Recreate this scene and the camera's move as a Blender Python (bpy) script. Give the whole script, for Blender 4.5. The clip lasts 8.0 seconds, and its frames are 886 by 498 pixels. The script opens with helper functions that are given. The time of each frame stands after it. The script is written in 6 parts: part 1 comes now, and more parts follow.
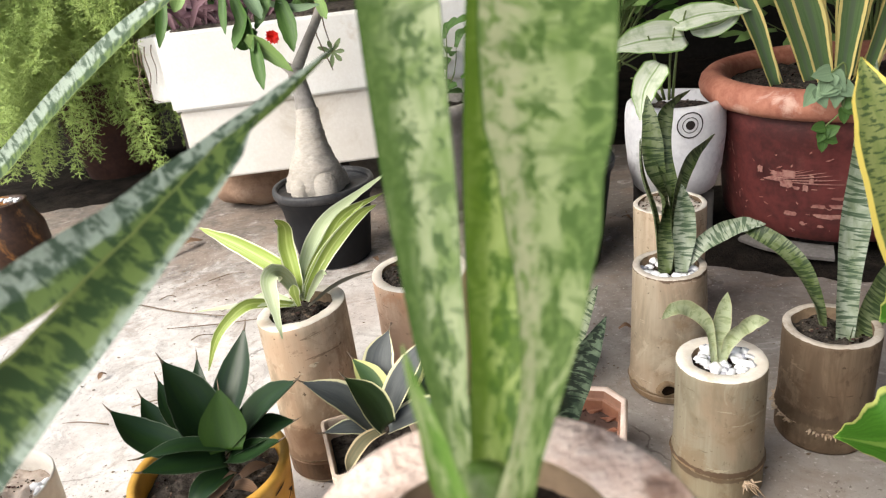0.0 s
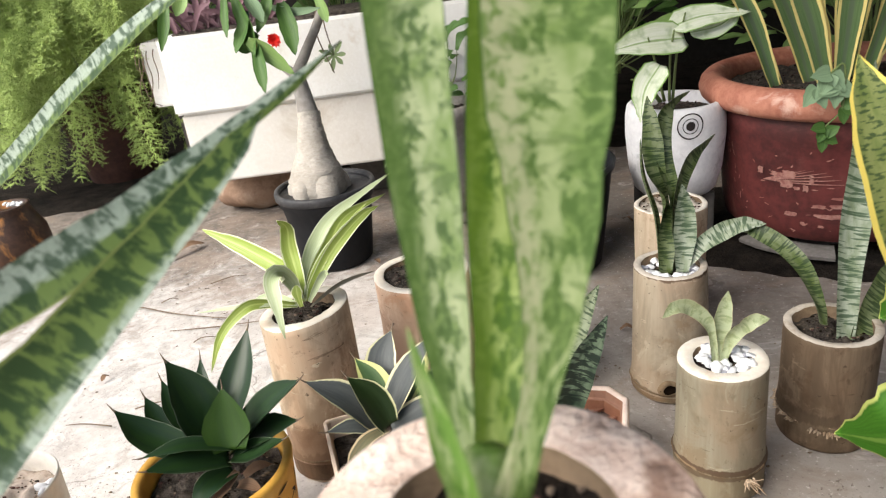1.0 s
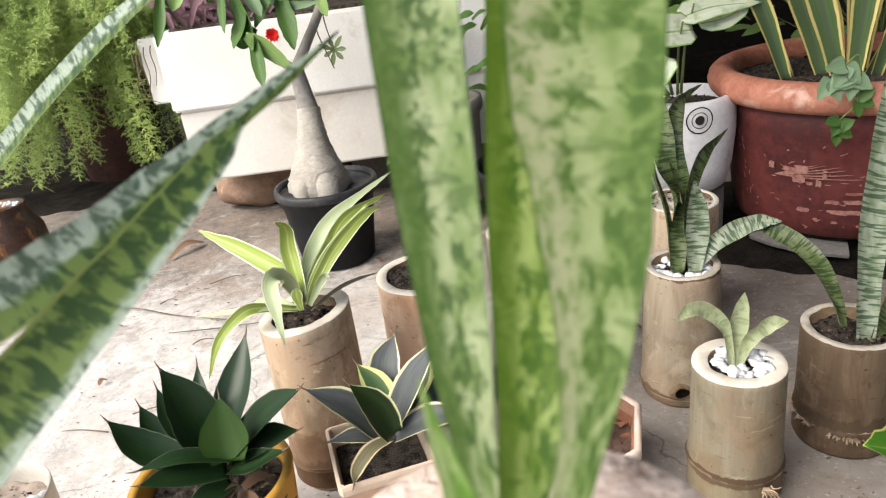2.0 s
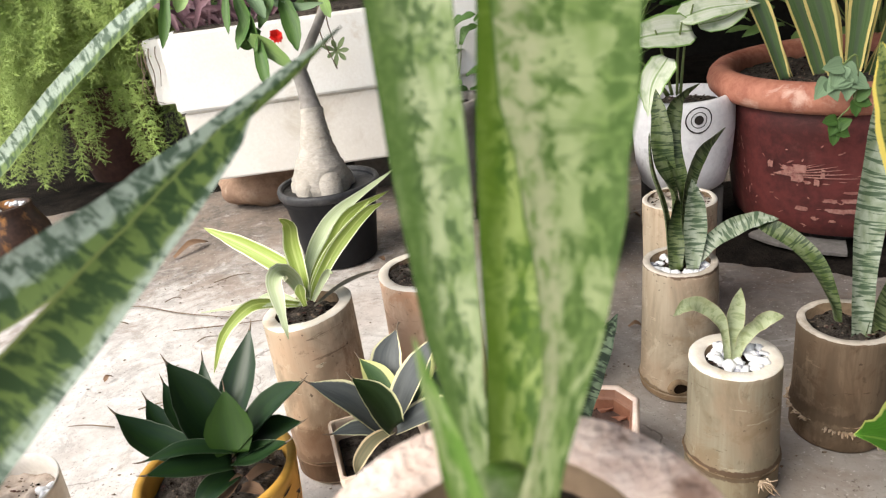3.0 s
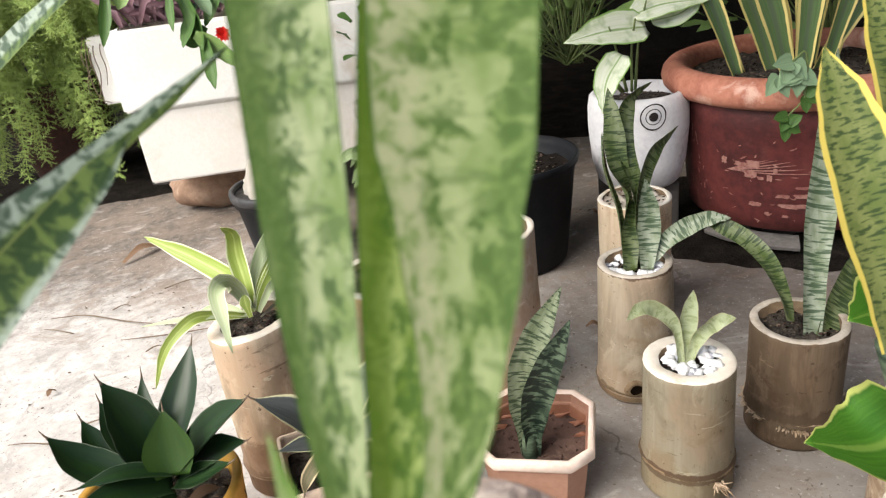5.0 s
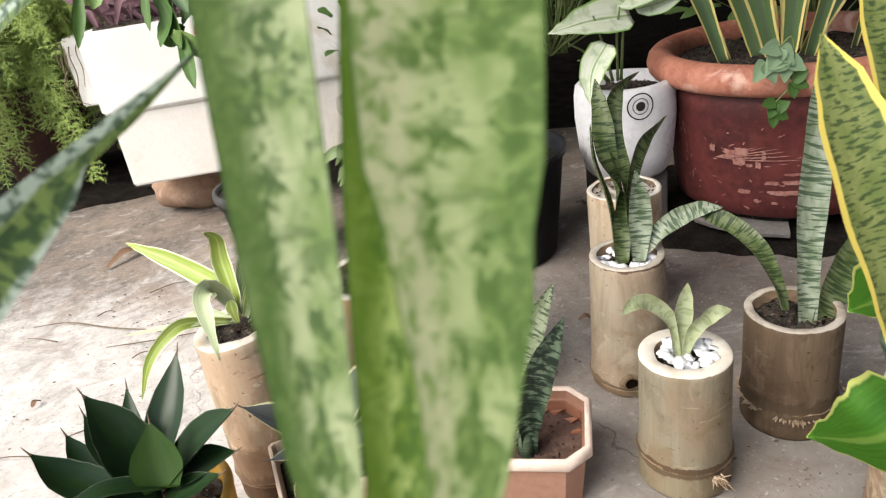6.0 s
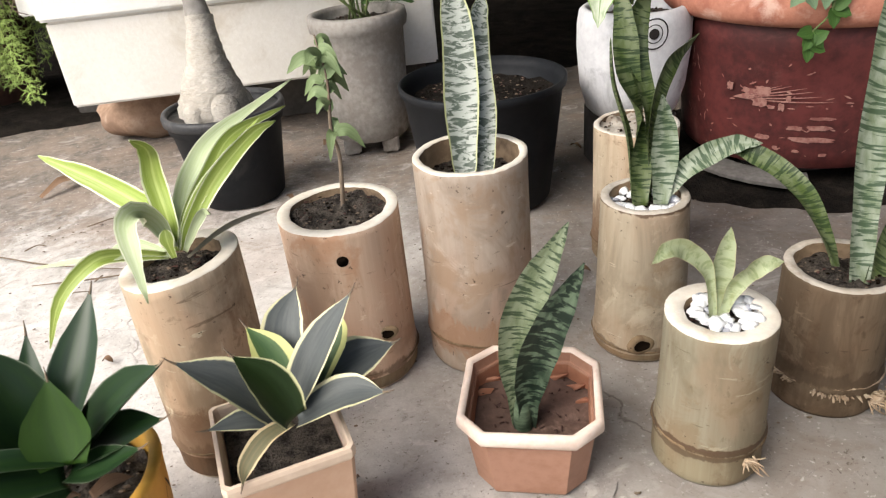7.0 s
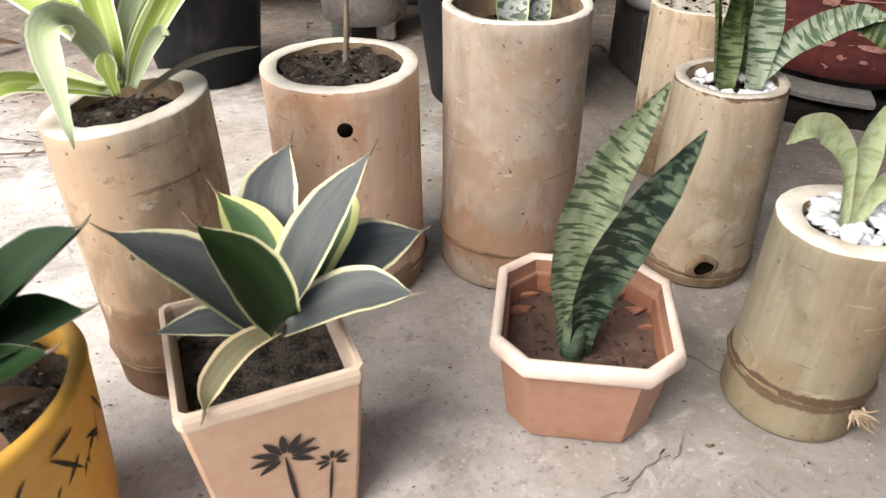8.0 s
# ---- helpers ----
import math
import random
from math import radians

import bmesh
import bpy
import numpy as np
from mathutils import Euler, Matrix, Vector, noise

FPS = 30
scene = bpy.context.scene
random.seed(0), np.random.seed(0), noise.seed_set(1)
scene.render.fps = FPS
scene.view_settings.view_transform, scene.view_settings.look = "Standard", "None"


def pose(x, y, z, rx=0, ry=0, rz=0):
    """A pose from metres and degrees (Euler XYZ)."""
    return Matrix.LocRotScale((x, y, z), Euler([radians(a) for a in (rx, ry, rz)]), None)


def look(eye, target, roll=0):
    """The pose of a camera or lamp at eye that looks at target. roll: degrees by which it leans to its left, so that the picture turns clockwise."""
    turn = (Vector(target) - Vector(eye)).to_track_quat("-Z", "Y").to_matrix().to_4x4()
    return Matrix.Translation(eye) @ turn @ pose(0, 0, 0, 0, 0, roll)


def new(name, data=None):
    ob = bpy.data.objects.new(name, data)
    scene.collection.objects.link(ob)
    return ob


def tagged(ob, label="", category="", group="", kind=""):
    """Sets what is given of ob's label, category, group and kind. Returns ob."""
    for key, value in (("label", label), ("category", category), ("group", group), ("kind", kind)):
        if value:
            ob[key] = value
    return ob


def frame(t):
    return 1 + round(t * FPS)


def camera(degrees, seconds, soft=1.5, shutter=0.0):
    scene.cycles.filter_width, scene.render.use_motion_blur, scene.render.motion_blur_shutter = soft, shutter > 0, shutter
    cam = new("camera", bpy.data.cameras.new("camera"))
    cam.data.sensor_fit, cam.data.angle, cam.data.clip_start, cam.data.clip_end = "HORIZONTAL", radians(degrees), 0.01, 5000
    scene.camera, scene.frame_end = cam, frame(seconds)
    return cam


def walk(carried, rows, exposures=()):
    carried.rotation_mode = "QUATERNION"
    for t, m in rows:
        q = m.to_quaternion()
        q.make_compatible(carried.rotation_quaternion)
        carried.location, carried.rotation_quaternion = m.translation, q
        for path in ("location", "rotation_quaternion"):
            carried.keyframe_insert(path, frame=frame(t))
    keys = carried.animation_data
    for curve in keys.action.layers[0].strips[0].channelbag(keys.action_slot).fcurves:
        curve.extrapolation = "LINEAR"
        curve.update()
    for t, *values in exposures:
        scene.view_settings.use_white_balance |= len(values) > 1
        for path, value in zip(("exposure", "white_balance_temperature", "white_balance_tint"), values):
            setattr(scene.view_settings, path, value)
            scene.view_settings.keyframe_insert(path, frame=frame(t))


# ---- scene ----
cam = camera(64.3, 8.0, 1.2)
cam.data.dof.use_dof = True
cam.data.dof.focus_distance = 1.25
cam.data.dof.aperture_fstop = 12.5
# seconds, eye, yaw, pitch, lean to the right
ROWS = [
    (0, -0.3615, -0.0110, 0.7734, 0.00, -23.57, 7.23),
    (0.5, -0.3652, -0.0082, 0.7633, -0.13, -24.52, 7.49),
    (1, -0.3629, -0.0176, 0.7708, 0.06, -23.25, 7.45),
    (1.5, -0.3690, 0.0124, 0.7708, -0.26, -23.21, 7.66),
    (1.7, -0.3677, 0.0223, 0.7657, 0.02, -23.69, 7.79),
    (3, -0.3641, 0.0010, 0.7642, 0.51, -23.46, 7.96),
    (3.5, -0.3698, 0.0045, 0.7471, 0.31, -25.06, 7.53),
    (4, -0.3649, 0.0060, 0.7491, 0.26, -24.35, 7.29),
    (4.5, -0.3646, 0.0229, 0.7546, -1.00, -24.87, 7.54),
    (5, -0.3386, 0.0312, 0.7671, -2.37, -24.38, 7.84),
    (5.2, -0.3327, 0.0362, 0.7738, -3.08, -24.47, 8.37),
    (6.3, -0.3410, 0.0738, 0.7542, -3.28, -25.99, 9.06),
    (6.5, -0.3438, 0.0960, 0.7387, -3.42, -26.88, 8.19),
    (6.62, -0.3800, 0.1130, 0.7240, -3.9, -27.3, 7.7),
    (6.75, -0.4130, 0.1490, 0.7060, -4.6, -27.9, 7.1),
    (6.88, -0.4020, 0.1900, 0.6830, -5.2, -28.5, 6.5),
    (7, -0.3572, 0.2062, 0.6641, -5.73, -29.06, 5.81),
    (7.5, -0.4018, 0.3173, 0.5514, -7.02, -32.12, 0.42),
    (8, -0.4127, 0.3648, 0.5149, -8.95, -34.47, 0.31),
]
walk(cam, [(t, pose(x, y, z, 90 + pitch, 0, yaw) @ pose(0, 0, 0, 0, 0, -lean)) for t, x, y, z, yaw, pitch, lean in ROWS],
     exposures=[(0.0, 0.62), (6.5, 0.62), (8.0, 0.70)])

# ---- light ----
SUN_EL, SUN_AZ = 47.0, -120.0      # degrees; azimuth from +y towards +x
world = bpy.data.worlds.new("sky")
scene.world = world
world.use_nodes = True
wn = world.node_tree
sky = wn.nodes.new("ShaderNodeTexSky")
sky.sky_type, sky.sun_disc = "NISHITA", False
sky.sun_elevation, sky.sun_rotation = radians(SUN_EL), radians(SUN_AZ)
sky.air_density, sky.dust_density = 1.0, 4.0
wn.links.new(sky.outputs[0], wn.nodes["Background"].inputs[0])
wn.nodes["Background"].inputs[1].default_value = 0.125
sun = new("sun", bpy.data.lights.new("sun", "SUN"))
sun.data.energy, sun.data.angle, sun.data.color = 3.3, radians(50), (1.0, 0.97, 0.93)
az, el = radians(SUN_AZ), radians(SUN_EL)
sun.matrix_world = look((math.sin(az) * math.cos(el) * 5, math.cos(az) * math.cos(el) * 5, math.sin(el) * 5), (0, 0, 0))


# ---- materials ----
def nodes_of(name, rough=0.6, spec=0.4):
    m = bpy.data.materials.new(name)
    m.use_nodes = True
    nt = m.node_tree
    b = nt.nodes["Principled BSDF"]
    b.inputs["Roughness"].default_value = rough
    b.inputs["Specular IOR Level"].default_value = spec
    return m, nt, b


def mixed(nt, fac, a, b):
    mx = nt.nodes.new("ShaderNodeMix")
    mx.data_type = "RGBA"
    for sock, val in ((mx.inputs[0], fac), (mx.inputs[6], a), (mx.inputs[7], b)):
        if isinstance(val, (tuple, float, int)):
            sock.default_value = (*val, 1) if isinstance(val, tuple) else val
        else:
            nt.links.new(val, sock)
    return mx.outputs[2]


def math_node(nt, op, a, b=0.0, clamp=False):
    n = nt.nodes.new("ShaderNodeMath")
    n.operation, n.use_clamp = op, clamp
    for sock, val in zip(n.inputs, (a, b)):
        if isinstance(val, (float, int)):
            sock.default_value = val
        else:
            nt.links.new(val, sock)
    return n.outputs[0]


def noise_of(nt, co, scale, detail=4.0, rough=0.6, distort=0.0):
    n = nt.nodes.new("ShaderNodeTexNoise")
    n.inputs["Scale"].default_value, n.inputs["Detail"].default_value = scale, detail
    n.inputs["Roughness"].default_value, n.inputs["Distortion"].default_value = rough, distort
    nt.links.new(co, n.inputs["Vector"])
    return n.outputs[0]


def ramp(nt, fac, lo, hi):
    n = nt.nodes.new("ShaderNodeMapRange")
    n.interpolation_type = "SMOOTHSTEP"
    n.inputs[1].default_value, n.inputs[2].default_value = lo, hi
    nt.links.new(fac, n.inputs[0])
    return n.outputs[0]


def scaled(nt, co, sx, sy, sz):
    n = nt.nodes.new("ShaderNodeMapping")
    n.inputs["Scale"].default_value = (sx, sy, sz)
    nt.links.new(co, n.inputs["Vector"])
    return n.outputs[0]


def relief(nt, b, height, strength, dist=0.002):
    n = nt.nodes.new("ShaderNodeBump")
    n.inputs["Strength"].default_value, n.inputs["Distance"].default_value = strength, dist
    nt.links.new(height, n.inputs["Height"])
    nt.links.new(n.outputs[0], b.inputs["Normal"])


def surface(name, light, dark, big=6.0, fine=60.0, rough=0.7, bump=0.3, stain=None, stretch=(1, 1, 1), spec=0.3, dist=0.002):
    """Two scales of noise between two colours, with an optional third colour in patches."""
    m, nt, b = nodes_of(name, rough, spec)
    co = nt.nodes.new("ShaderNodeTexCoord").outputs["Object"]
    co = scaled(nt, co, *stretch)
    n1, n2 = noise_of(nt, co, big, 5), noise_of(nt, co, fine, 4)
    fac = ramp(nt, math_node(nt, "ADD", math_node(nt, "MULTIPLY", n1, 0.6), math_node(nt, "MULTIPLY", n2, 0.4)), 0.36, 0.64)
    col = mixed(nt, fac, dark, light)
    if stain:
        n3 = noise_of(nt, co, big * 0.7, 6, 0.7, 0.8)
        col = mixed(nt, math_node(nt, "MULTIPLY", ramp(nt, n3, 0.54, 0.68), 0.8), col, stain)
    nt.links.new(col, b.inputs["Base Color"])
    relief(nt, b, n2, bump, dist)
    return m


def leafy(name, light, dark, edge=None, edge_w=0.1, bands=0.0, cover=0.5, mid=None, rough=0.42, grain=14.0, spread=1.1, mid_w=0.1, soft=0.035, wash=None):
    """A leaf: u runs across it, v along it in metres. bands: cross bands a metre; edge: margin colour."""
    m, nt, b = nodes_of(name, rough, 0.3)
    uv = nt.nodes.new("ShaderNodeTexCoord").outputs["UV"]
    if bands:
        co = scaled(nt, uv, spread, bands, 1)
        n = noise_of(nt, co, 1.0, 5, 0.62, 0.9)
        fac = ramp(nt, n, cover - soft, cover + soft * 1.4)
    else:
        co = scaled(nt, uv, grain, 6.0, 1)
        n = noise_of(nt, co, 1.5, 4)
        fac = ramp(nt, n, 0.3, 0.7)
    col = mixed(nt, fac, light, dark)
    if wash:
        wn_ = noise_of(nt, scaled(nt, uv, 1.5, 22, 1), 1.0, 3)
        col = mixed(nt, math_node(nt, "MULTIPLY", ramp(nt, wn_, 0.46, 0.66), 0.6), col, wash)
    fine = noise_of(nt, scaled(nt, uv, 30, 240, 1), 1.0, 3)
    col = mixed(nt, math_node(nt, "MULTIPLY", fine, 0.35), col, tuple(c * 0.55 for c in light))
    sep = nt.nodes.new("ShaderNodeSeparateXYZ")
    nt.links.new(uv, sep.inputs[0])
    across = math_node(nt, "ABSOLUTE", math_node(nt, "SUBTRACT", sep.outputs[0], 0.5))
    wob = math_node(nt, "MULTIPLY", math_node(nt, "SUBTRACT", noise_of(nt, scaled(nt, uv, 1, 25, 1), 1.0, 2), 0.5), 0.06)
    across = math_node(nt, "ADD", across, wob)
    if mid:
        col = mixed(nt, math_node(nt, "SUBTRACT", 1.0, ramp(nt, across, mid_w * 0.4, mid_w * 1.5)), col, mid)
    if edge:
        col = mixed(nt, ramp(nt, across, 0.5 - edge_w - 0.02, 0.5 - edge_w + 0.02), col, edge)
    nt.links.new(col, b.inputs["Base Color"])
    b.inputs["Transmission Weight"].default_value = 0.0
    b.inputs["Subsurface Weight"].default_value = 0.0
    relief(nt, b, n, 0.12, 0.001)
    return m


def mottled(name, pale, mid, dark, strip, side, lean, bars, rough=0.6):
    """Snake plant leaf: cloudy blotches, broken cross bars, and one long side of another tone.
    u runs across the leaf, v along it in metres; side is where the strip begins, lean which way the blotches thicken."""
    m, nt, b = nodes_of(name, rough, 0.25)
    uv = nt.nodes.new("ShaderNodeTexCoord").outputs["UV"]
    sep = nt.nodes.new("ShaderNodeSeparateXYZ")
    nt.links.new(uv, sep.inputs[0])
    u = sep.outputs[0]
    cloud = noise_of(nt, scaled(nt, uv, 2.6, 58, 1), 1.0, 3, 0.5, 0.9)
    small = noise_of(nt, scaled(nt, uv, 7, 170, 1), 1.0, 4, 0.6, 0.6)
    bar = noise_of(nt, scaled(nt, uv, 1.3, 110, 1), 1.0, 3, 0.6, 1.4)
    soft = noise_of(nt, scaled(nt, uv, 1.6, 30, 1), 1.0, 3)
    col = mixed(nt, ramp(nt, soft, 0.38, 0.64), pale, mid)
    tilt = math_node(nt, "MULTIPLY", math_node(nt, "SUBTRACT", u, 0.5), lean)
    blot = math_node(nt, "ADD", math_node(nt, "ADD", math_node(nt, "MULTIPLY", cloud, 0.68), math_node(nt, "MULTIPLY", small, 0.32)), tilt)
    col = mixed(nt, math_node(nt, "MULTIPLY", ramp(nt, blot, 0.475, 0.545), 0.92), col, mixed(nt, ramp(nt, small, 0.36, 0.6), mid, dark))
    col = mixed(nt, math_node(nt, "MULTIPLY", ramp(nt, bar, 0.53, 0.59), bars), col, dark)
    wob = math_node(nt, "ADD", u, math_node(nt, "MULTIPLY", math_node(nt, "SUBTRACT", cloud, 0.5), 0.5))
    if side < 0.5:
        along = math_node(nt, "SUBTRACT", 1.0, ramp(nt, wob, side - 0.08, side + 0.1))
    else:
        along = ramp(nt, wob, side - 0.1, side + 0.08)
    col = mixed(nt, math_node(nt, "MULTIPLY", along, 0.75), col, mixed(nt, ramp(nt, small, 0.45, 0.62), strip, mid))
    rim = math_node(nt, "ABSOLUTE", math_node(nt, "SUBTRACT", u, 0.5))
    col = mixed(nt, ramp(nt, rim, 0.47, 0.495), col, dark)
    nt.links.new(col, b.inputs["Base Color"])
    relief(nt, b, small, 0.12, 0.001)
    return m


M_FG = mottled("snake_plant_leaf", (0.249, 0.295, 0.153), (0.097, 0.153, 0.037), (0.024, 0.059, 0.006), (0.046, 0.092, 0.013), 0.3, -0.14, 0.55)
M_FGDEEP = mottled("snake_plant_inner_leaf", (0.202, 0.267, 0.078), (0.072, 0.127, 0.008), (0.028, 0.074, 0.003), (0.060, 0.110, 0.007), 0.3, 0.05, 0.7)
M_FGPALE = mottled("snake_plant_broad_leaf", (0.216, 0.263, 0.116), (0.097, 0.153, 0.035), (0.033, 0.074, 0.007), (0.277, 0.290, 0.166), 0.3, 0.12, 0.5)
M_FGSHOOT = mottled("snake_plant_shoot", (0.21, 0.26, 0.11), (0.10, 0.18, 0.025), (0.04, 0.105, 0.006), (0.06, 0.14, 0.010), 0.7, 0.1, 0.4)
M_FGYELLOW = leafy("snake_plant_young_leaf", (0.50, 0.52, 0.17), (0.36, 0.40, 0.09), bands=60, cover=0.55)


def channelled(name, split, pale_first):
    """Spear leaf in two long halves: a pale one with dark fuzzy cross bars, the other olive with darker bars."""
    m, nt, b = nodes_of(name, 0.5, 0.3)
    uv = nt.nodes.new("ShaderNodeTexCoord").outputs["UV"]
    sep = nt.nodes.new("ShaderNodeSeparateXYZ")
    nt.links.new(uv, sep.inputs[0])
    u = sep.outputs[0]
    bar = noise_of(nt, scaled(nt, uv, 1.6, 165, 1), 1.0, 4, 0.6, 0.5)
    rag = noise_of(nt, scaled(nt, uv, 5.0, 120, 1), 1.0, 5, 0.65, 0.8)
    fine = noise_of(nt, scaled(nt, uv, 30, 420, 1), 1.0, 3)
    pale = mixed(nt, fine, (0.16, 0.22, 0.16), (0.46, 0.53, 0.44))
    pale = mixed(nt, math_node(nt, "MULTIPLY", ramp(nt, bar, 0.46, 0.58), 0.86), pale, (0.026, 0.060, 0.028))
    olive = mixed(nt, ramp(nt, bar, 0.42, 0.56), (0.105, 0.16, 0.036), (0.022, 0.052, 0.011))
    wob = math_node(nt, "ADD", u, math_node(nt, "MULTIPLY", math_node(nt, "SUBTRACT", rag, 0.5), 0.42))
    step = ramp(nt, wob, split - 0.1, split + 0.1)
    col = mixed(nt, step, pale, olive) if pale_first else mixed(nt, step, olive, pale)
    edge_u = 0.985 if pale_first else 0.03
    crease = math_node(nt, "ABSOLUTE", math_node(nt, "SUBTRACT", u, edge_u))
    col = mixed(nt, math_node(nt, "SUBTRACT", 1.0, ramp(nt, crease, 0.012, 0.05)), col, (0.15, 0.19, 0.05))
    nt.links.new(col, b.inputs["Base Color"])
    relief(nt, b, fine, 0.12, 0.001)
    return m


M_SPEAR = channelled("spear_leaf", 0.54, True)
M_LONGLEAF = channelled("long_arching_leaf", 0.5, True)
M_SPEARLOW = channelled("lower_spear_leaf", 0.85, False)


def cross_barred(name, pale, mid, dark, pitch=150.0, cover=0.5, edge=None, across=1.9):
    """Sansevieria leaf with many thin, wavering dark cross lines over a cloudy ground."""
    m, nt, b = nodes_of(name, 0.45, 0.3)
    uv = nt.nodes.new("ShaderNodeTexCoord").outputs["UV"]
    sep = nt.nodes.new("ShaderNodeSeparateXYZ")
    nt.links.new(uv, sep.inputs[0])
    line = noise_of(nt, scaled(nt, uv, across, pitch, 1), 1.0, 2, 0.5, 0.25)
    cloud = noise_of(nt, scaled(nt, uv, 2.2, 28, 1), 1.0, 4, 0.6, 0.5)
    fine = noise_of(nt, scaled(nt, uv, 26, 340, 1), 1.0, 3)
    col = mixed(nt, ramp(nt, cloud, 0.36, 0.66), pale, mid)
    col = mixed(nt, math_node(nt, "MULTIPLY", fine, 0.3), col, dark)
    col = mixed(nt, math_node(nt, "MULTIPLY", ramp(nt, line, cover - 0.03, cover + 0.05), 0.9), col, dark)
    if edge:
        rim = math_node(nt, "ABSOLUTE", math_node(nt, "SUBTRACT", sep.outputs[0], 0.5))
        rim = math_node(nt, "ADD", rim, math_node(nt, "MULTIPLY", math_node(nt, "SUBTRACT", cloud, 0.5), 0.05))
        col = mixed(nt, ramp(nt, rim, 0.38, 0.41), col, edge)
    nt.links.new(col, b.inputs["Base Color"])
    relief(nt, b, fine, 0.15, 0.001)
    return m


M_BANDED = cross_barred("banded_leaf", (0.155, 0.185, 0.09), (0.075, 0.108, 0.026), (0.018, 0.038, 0.010), 230, 0.52, None, 0.9)
M_GREYBAND = cross_barred("grey_banded_leaf", (0.35, 0.39, 0.30), (0.19, 0.235, 0.14), (0.04, 0.075, 0.035), 200, 0.53, None, 0.9)
M_YELLOWEDGE = cross_barred("yellow_edged_leaf", (0.22, 0.25, 0.085), (0.13, 0.17, 0.045), (0.03, 0.058, 0.018), 300, 0.54, (0.74, 0.60, 0.13), 4.5)
M_DARKSANS = cross_barred("dark_banded_leaf", (0.30, 0.345, 0.225), (0.155, 0.195, 0.105), (0.036, 0.060, 0.030), 240, 0.53, None, 1.5)
M_DARKSANS2 = cross_barred("darker_banded_leaf", (0.13, 0.18, 0.115), (0.028, 0.050, 0.030), (0.006, 0.014, 0.009), 140, 0.47, None, 1.6)
M_FGSHEATH = surface("snake_plant_foot", (0.20, 0.25, 0.11), (0.06, 0.13, 0.010), 60, 200, 0.65, 0.1, (0.08, 0.17, 0.012), (1, 1, 0.5))
M_SHEATH = surface("banded_leaf_base", (0.15, 0.20, 0.125), (0.010, 0.024, 0.014), 26, 120, 0.5, 0.1, None, (0.4, 0.4, 1.6))
M_PALEBAND = leafy("pale_banded_leaf", (0.40, 0.43, 0.38), (0.05, 0.075, 0.05), bands=140, cover=0.50, spread=1.8, edge=(0.42, 0.44, 0.22), edge_w=0.05)
M_PALESANS = leafy("pale_green_leaf", (0.38, 0.43, 0.26), (0.23, 0.285, 0.13), bands=160, cover=0.54, soft=0.07, edge=(0.42, 0.40, 0.24), edge_w=0.03, wash=(0.24, 0.26, 0.10))
M_STRIPED = leafy("yellow_striped_leaf", (0.09, 0.16, 0.06), (0.14, 0.22, 0.09), edge=(0.76, 0.64, 0.24), edge_w=0.12, mid=(0.10, 0.14, 0.08))
M_AGAVE = leafy("agave_leaf", (0.018, 0.045, 0.011), (0.012, 0.030, 0.014), rough=0.34, grain=3, edge=(0.17, 0.20, 0.14), edge_w=0.016)
M_AGAVEIN = leafy("agave_heart_leaf", (0.027, 0.068, 0.006), (0.017, 0.046, 0.006), rough=0.5, grain=3)
M_VARAGAVE = leafy("edged_agave_leaf", (0.070, 0.080, 0.080), (0.12, 0.13, 0.125), edge=(0.72, 0.69, 0.42), edge_w=0.075, rough=0.55, grain=3)
M_VARDARK = leafy("edged_agave_inner_leaf", (0.016, 0.034, 0.008), (0.030, 0.055, 0.016), edge=(0.66, 0.66, 0.36), edge_w=0.05, rough=0.4, grain=3)
M_VARHEART = leafy("edged_agave_heart_leaf", (0.05, 0.10, 0.04), (0.09, 0.15, 0.05), edge=(0.56, 0.57, 0.22), edge_w=0.2, rough=0.4, grain=3)
M_SPIDER = leafy("spider_plant_leaf", (0.25, 0.34, 0.05), (0.36, 0.45, 0.12), edge=(0.74, 0.77, 0.53), edge_w=0.07, mid=(0.42, 0.50, 0.15), mid_w=0.05, grain=6)
M_SPIDERPALE = leafy("faded_spider_leaf", (0.50, 0.56, 0.36), (0.36, 0.45, 0.22), edge=(0.66, 0.69, 0.50), edge_w=0.06, grain=6)
M_GREYLEAF = leafy("withered_grey_leaf", (0.27, 0.25, 0.19), (0.20, 0.18, 0.13), rough=0.8)
M_DRYEDGED = leafy("drying_edged_leaf", (0.10, 0.11, 0.06), (0.19, 0.15, 0.08), edge=(0.52, 0.42, 0.25), edge_w=0.12, rough=0.7, grain=5)
M_DRYLEAF = leafy("dry_leaf", (0.24, 0.15, 0.09), (0.15, 0.085, 0.05), rough=0.8)
M_POTHOS = leafy("pothos_leaf", (0.045, 0.15, 0.014), (0.085, 0.23, 0.025), edge=(0.46, 0.50, 0.14), edge_w=0.05, mid=(0.16, 0.28, 0.05), mid_w=0.04, rough=0.35)
M_CALADIUM = leafy("white_caladium_leaf", (0.80, 0.83, 0.70), (0.62, 0.70, 0.46), edge=(0.22, 0.38, 0.09), edge_w=0.05, mid=(0.30, 0.42, 0.18), mid_w=0.03, grain=9, wash=(0.22, 0.36, 0.10))
M_GREEN = leafy("green_leaf", (0.05, 0.115, 0.024), (0.095, 0.19, 0.04), rough=0.55, grain=4)
M_LIME = leafy("soft_green_leaf", (0.28, 0.42, 0.13), (0.18, 0.31, 0.09), rough=0.5)
M_SAGE = leafy("sage_green_leaf", (0.24, 0.31, 0.15), (0.15, 0.22, 0.09), rough=0.6, grain=4)
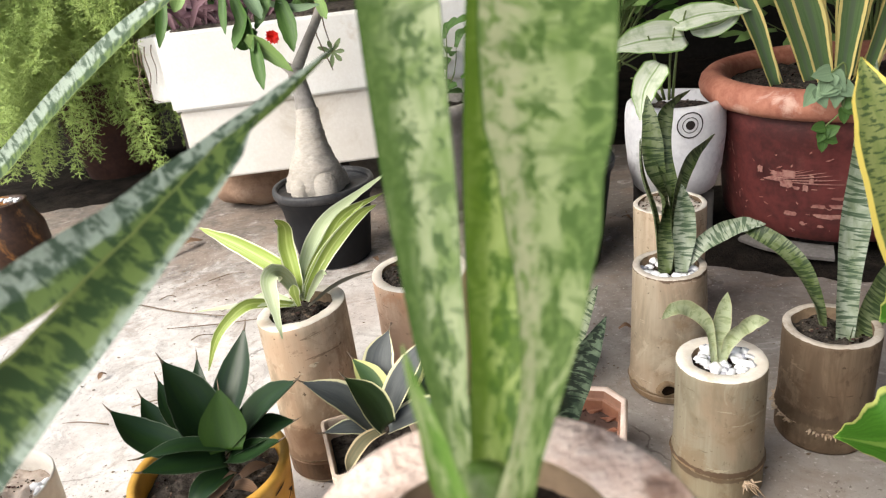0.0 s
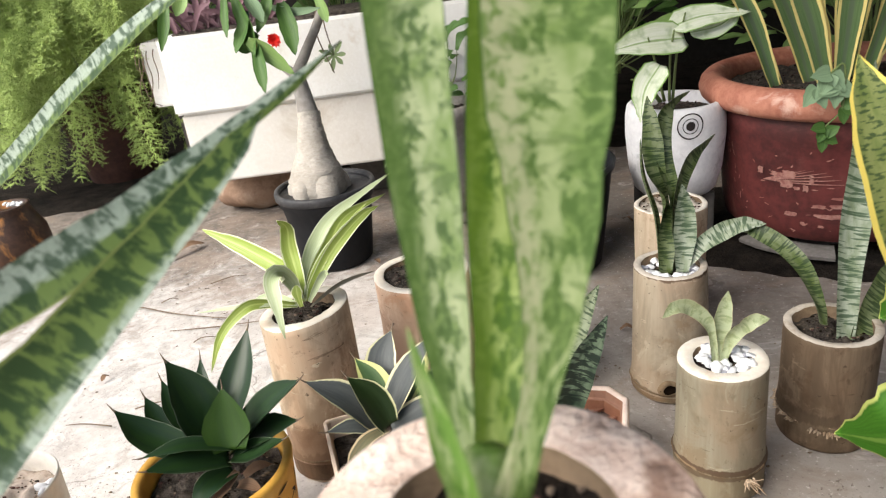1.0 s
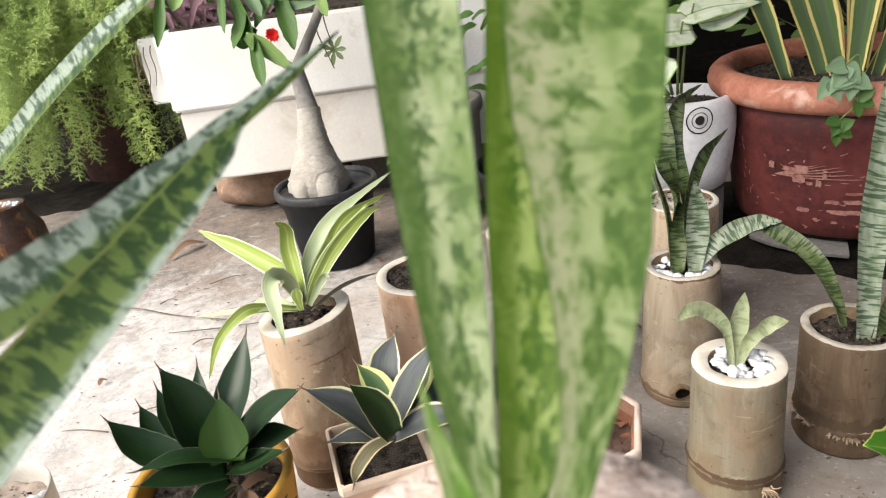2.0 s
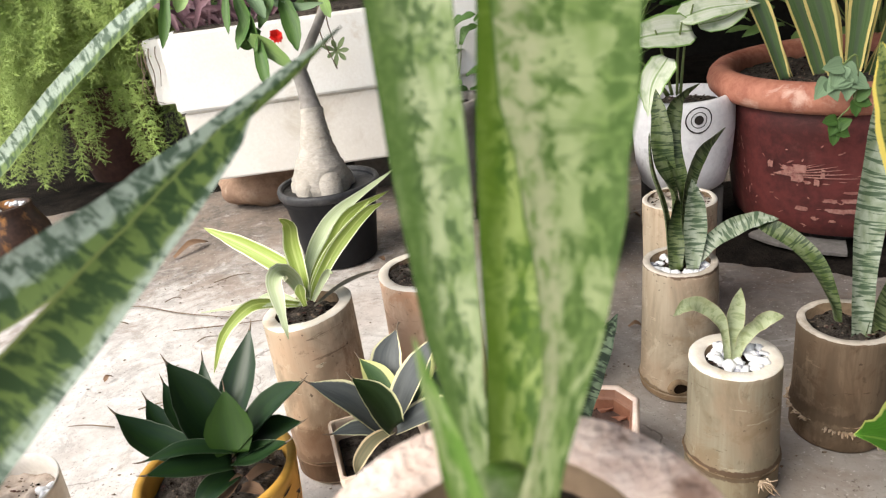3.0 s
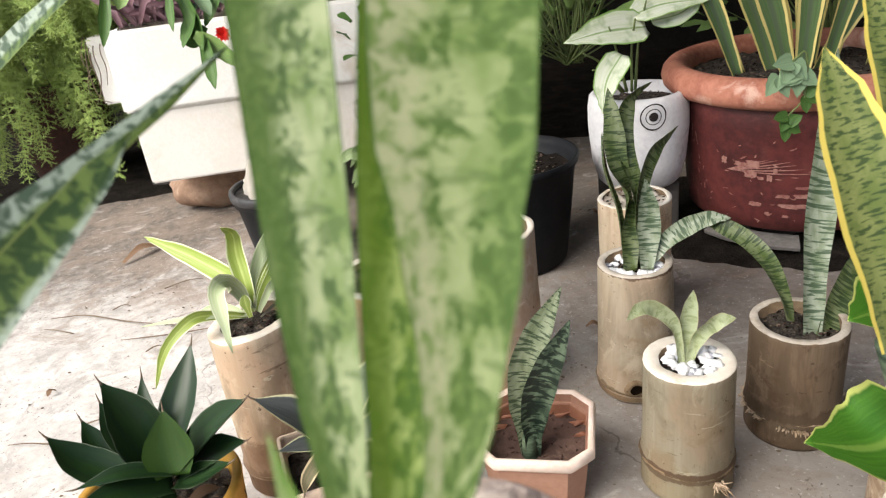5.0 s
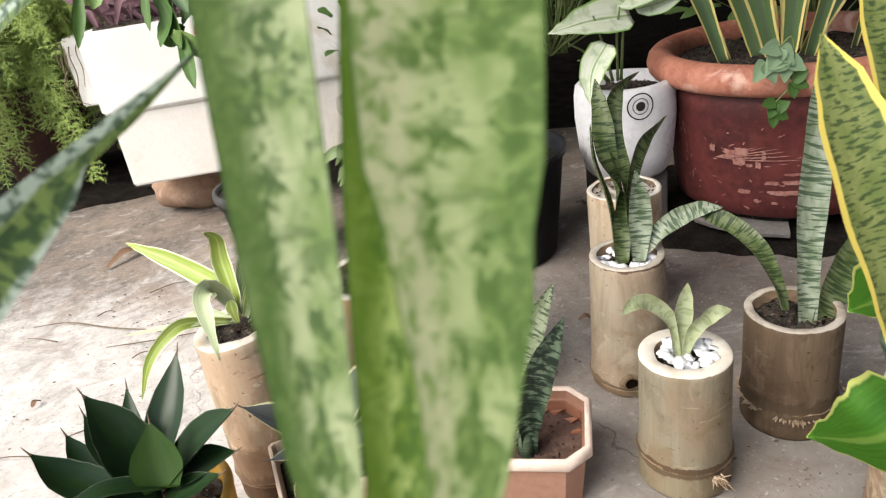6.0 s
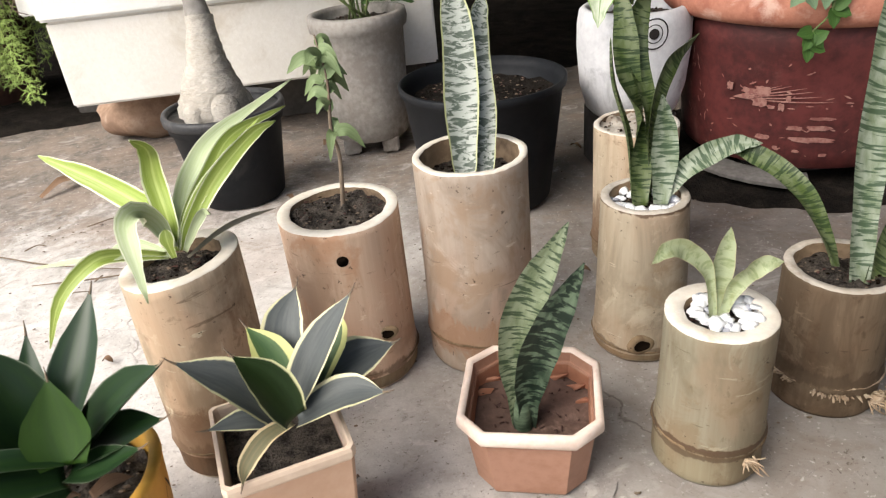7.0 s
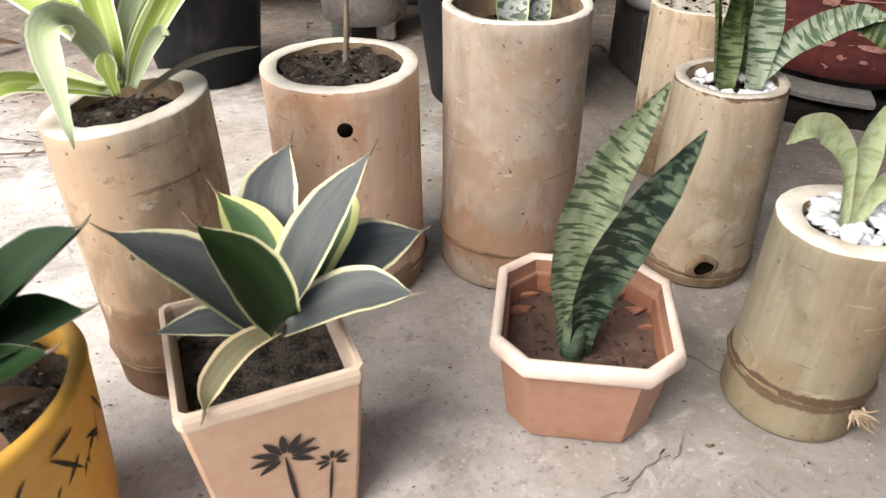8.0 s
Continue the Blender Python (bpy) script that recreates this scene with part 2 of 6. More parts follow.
M_BLUEGREEN = leafy("blue_green_leaf", (0.20, 0.31, 0.17), (0.29, 0.41, 0.24), rough=0.6)
M_PURPLE = leafy("purple_leaf", (0.13, 0.06, 0.08), (0.22, 0.14, 0.15), rough=0.5)
M_FERN = leafy("fern_needle", (0.40, 0.52, 0.14), (0.24, 0.36, 0.08), rough=0.6)
M_FLOWER = leafy("red_petal", (0.75, 0.02, 0.01), (0.60, 0.015, 0.01), rough=0.6)

def bamboo(name, light, dark, streak, blotch, rough=0.45, stains=()):
    """Bamboo skin: long fibres, rain streaks, scuffs and blotches."""
    m, nt, b = nodes_of(name, rough + 0.18, 0.2)
    co = nt.nodes.new("ShaderNodeTexCoord").outputs["Object"]
    fib = noise_of(nt, scaled(nt, co, 1, 1, 0.03), 160, 4, 0.65)
    run = noise_of(nt, scaled(nt, co, 1, 1, 0.12), 26, 5, 0.6, 0.3)
    blot = noise_of(nt, co, 13, 6, 0.65, 0.8)
    speck = noise_of(nt, co, 85, 4, 0.7)
    scuff = noise_of(nt, scaled(nt, co, 1, 1, 5.0), 18, 4, 0.6, 0.4)
    col = mixed(nt, ramp(nt, fib, 0.15, 0.9), dark, light)
    col = mixed(nt, math_node(nt, "MULTIPLY", ramp(nt, run, 0.52, 0.7), 0.5), col, streak)
    tone = noise_of(nt, scaled(nt, co, 1, 1, 0.6), 7, 4, 0.6, 0.4)
    col = mixed(nt, math_node(nt, "MULTIPLY", ramp(nt, tone, 0.42, 0.66), 0.7), col, (light[0] * 0.92, light[1] * 0.74, light[2] * 0.66))
    grey = noise_of(nt, scaled(nt, co, 1, 1, 0.45), 11, 5, 0.65, 0.8)
    col = mixed(nt, math_node(nt, "MULTIPLY", ramp(nt, grey, 0.46, 0.62), 0.75), col, tuple(0.45 * c + 0.3 * s for c, s in zip(dark, streak)))
    col = mixed(nt, math_node(nt, "MULTIPLY", ramp(nt, blot, 0.52, 0.66), 0.7), col, blotch)
    scar = noise_of(nt, scaled(nt, co, 1, 1, 7.0), 11, 5, 0.65, 0.6)
    col = mixed(nt, math_node(nt, "MULTIPLY", ramp(nt, scar, 0.635, 0.67), 0.6), col, tuple(c * 0.45 for c in streak))
    pale = noise_of(nt, scaled(nt, co, 1, 1, 0.8), 20, 6, 0.7, 1.0)
    col = mixed(nt, math_node(nt, "MULTIPLY", ramp(nt, pale, 0.57, 0.66), 0.35), col, tuple(min(0.75, c * 1.3) for c in light))
    fleck = noise_of(nt, scaled(nt, co, 1, 1, 0.5), 48, 5, 0.7, 0.5)
    col = mixed(nt, math_node(nt, "MULTIPLY", ramp(nt, fleck, 0.60, 0.70), 0.55), col, tuple(c * 0.6 for c in streak))
    col = mixed(nt, math_node(nt, "MULTIPLY", ramp(nt, scuff, 0.66, 0.70), 0.45), col, tuple(min(0.8, c * 1.5) for c in light))
    col = mixed(nt, math_node(nt, "MULTIPLY", ramp(nt, speck, 0.645, 0.70), 0.8), col, (0.06, 0.04, 0.025))
    pos = nt.nodes.new("ShaderNodeSeparateXYZ")
    nt.links.new(co, pos.inputs[0])
    rag = noise_of(nt, scaled(nt, co, 1, 1, 0.35), 42, 5, 0.7, 0.6)
    patch = noise_of(nt, co, 9, 3)
    for level, reach, amount, tint in stains:      # ragged bark and soil stain rising from a joint
        up = math_node(nt, "DIVIDE", math_node(nt, "SUBTRACT", pos.outputs[2], level), reach)
        limit = math_node(nt, "ADD", math_node(nt, "MULTIPLY", rag, 2.2), math_node(nt, "MULTIPLY", patch, 1.6))
        inside = ramp(nt, math_node(nt, "SUBTRACT", limit, math_node(nt, "ABSOLUTE", up)), 1.15, 1.5)
        col = mixed(nt, math_node(nt, "MULTIPLY", inside, amount), col, tint)
    nt.links.new(col, b.inputs["Base Color"])
    relief(nt, b, math_node(nt, "ADD", fib, math_node(nt, "MULTIPLY", speck, 0.5)), 0.25, 0.0015)
    return m


BARK_BROWN, RUST = (0.085, 0.052, 0.030), (0.33, 0.175, 0.095)
M_BAMBOO = bamboo("bamboo_skin", (0.61, 0.51, 0.375), (0.49, 0.395, 0.275), (0.33, 0.22, 0.135), (0.24, 0.14, 0.08), 0.45, ((0.045, 0.016, 0.7, BARK_BROWN), (0.05, 0.085, 0.75, (0.215, 0.13, 0.078))))
M_BAMBOO_PALE = bamboo("pale_bamboo_skin", (0.285, 0.26, 0.19), (0.22, 0.195, 0.135), (0.22, 0.175, 0.11), (0.20, 0.145, 0.085), 0.45, ((0.054, 0.006, 0.9, BARK_BROWN),))
M_BAMBOO_SLIM = bamboo("slim_bamboo_skin", (0.42, 0.36, 0.27), (0.345, 0.29, 0.21), (0.28, 0.215, 0.145), (0.25, 0.18, 0.11), 0.45, ((0.237, 0.008, 0.9, BARK_BROWN), (0.02, 0.008, 0.6, BARK_BROWN)))
M_BAMBOO_TALL = bamboo("rosy_bamboo_skin", (0.45, 0.375, 0.305), (0.37, 0.305, 0.245), (0.36, 0.26, 0.18), (0.33, 0.23, 0.155), 0.45, ((0.05, 0.006, 0.8, BARK_BROWN), (0.06, 0.05, 0.6, RUST)))
M_BAMBOO_PINK = bamboo("pinkish_bamboo_skin", (0.62, 0.46, 0.34), (0.54, 0.385, 0.27), (0.44, 0.26, 0.155), (0.46, 0.25, 0.14), 0.45, ((0.03, 0.014, 0.6, BARK_BROWN),))
M_BAMBOO_DARK = bamboo("weathered_bamboo_skin", (0.195, 0.145, 0.096), (0.13, 0.094, 0.06), (0.10, 0.065, 0.038), (0.085, 0.052, 0.03), 0.6, ((0.058, 0.018, 0.6, (0.06, 0.04, 0.025)),))
M_BAMBOO_LOW = bamboo("stained_bamboo_foot", (0.30, 0.235, 0.15), (0.23, 0.17, 0.10), (0.15, 0.10, 0.055), (0.13, 0.08, 0.045), 0.6)
M_BAMBOO_RUST = bamboo("rusty_bamboo_foot", (0.19, 0.125, 0.076), (0.14, 0.09, 0.053), (0.09, 0.055, 0.032), (0.08, 0.048, 0.028), 0.6)
M_BAMBOO_FOOT = bamboo("greenish_bamboo_foot", (0.29, 0.255, 0.17), (0.235, 0.195, 0.125), (0.20, 0.145, 0.085), (0.19, 0.135, 0.08), 0.55, ((0.045, 0.007, 0.7, BARK_BROWN),))
M_CUT = surface("cut_bamboo_end", (0.80, 0.755, 0.665), (0.70, 0.63, 0.525), 14, 120, 0.8, 0.3, (0.62, 0.50, 0.37))
M_CUTDARK = surface("grey_cut_bamboo_end", (0.57, 0.52, 0.45), (0.41, 0.36, 0.29), 14, 120, 0.85, 0.4, (0.16, 0.11, 0.07))
M_INNER = surface("inner_bamboo", (0.24, 0.17, 0.105), (0.12, 0.082, 0.05), 14, 90, 0.85, 0.3, (0.10, 0.065, 0.04))
M_NODE = surface("bamboo_node", (0.24, 0.165, 0.095), (0.12, 0.08, 0.045), 20, 150, 0.8, 0.6)
M_ROOT = surface("dry_root", (0.52, 0.42, 0.31), (0.34, 0.24, 0.15), 30, 200, 0.9, 0.5)
M_HOLE = surface("near_black_fill", (0.012, 0.008, 0.005), (0.006, 0.004, 0.003), 20, 100, 0.95, 0.2, None, (1, 1, 1), 0.02)
M_SOIL = surface("dark_soil", (0.125, 0.105, 0.085), (0.014, 0.011, 0.009), 60, 380, 0.95, 1.0, (0.14, 0.115, 0.095), (1, 1, 1), 0.2, 0.006)
# black for deep soil in pots and for ground sheets that imitate shade
M_EARTH_SHADE = surface("black_earth_and_shade", (0.024, 0.019, 0.015), (0.006, 0.005, 0.004), 14, 160, 0.95, 1.0, (0.035, 0.028, 0.022), (1, 1, 1), 0.1, 0.006)
M_BROWNSOIL = surface("wet_brown_soil", (0.12, 0.072, 0.055), (0.07, 0.042, 0.032), 12, 120, 0.85, 0.5, (0.20, 0.13, 0.10), (1, 1, 1), 0.3, 0.003)
M_PEBBLE = surface("white_pebble", (0.88, 0.88, 0.88), (0.78, 0.79, 0.80), 30, 160, 0.5, 0.2)
M_PEBBLEGREY = surface("grey_pebble", (0.45, 0.46, 0.50), (0.34, 0.35, 0.39), 30, 160, 0.5, 0.2)
M_YELLOWPOT = surface("yellow_glazed_pot", (0.66, 0.385, 0.075), (0.57, 0.31, 0.055), 7, 60, 0.5, 0.15, (0.46, 0.24, 0.05))
M_SQPOT = surface("beige_clay_pot", (0.55, 0.37, 0.26), (0.48, 0.31, 0.21), 8, 70, 0.75, 0.2, (0.58, 0.43, 0.33))
M_SQRIM = surface("pale_clay_rim", (0.74, 0.60, 0.47), (0.64, 0.50, 0.38), 14, 90, 0.75, 0.2)
M_OCT = surface("salmon_plastic", (0.38, 0.21, 0.145), (0.30, 0.155, 0.10), 8, 80, 0.5, 0.1, (0.34, 0.17, 0.11))
M_OCTRIM = surface("scuffed_pale_rim", (0.82, 0.69, 0.60), (0.72, 0.56, 0.46), 20, 120, 0.6, 0.2)
M_OCTIN = surface("inner_terracotta", (0.33, 0.15, 0.09), (0.25, 0.105, 0.06), 10, 60, 0.6, 0.15)
M_PAINT = surface("black_brush_paint", (0.025, 0.02, 0.018), (0.015, 0.012, 0.01), 20, 90, 0.6, 0.1)
M_BLACKPOT = surface("black_plastic", (0.015, 0.016, 0.018), (0.010, 0.011, 0.013), 8, 60, 0.55, 0.15, (0.030, 0.029, 0.028), (1, 1, 1), 0.14)
M_BLACKLIP = surface("dusty_black_lip", (0.050, 0.050, 0.052), (0.020, 0.021, 0.023), 20, 110, 0.5, 0.3, (0.10, 0.095, 0.09))
M_REDPOT = surface("worn_red_pot", (0.125, 0.030, 0.027), (0.058, 0.016, 0.015), 9, 60, 0.55, 0.4, (0.13, 0.05, 0.042))
M_REDRIM = surface("faded_red_rim", (0.50, 0.22, 0.145), (0.33, 0.115, 0.075), 10, 70, 0.7, 0.5, (0.66, 0.45, 0.36))
M_SCUFF = surface("flaked_paint_patch", (0.36, 0.19, 0.155), (0.23, 0.09, 0.075), 30, 120, 0.8, 0.3)
M_WHITEBOX = surface("white_foam", (0.86, 0.86, 0.83), (0.79, 0.78, 0.735), 5, 110, 0.8, 0.4, (0.64, 0.58, 0.49))
M_FOAMOLD = surface("yellowed_foam", (0.83, 0.80, 0.74), (0.76, 0.725, 0.655), 4, 110, 0.8, 0.4, (0.62, 0.56, 0.47))
M_GREYPOT = surface("grey_cement_pot", (0.40, 0.375, 0.34), (0.25, 0.225, 0.20), 7, 70, 0.9, 0.6, (0.15, 0.125, 0.105))
M_OWL = surface("whitish_cement", (0.70, 0.70, 0.70), (0.58, 0.58, 0.59), 14, 90, 0.85, 0.5, (0.42, 0.42, 0.42))
M_BOULDER = surface("brown_stone", (0.34, 0.23, 0.16), (0.22, 0.14, 0.095), 9, 70, 0.85, 0.6, (0.42, 0.32, 0.24))
M_FERNPOT = surface("dark_clay_pot", (0.085, 0.04, 0.03), (0.05, 0.025, 0.02), 6, 50, 0.8, 0.3)
M_BROWNPOT = surface("brown_jar", (0.075, 0.038, 0.024), (0.03, 0.018, 0.013), 10, 60, 0.5, 0.3, (0.40, 0.18, 0.05))
M_BARK = surface("adenium_bark", (0.50, 0.465, 0.41), (0.37, 0.34, 0.29), 12, 90, 0.8, 0.9, (0.62, 0.59, 0.53), (1, 1, 2.2), 0.25, 0.004)
M_TWIG = surface("grey_brown_twig", (0.22, 0.17, 0.12), (0.14, 0.10, 0.07), 20, 90, 0.85, 0.4)
M_BRANCH = surface("grey_branch", (0.36, 0.34, 0.31), (0.26, 0.24, 0.215), 20, 90, 0.8, 0.4)
M_STEM = surface("green_stem", (0.16, 0.22, 0.07), (0.12, 0.15, 0.06), 20, 90, 0.6, 0.2)
# near black, so the gloom behind the plants sits in the colour
M_WALL = surface("shade_dark_plaster", (0.03, 0.027, 0.022), (0.016, 0.014, 0.012), 3, 40, 0.9, 0.4)
M_FGRIM = surface("thick_cut_rim", (0.80, 0.68, 0.59), (0.56, 0.41, 0.33), 24, 150, 0.9, 0.9, (0.17, 0.095, 0.065), (1, 1, 1), 0.2, 0.004)
M_FLAKE = surface("grey_cement_flake", (0.36, 0.335, 0.31), (0.27, 0.25, 0.23), 60, 300, 0.9, 0.4)
M_SAUCER = surface("dirty_cement_saucer", (0.19, 0.178, 0.165), (0.12, 0.11, 0.10), 14, 90, 0.9, 0.5, (0.08, 0.07, 0.06))
M_CERAMIC = surface("whitish_ceramic", (0.72, 0.69, 0.63), (0.60, 0.565, 0.505), 9, 80, 0.45, 0.15, (0.48, 0.42, 0.35))
M_SAND = surface("pale_sandy_soil", (0.46, 0.39, 0.33), (0.33, 0.27, 0.22), 18, 200, 0.9, 0.6, (0.20, 0.15, 0.11))
M_TEAL = surface("teal_paint", (0.05, 0.17, 0.15), (0.03, 0.10, 0.09), 30, 120, 0.5, 0.1)
M_BLOCK = surface("cement_block", (0.11, 0.10, 0.09), (0.07, 0.064, 0.057), 8, 60, 0.9, 0.5)


def concrete():
    m, nt, b = nodes_of("dusty_concrete", 0.85, 0.3)
    co = nt.nodes.new("ShaderNodeTexCoord").outputs["Object"]
    big, mid, fine = noise_of(nt, co, 1.6, 5, 0.6, 0.3), noise_of(nt, co, 14, 8, 0.75, 0.1), noise_of(nt, co, 90, 5, 0.75)
    col = mixed(nt, ramp(nt, mid, 0.35, 0.66), (0.53, 0.50, 0.465), (0.75, 0.725, 0.685))
    col = mixed(nt, math_node(nt, "MULTIPLY", ramp(nt, big, 0.48, 0.62), 0.4), col, (0.40, 0.30, 0.235))
    col = mixed(nt, math_node(nt, "MULTIPLY", ramp(nt, noise_of(nt, co, 3.1, 6, 0.7, 1.0), 0.56, 0.70), 0.5), col, (0.24, 0.205, 0.175))
    col = mixed(nt, math_node(nt, "MULTIPLY", ramp(nt, fine, 0.55, 0.68), 0.5), col, (0.17, 0.145, 0.125))
    pos = nt.nodes.new("ShaderNodeSeparateXYZ")
    nt.links.new(co, pos.inputs[0])
    # brown dirt towards the back and right, with the shade there painted in
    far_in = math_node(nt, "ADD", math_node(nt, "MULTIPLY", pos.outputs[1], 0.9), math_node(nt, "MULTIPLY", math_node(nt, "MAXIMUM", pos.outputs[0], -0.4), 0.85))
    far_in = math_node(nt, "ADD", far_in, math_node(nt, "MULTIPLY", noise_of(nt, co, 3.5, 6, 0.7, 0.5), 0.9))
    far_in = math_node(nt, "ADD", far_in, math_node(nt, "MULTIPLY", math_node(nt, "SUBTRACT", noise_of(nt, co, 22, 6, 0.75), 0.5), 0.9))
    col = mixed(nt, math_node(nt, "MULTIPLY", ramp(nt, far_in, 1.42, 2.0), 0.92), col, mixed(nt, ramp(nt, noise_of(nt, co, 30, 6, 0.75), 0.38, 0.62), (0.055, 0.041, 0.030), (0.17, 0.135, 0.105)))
    # grey-brown tone growing to the right: floor stains plus painted-in shade
    stain_and_shade = math_node(nt, "ADD", pos.outputs[0], math_node(nt, "MULTIPLY", noise_of(nt, co, 2.6, 7, 0.7, 0.8), 0.6))
    col = mixed(nt, math_node(nt, "MULTIPLY", ramp(nt, stain_and_shade, -0.42, 0.35), 0.72), col, mixed(nt, ramp(nt, noise_of(nt, co, 9, 7, 0.75, 0.8), 0.40, 0.62), (0.225, 0.20, 0.178), (0.155, 0.118, 0.092)))
    flake = noise_of(nt, co, 5.5, 9, 0.72, 1.4)
    col = mixed(nt, math_node(nt, "MULTIPLY", ramp(nt, flake, 0.565, 0.585), 0.3), col, (0.25, 0.225, 0.20))
    soil_n = noise_of(nt, co, 6.5, 8, 0.75, 0.7)
    soiled = math_node(nt, "ADD", soil_n, math_node(nt, "MULTIPLY", ramp(nt, pos.outputs[1], 0.9, 1.9), 0.12))
    col = mixed(nt, math_node(nt, "MULTIPLY", ramp(nt, soiled, 0.58, 0.70), 0.6), col, (0.27, 0.205, 0.155))
    grain = noise_of(nt, co, 380, 2, 0.5)
    col = mixed(nt, math_node(nt, "MULTIPLY", grain, 0.4), col, (0.24, 0.22, 0.20))
    vor = nt.nodes.new("ShaderNodeTexVoronoi")
    vor.feature = "DISTANCE_TO_EDGE"
    vor.inputs["Scale"].default_value = 2.3
    warp = nt.nodes.new("ShaderNodeVectorMath")
    nz = nt.nodes.new("ShaderNodeTexNoise")
    nz.inputs["Scale"].default_value, nz.inputs["Detail"].default_value = 7, 6
    nt.links.new(co, nz.inputs["Vector"])
    nt.links.new(co, warp.inputs[0])
    sc = nt.nodes.new("ShaderNodeVectorMath")
    sc.operation = "SCALE"
    sc.inputs["Scale"].default_value = 0.22
    nt.links.new(nz.outputs[1], sc.inputs[0])
    nt.links.new(sc.outputs[0], warp.inputs[1])
    nt.links.new(warp.outputs[0], vor.inputs["Vector"])
    crack = math_node(nt, "SUBTRACT", 1.0, ramp(nt, vor.outputs[0], 0.002, 0.009))
    crack = math_node(nt, "MULTIPLY", crack, ramp(nt, noise_of(nt, co, 2.0, 3), 0.5, 0.6))
    col = mixed(nt, math_node(nt, "MULTIPLY", crack, 0.6), col, (0.10, 0.08, 0.065))
    grit = noise_of(nt, co, 170, 4, 0.65, 0.4)
    drift = ramp(nt, noise_of(nt, co, 3.7, 5, 0.65, 0.6), 0.42, 0.66)
    grit = math_node(nt, "ADD", grit, math_node(nt, "MULTIPLY", drift, 0.06))
    col = mixed(nt, math_node(nt, "MULTIPLY", ramp(nt, grit, 0.66, 0.71), 0.8), col, (0.11, 0.088, 0.072))
    smear = noise_of(nt, scaled(nt, co, 1, 1.6, 1), 8.0, 7, 0.7, 1.2)
    col = mixed(nt, math_node(nt, "MULTIPLY", ramp(nt, smear, 0.56, 0.68), 0.35), col, (0.70, 0.655, 0.62))
    col = mixed(nt, math_node(nt, "MULTIPLY", ramp(nt, noise_of(nt, co, 150, 3, 0.6), 0.63, 0.7), 0.5), col, (0.62, 0.59, 0.55))
    nt.links.new(col, b.inputs["Base Color"])
    h = math_node(nt, "ADD", math_node(nt, "MULTIPLY", fine, 0.5), math_node(nt, "SUBTRACT", mid, math_node(nt, "MULTIPLY", ramp(nt, flake, 0.565, 0.585), 0.4)))
    relief(nt, b, h, 0.5, 0.002)
    return m


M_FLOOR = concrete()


# ---- builders ----
def part(name, bm, material, parent=None, label="", smooth=True):
    """Links a bmesh as one mesh object, under a thing when parent is given."""
    me = bpy.data.meshes.new(name)
    if smooth:
        for fc in bm.faces:
            fc.smooth = True
    bm.to_mesh(me)
    bm.free()
    for mt in (material if isinstance(material, (list, tuple)) else (material,)):
        me.materials.append(mt)
    ob = new(name, me)
    if parent:
        ob.parent = parent
        ob.matrix_parent_inverse = parent.matrix_world.inverted()
    if label:
        tagged(ob, label)
    return ob


def thing(name, label, category, at=(0, 0, 0), group=""):
    ob = new(name)
    ob.empty_display_size = 0.03
    ob.location = at
    ob.matrix_world = Matrix.Translation(at)
    return tagged(ob, label, category, group)


def lathe(profile, seg=48, at=(0, 0, 0), lean=(0, 0), wobble=0.0, seed=0, squash=1.0, mats=None):
    """Turns (radius, height) pairs round an upright axis; lean shifts it per metre of height."""
    bm = bmesh.new()
    rows = []
    for r, h in profile:
        row = []
        for i in range(seg):
            a = 2 * math.pi * i / seg
            k = 1 + wobble * noise.noise((math.cos(a) * 1.3 + seed, math.sin(a) * 1.3, h * 6 + seed))
            row.append(bm.verts.new((at[0] + r * k * math.cos(a) + lean[0] * h, at[1] + r * k * squash * math.sin(a) + lean[1] * h, at[2] + h)))
        rows.append(row)
    for j in range(len(rows) - 1):
        for i in range(seg):
            fc = bm.faces.new((rows[j][i], rows[j][(i + 1) % seg], rows[j + 1][(i + 1) % seg], rows[j + 1][i]))
            if mats:
                fc.material_index = mats[j]
    bm.faces.new(rows[0][::-1])
    bm.faces.new(rows[-1])
    return bm


def sharp(bm, deg=35):
    for e in bm.edges:
        if len(e.link_faces) == 2 and e.calc_face_angle(0) > radians(deg):
            e.smooth = False
    return bm


def curve_points(pts, n):
    """A smooth line through pts."""
    p = [Vector(q) for q in pts]
    p = [2 * p[0] - p[1]] + p + [2 * p[-1] - p[-2]]
    out = []
    for k in range(n + 1):
        s = k / n * (len(p) - 3)
        i = min(int(s), len(p) - 4)
        u = s - i
        a, b, c, d = p[i:i + 4]
        out.append(0.5 * (2 * b + (c - a) * u + (2 * a - 5 * b + 4 * c - d) * u * u + (3 * b - a - 3 * c + d) * u ** 3))
    return out


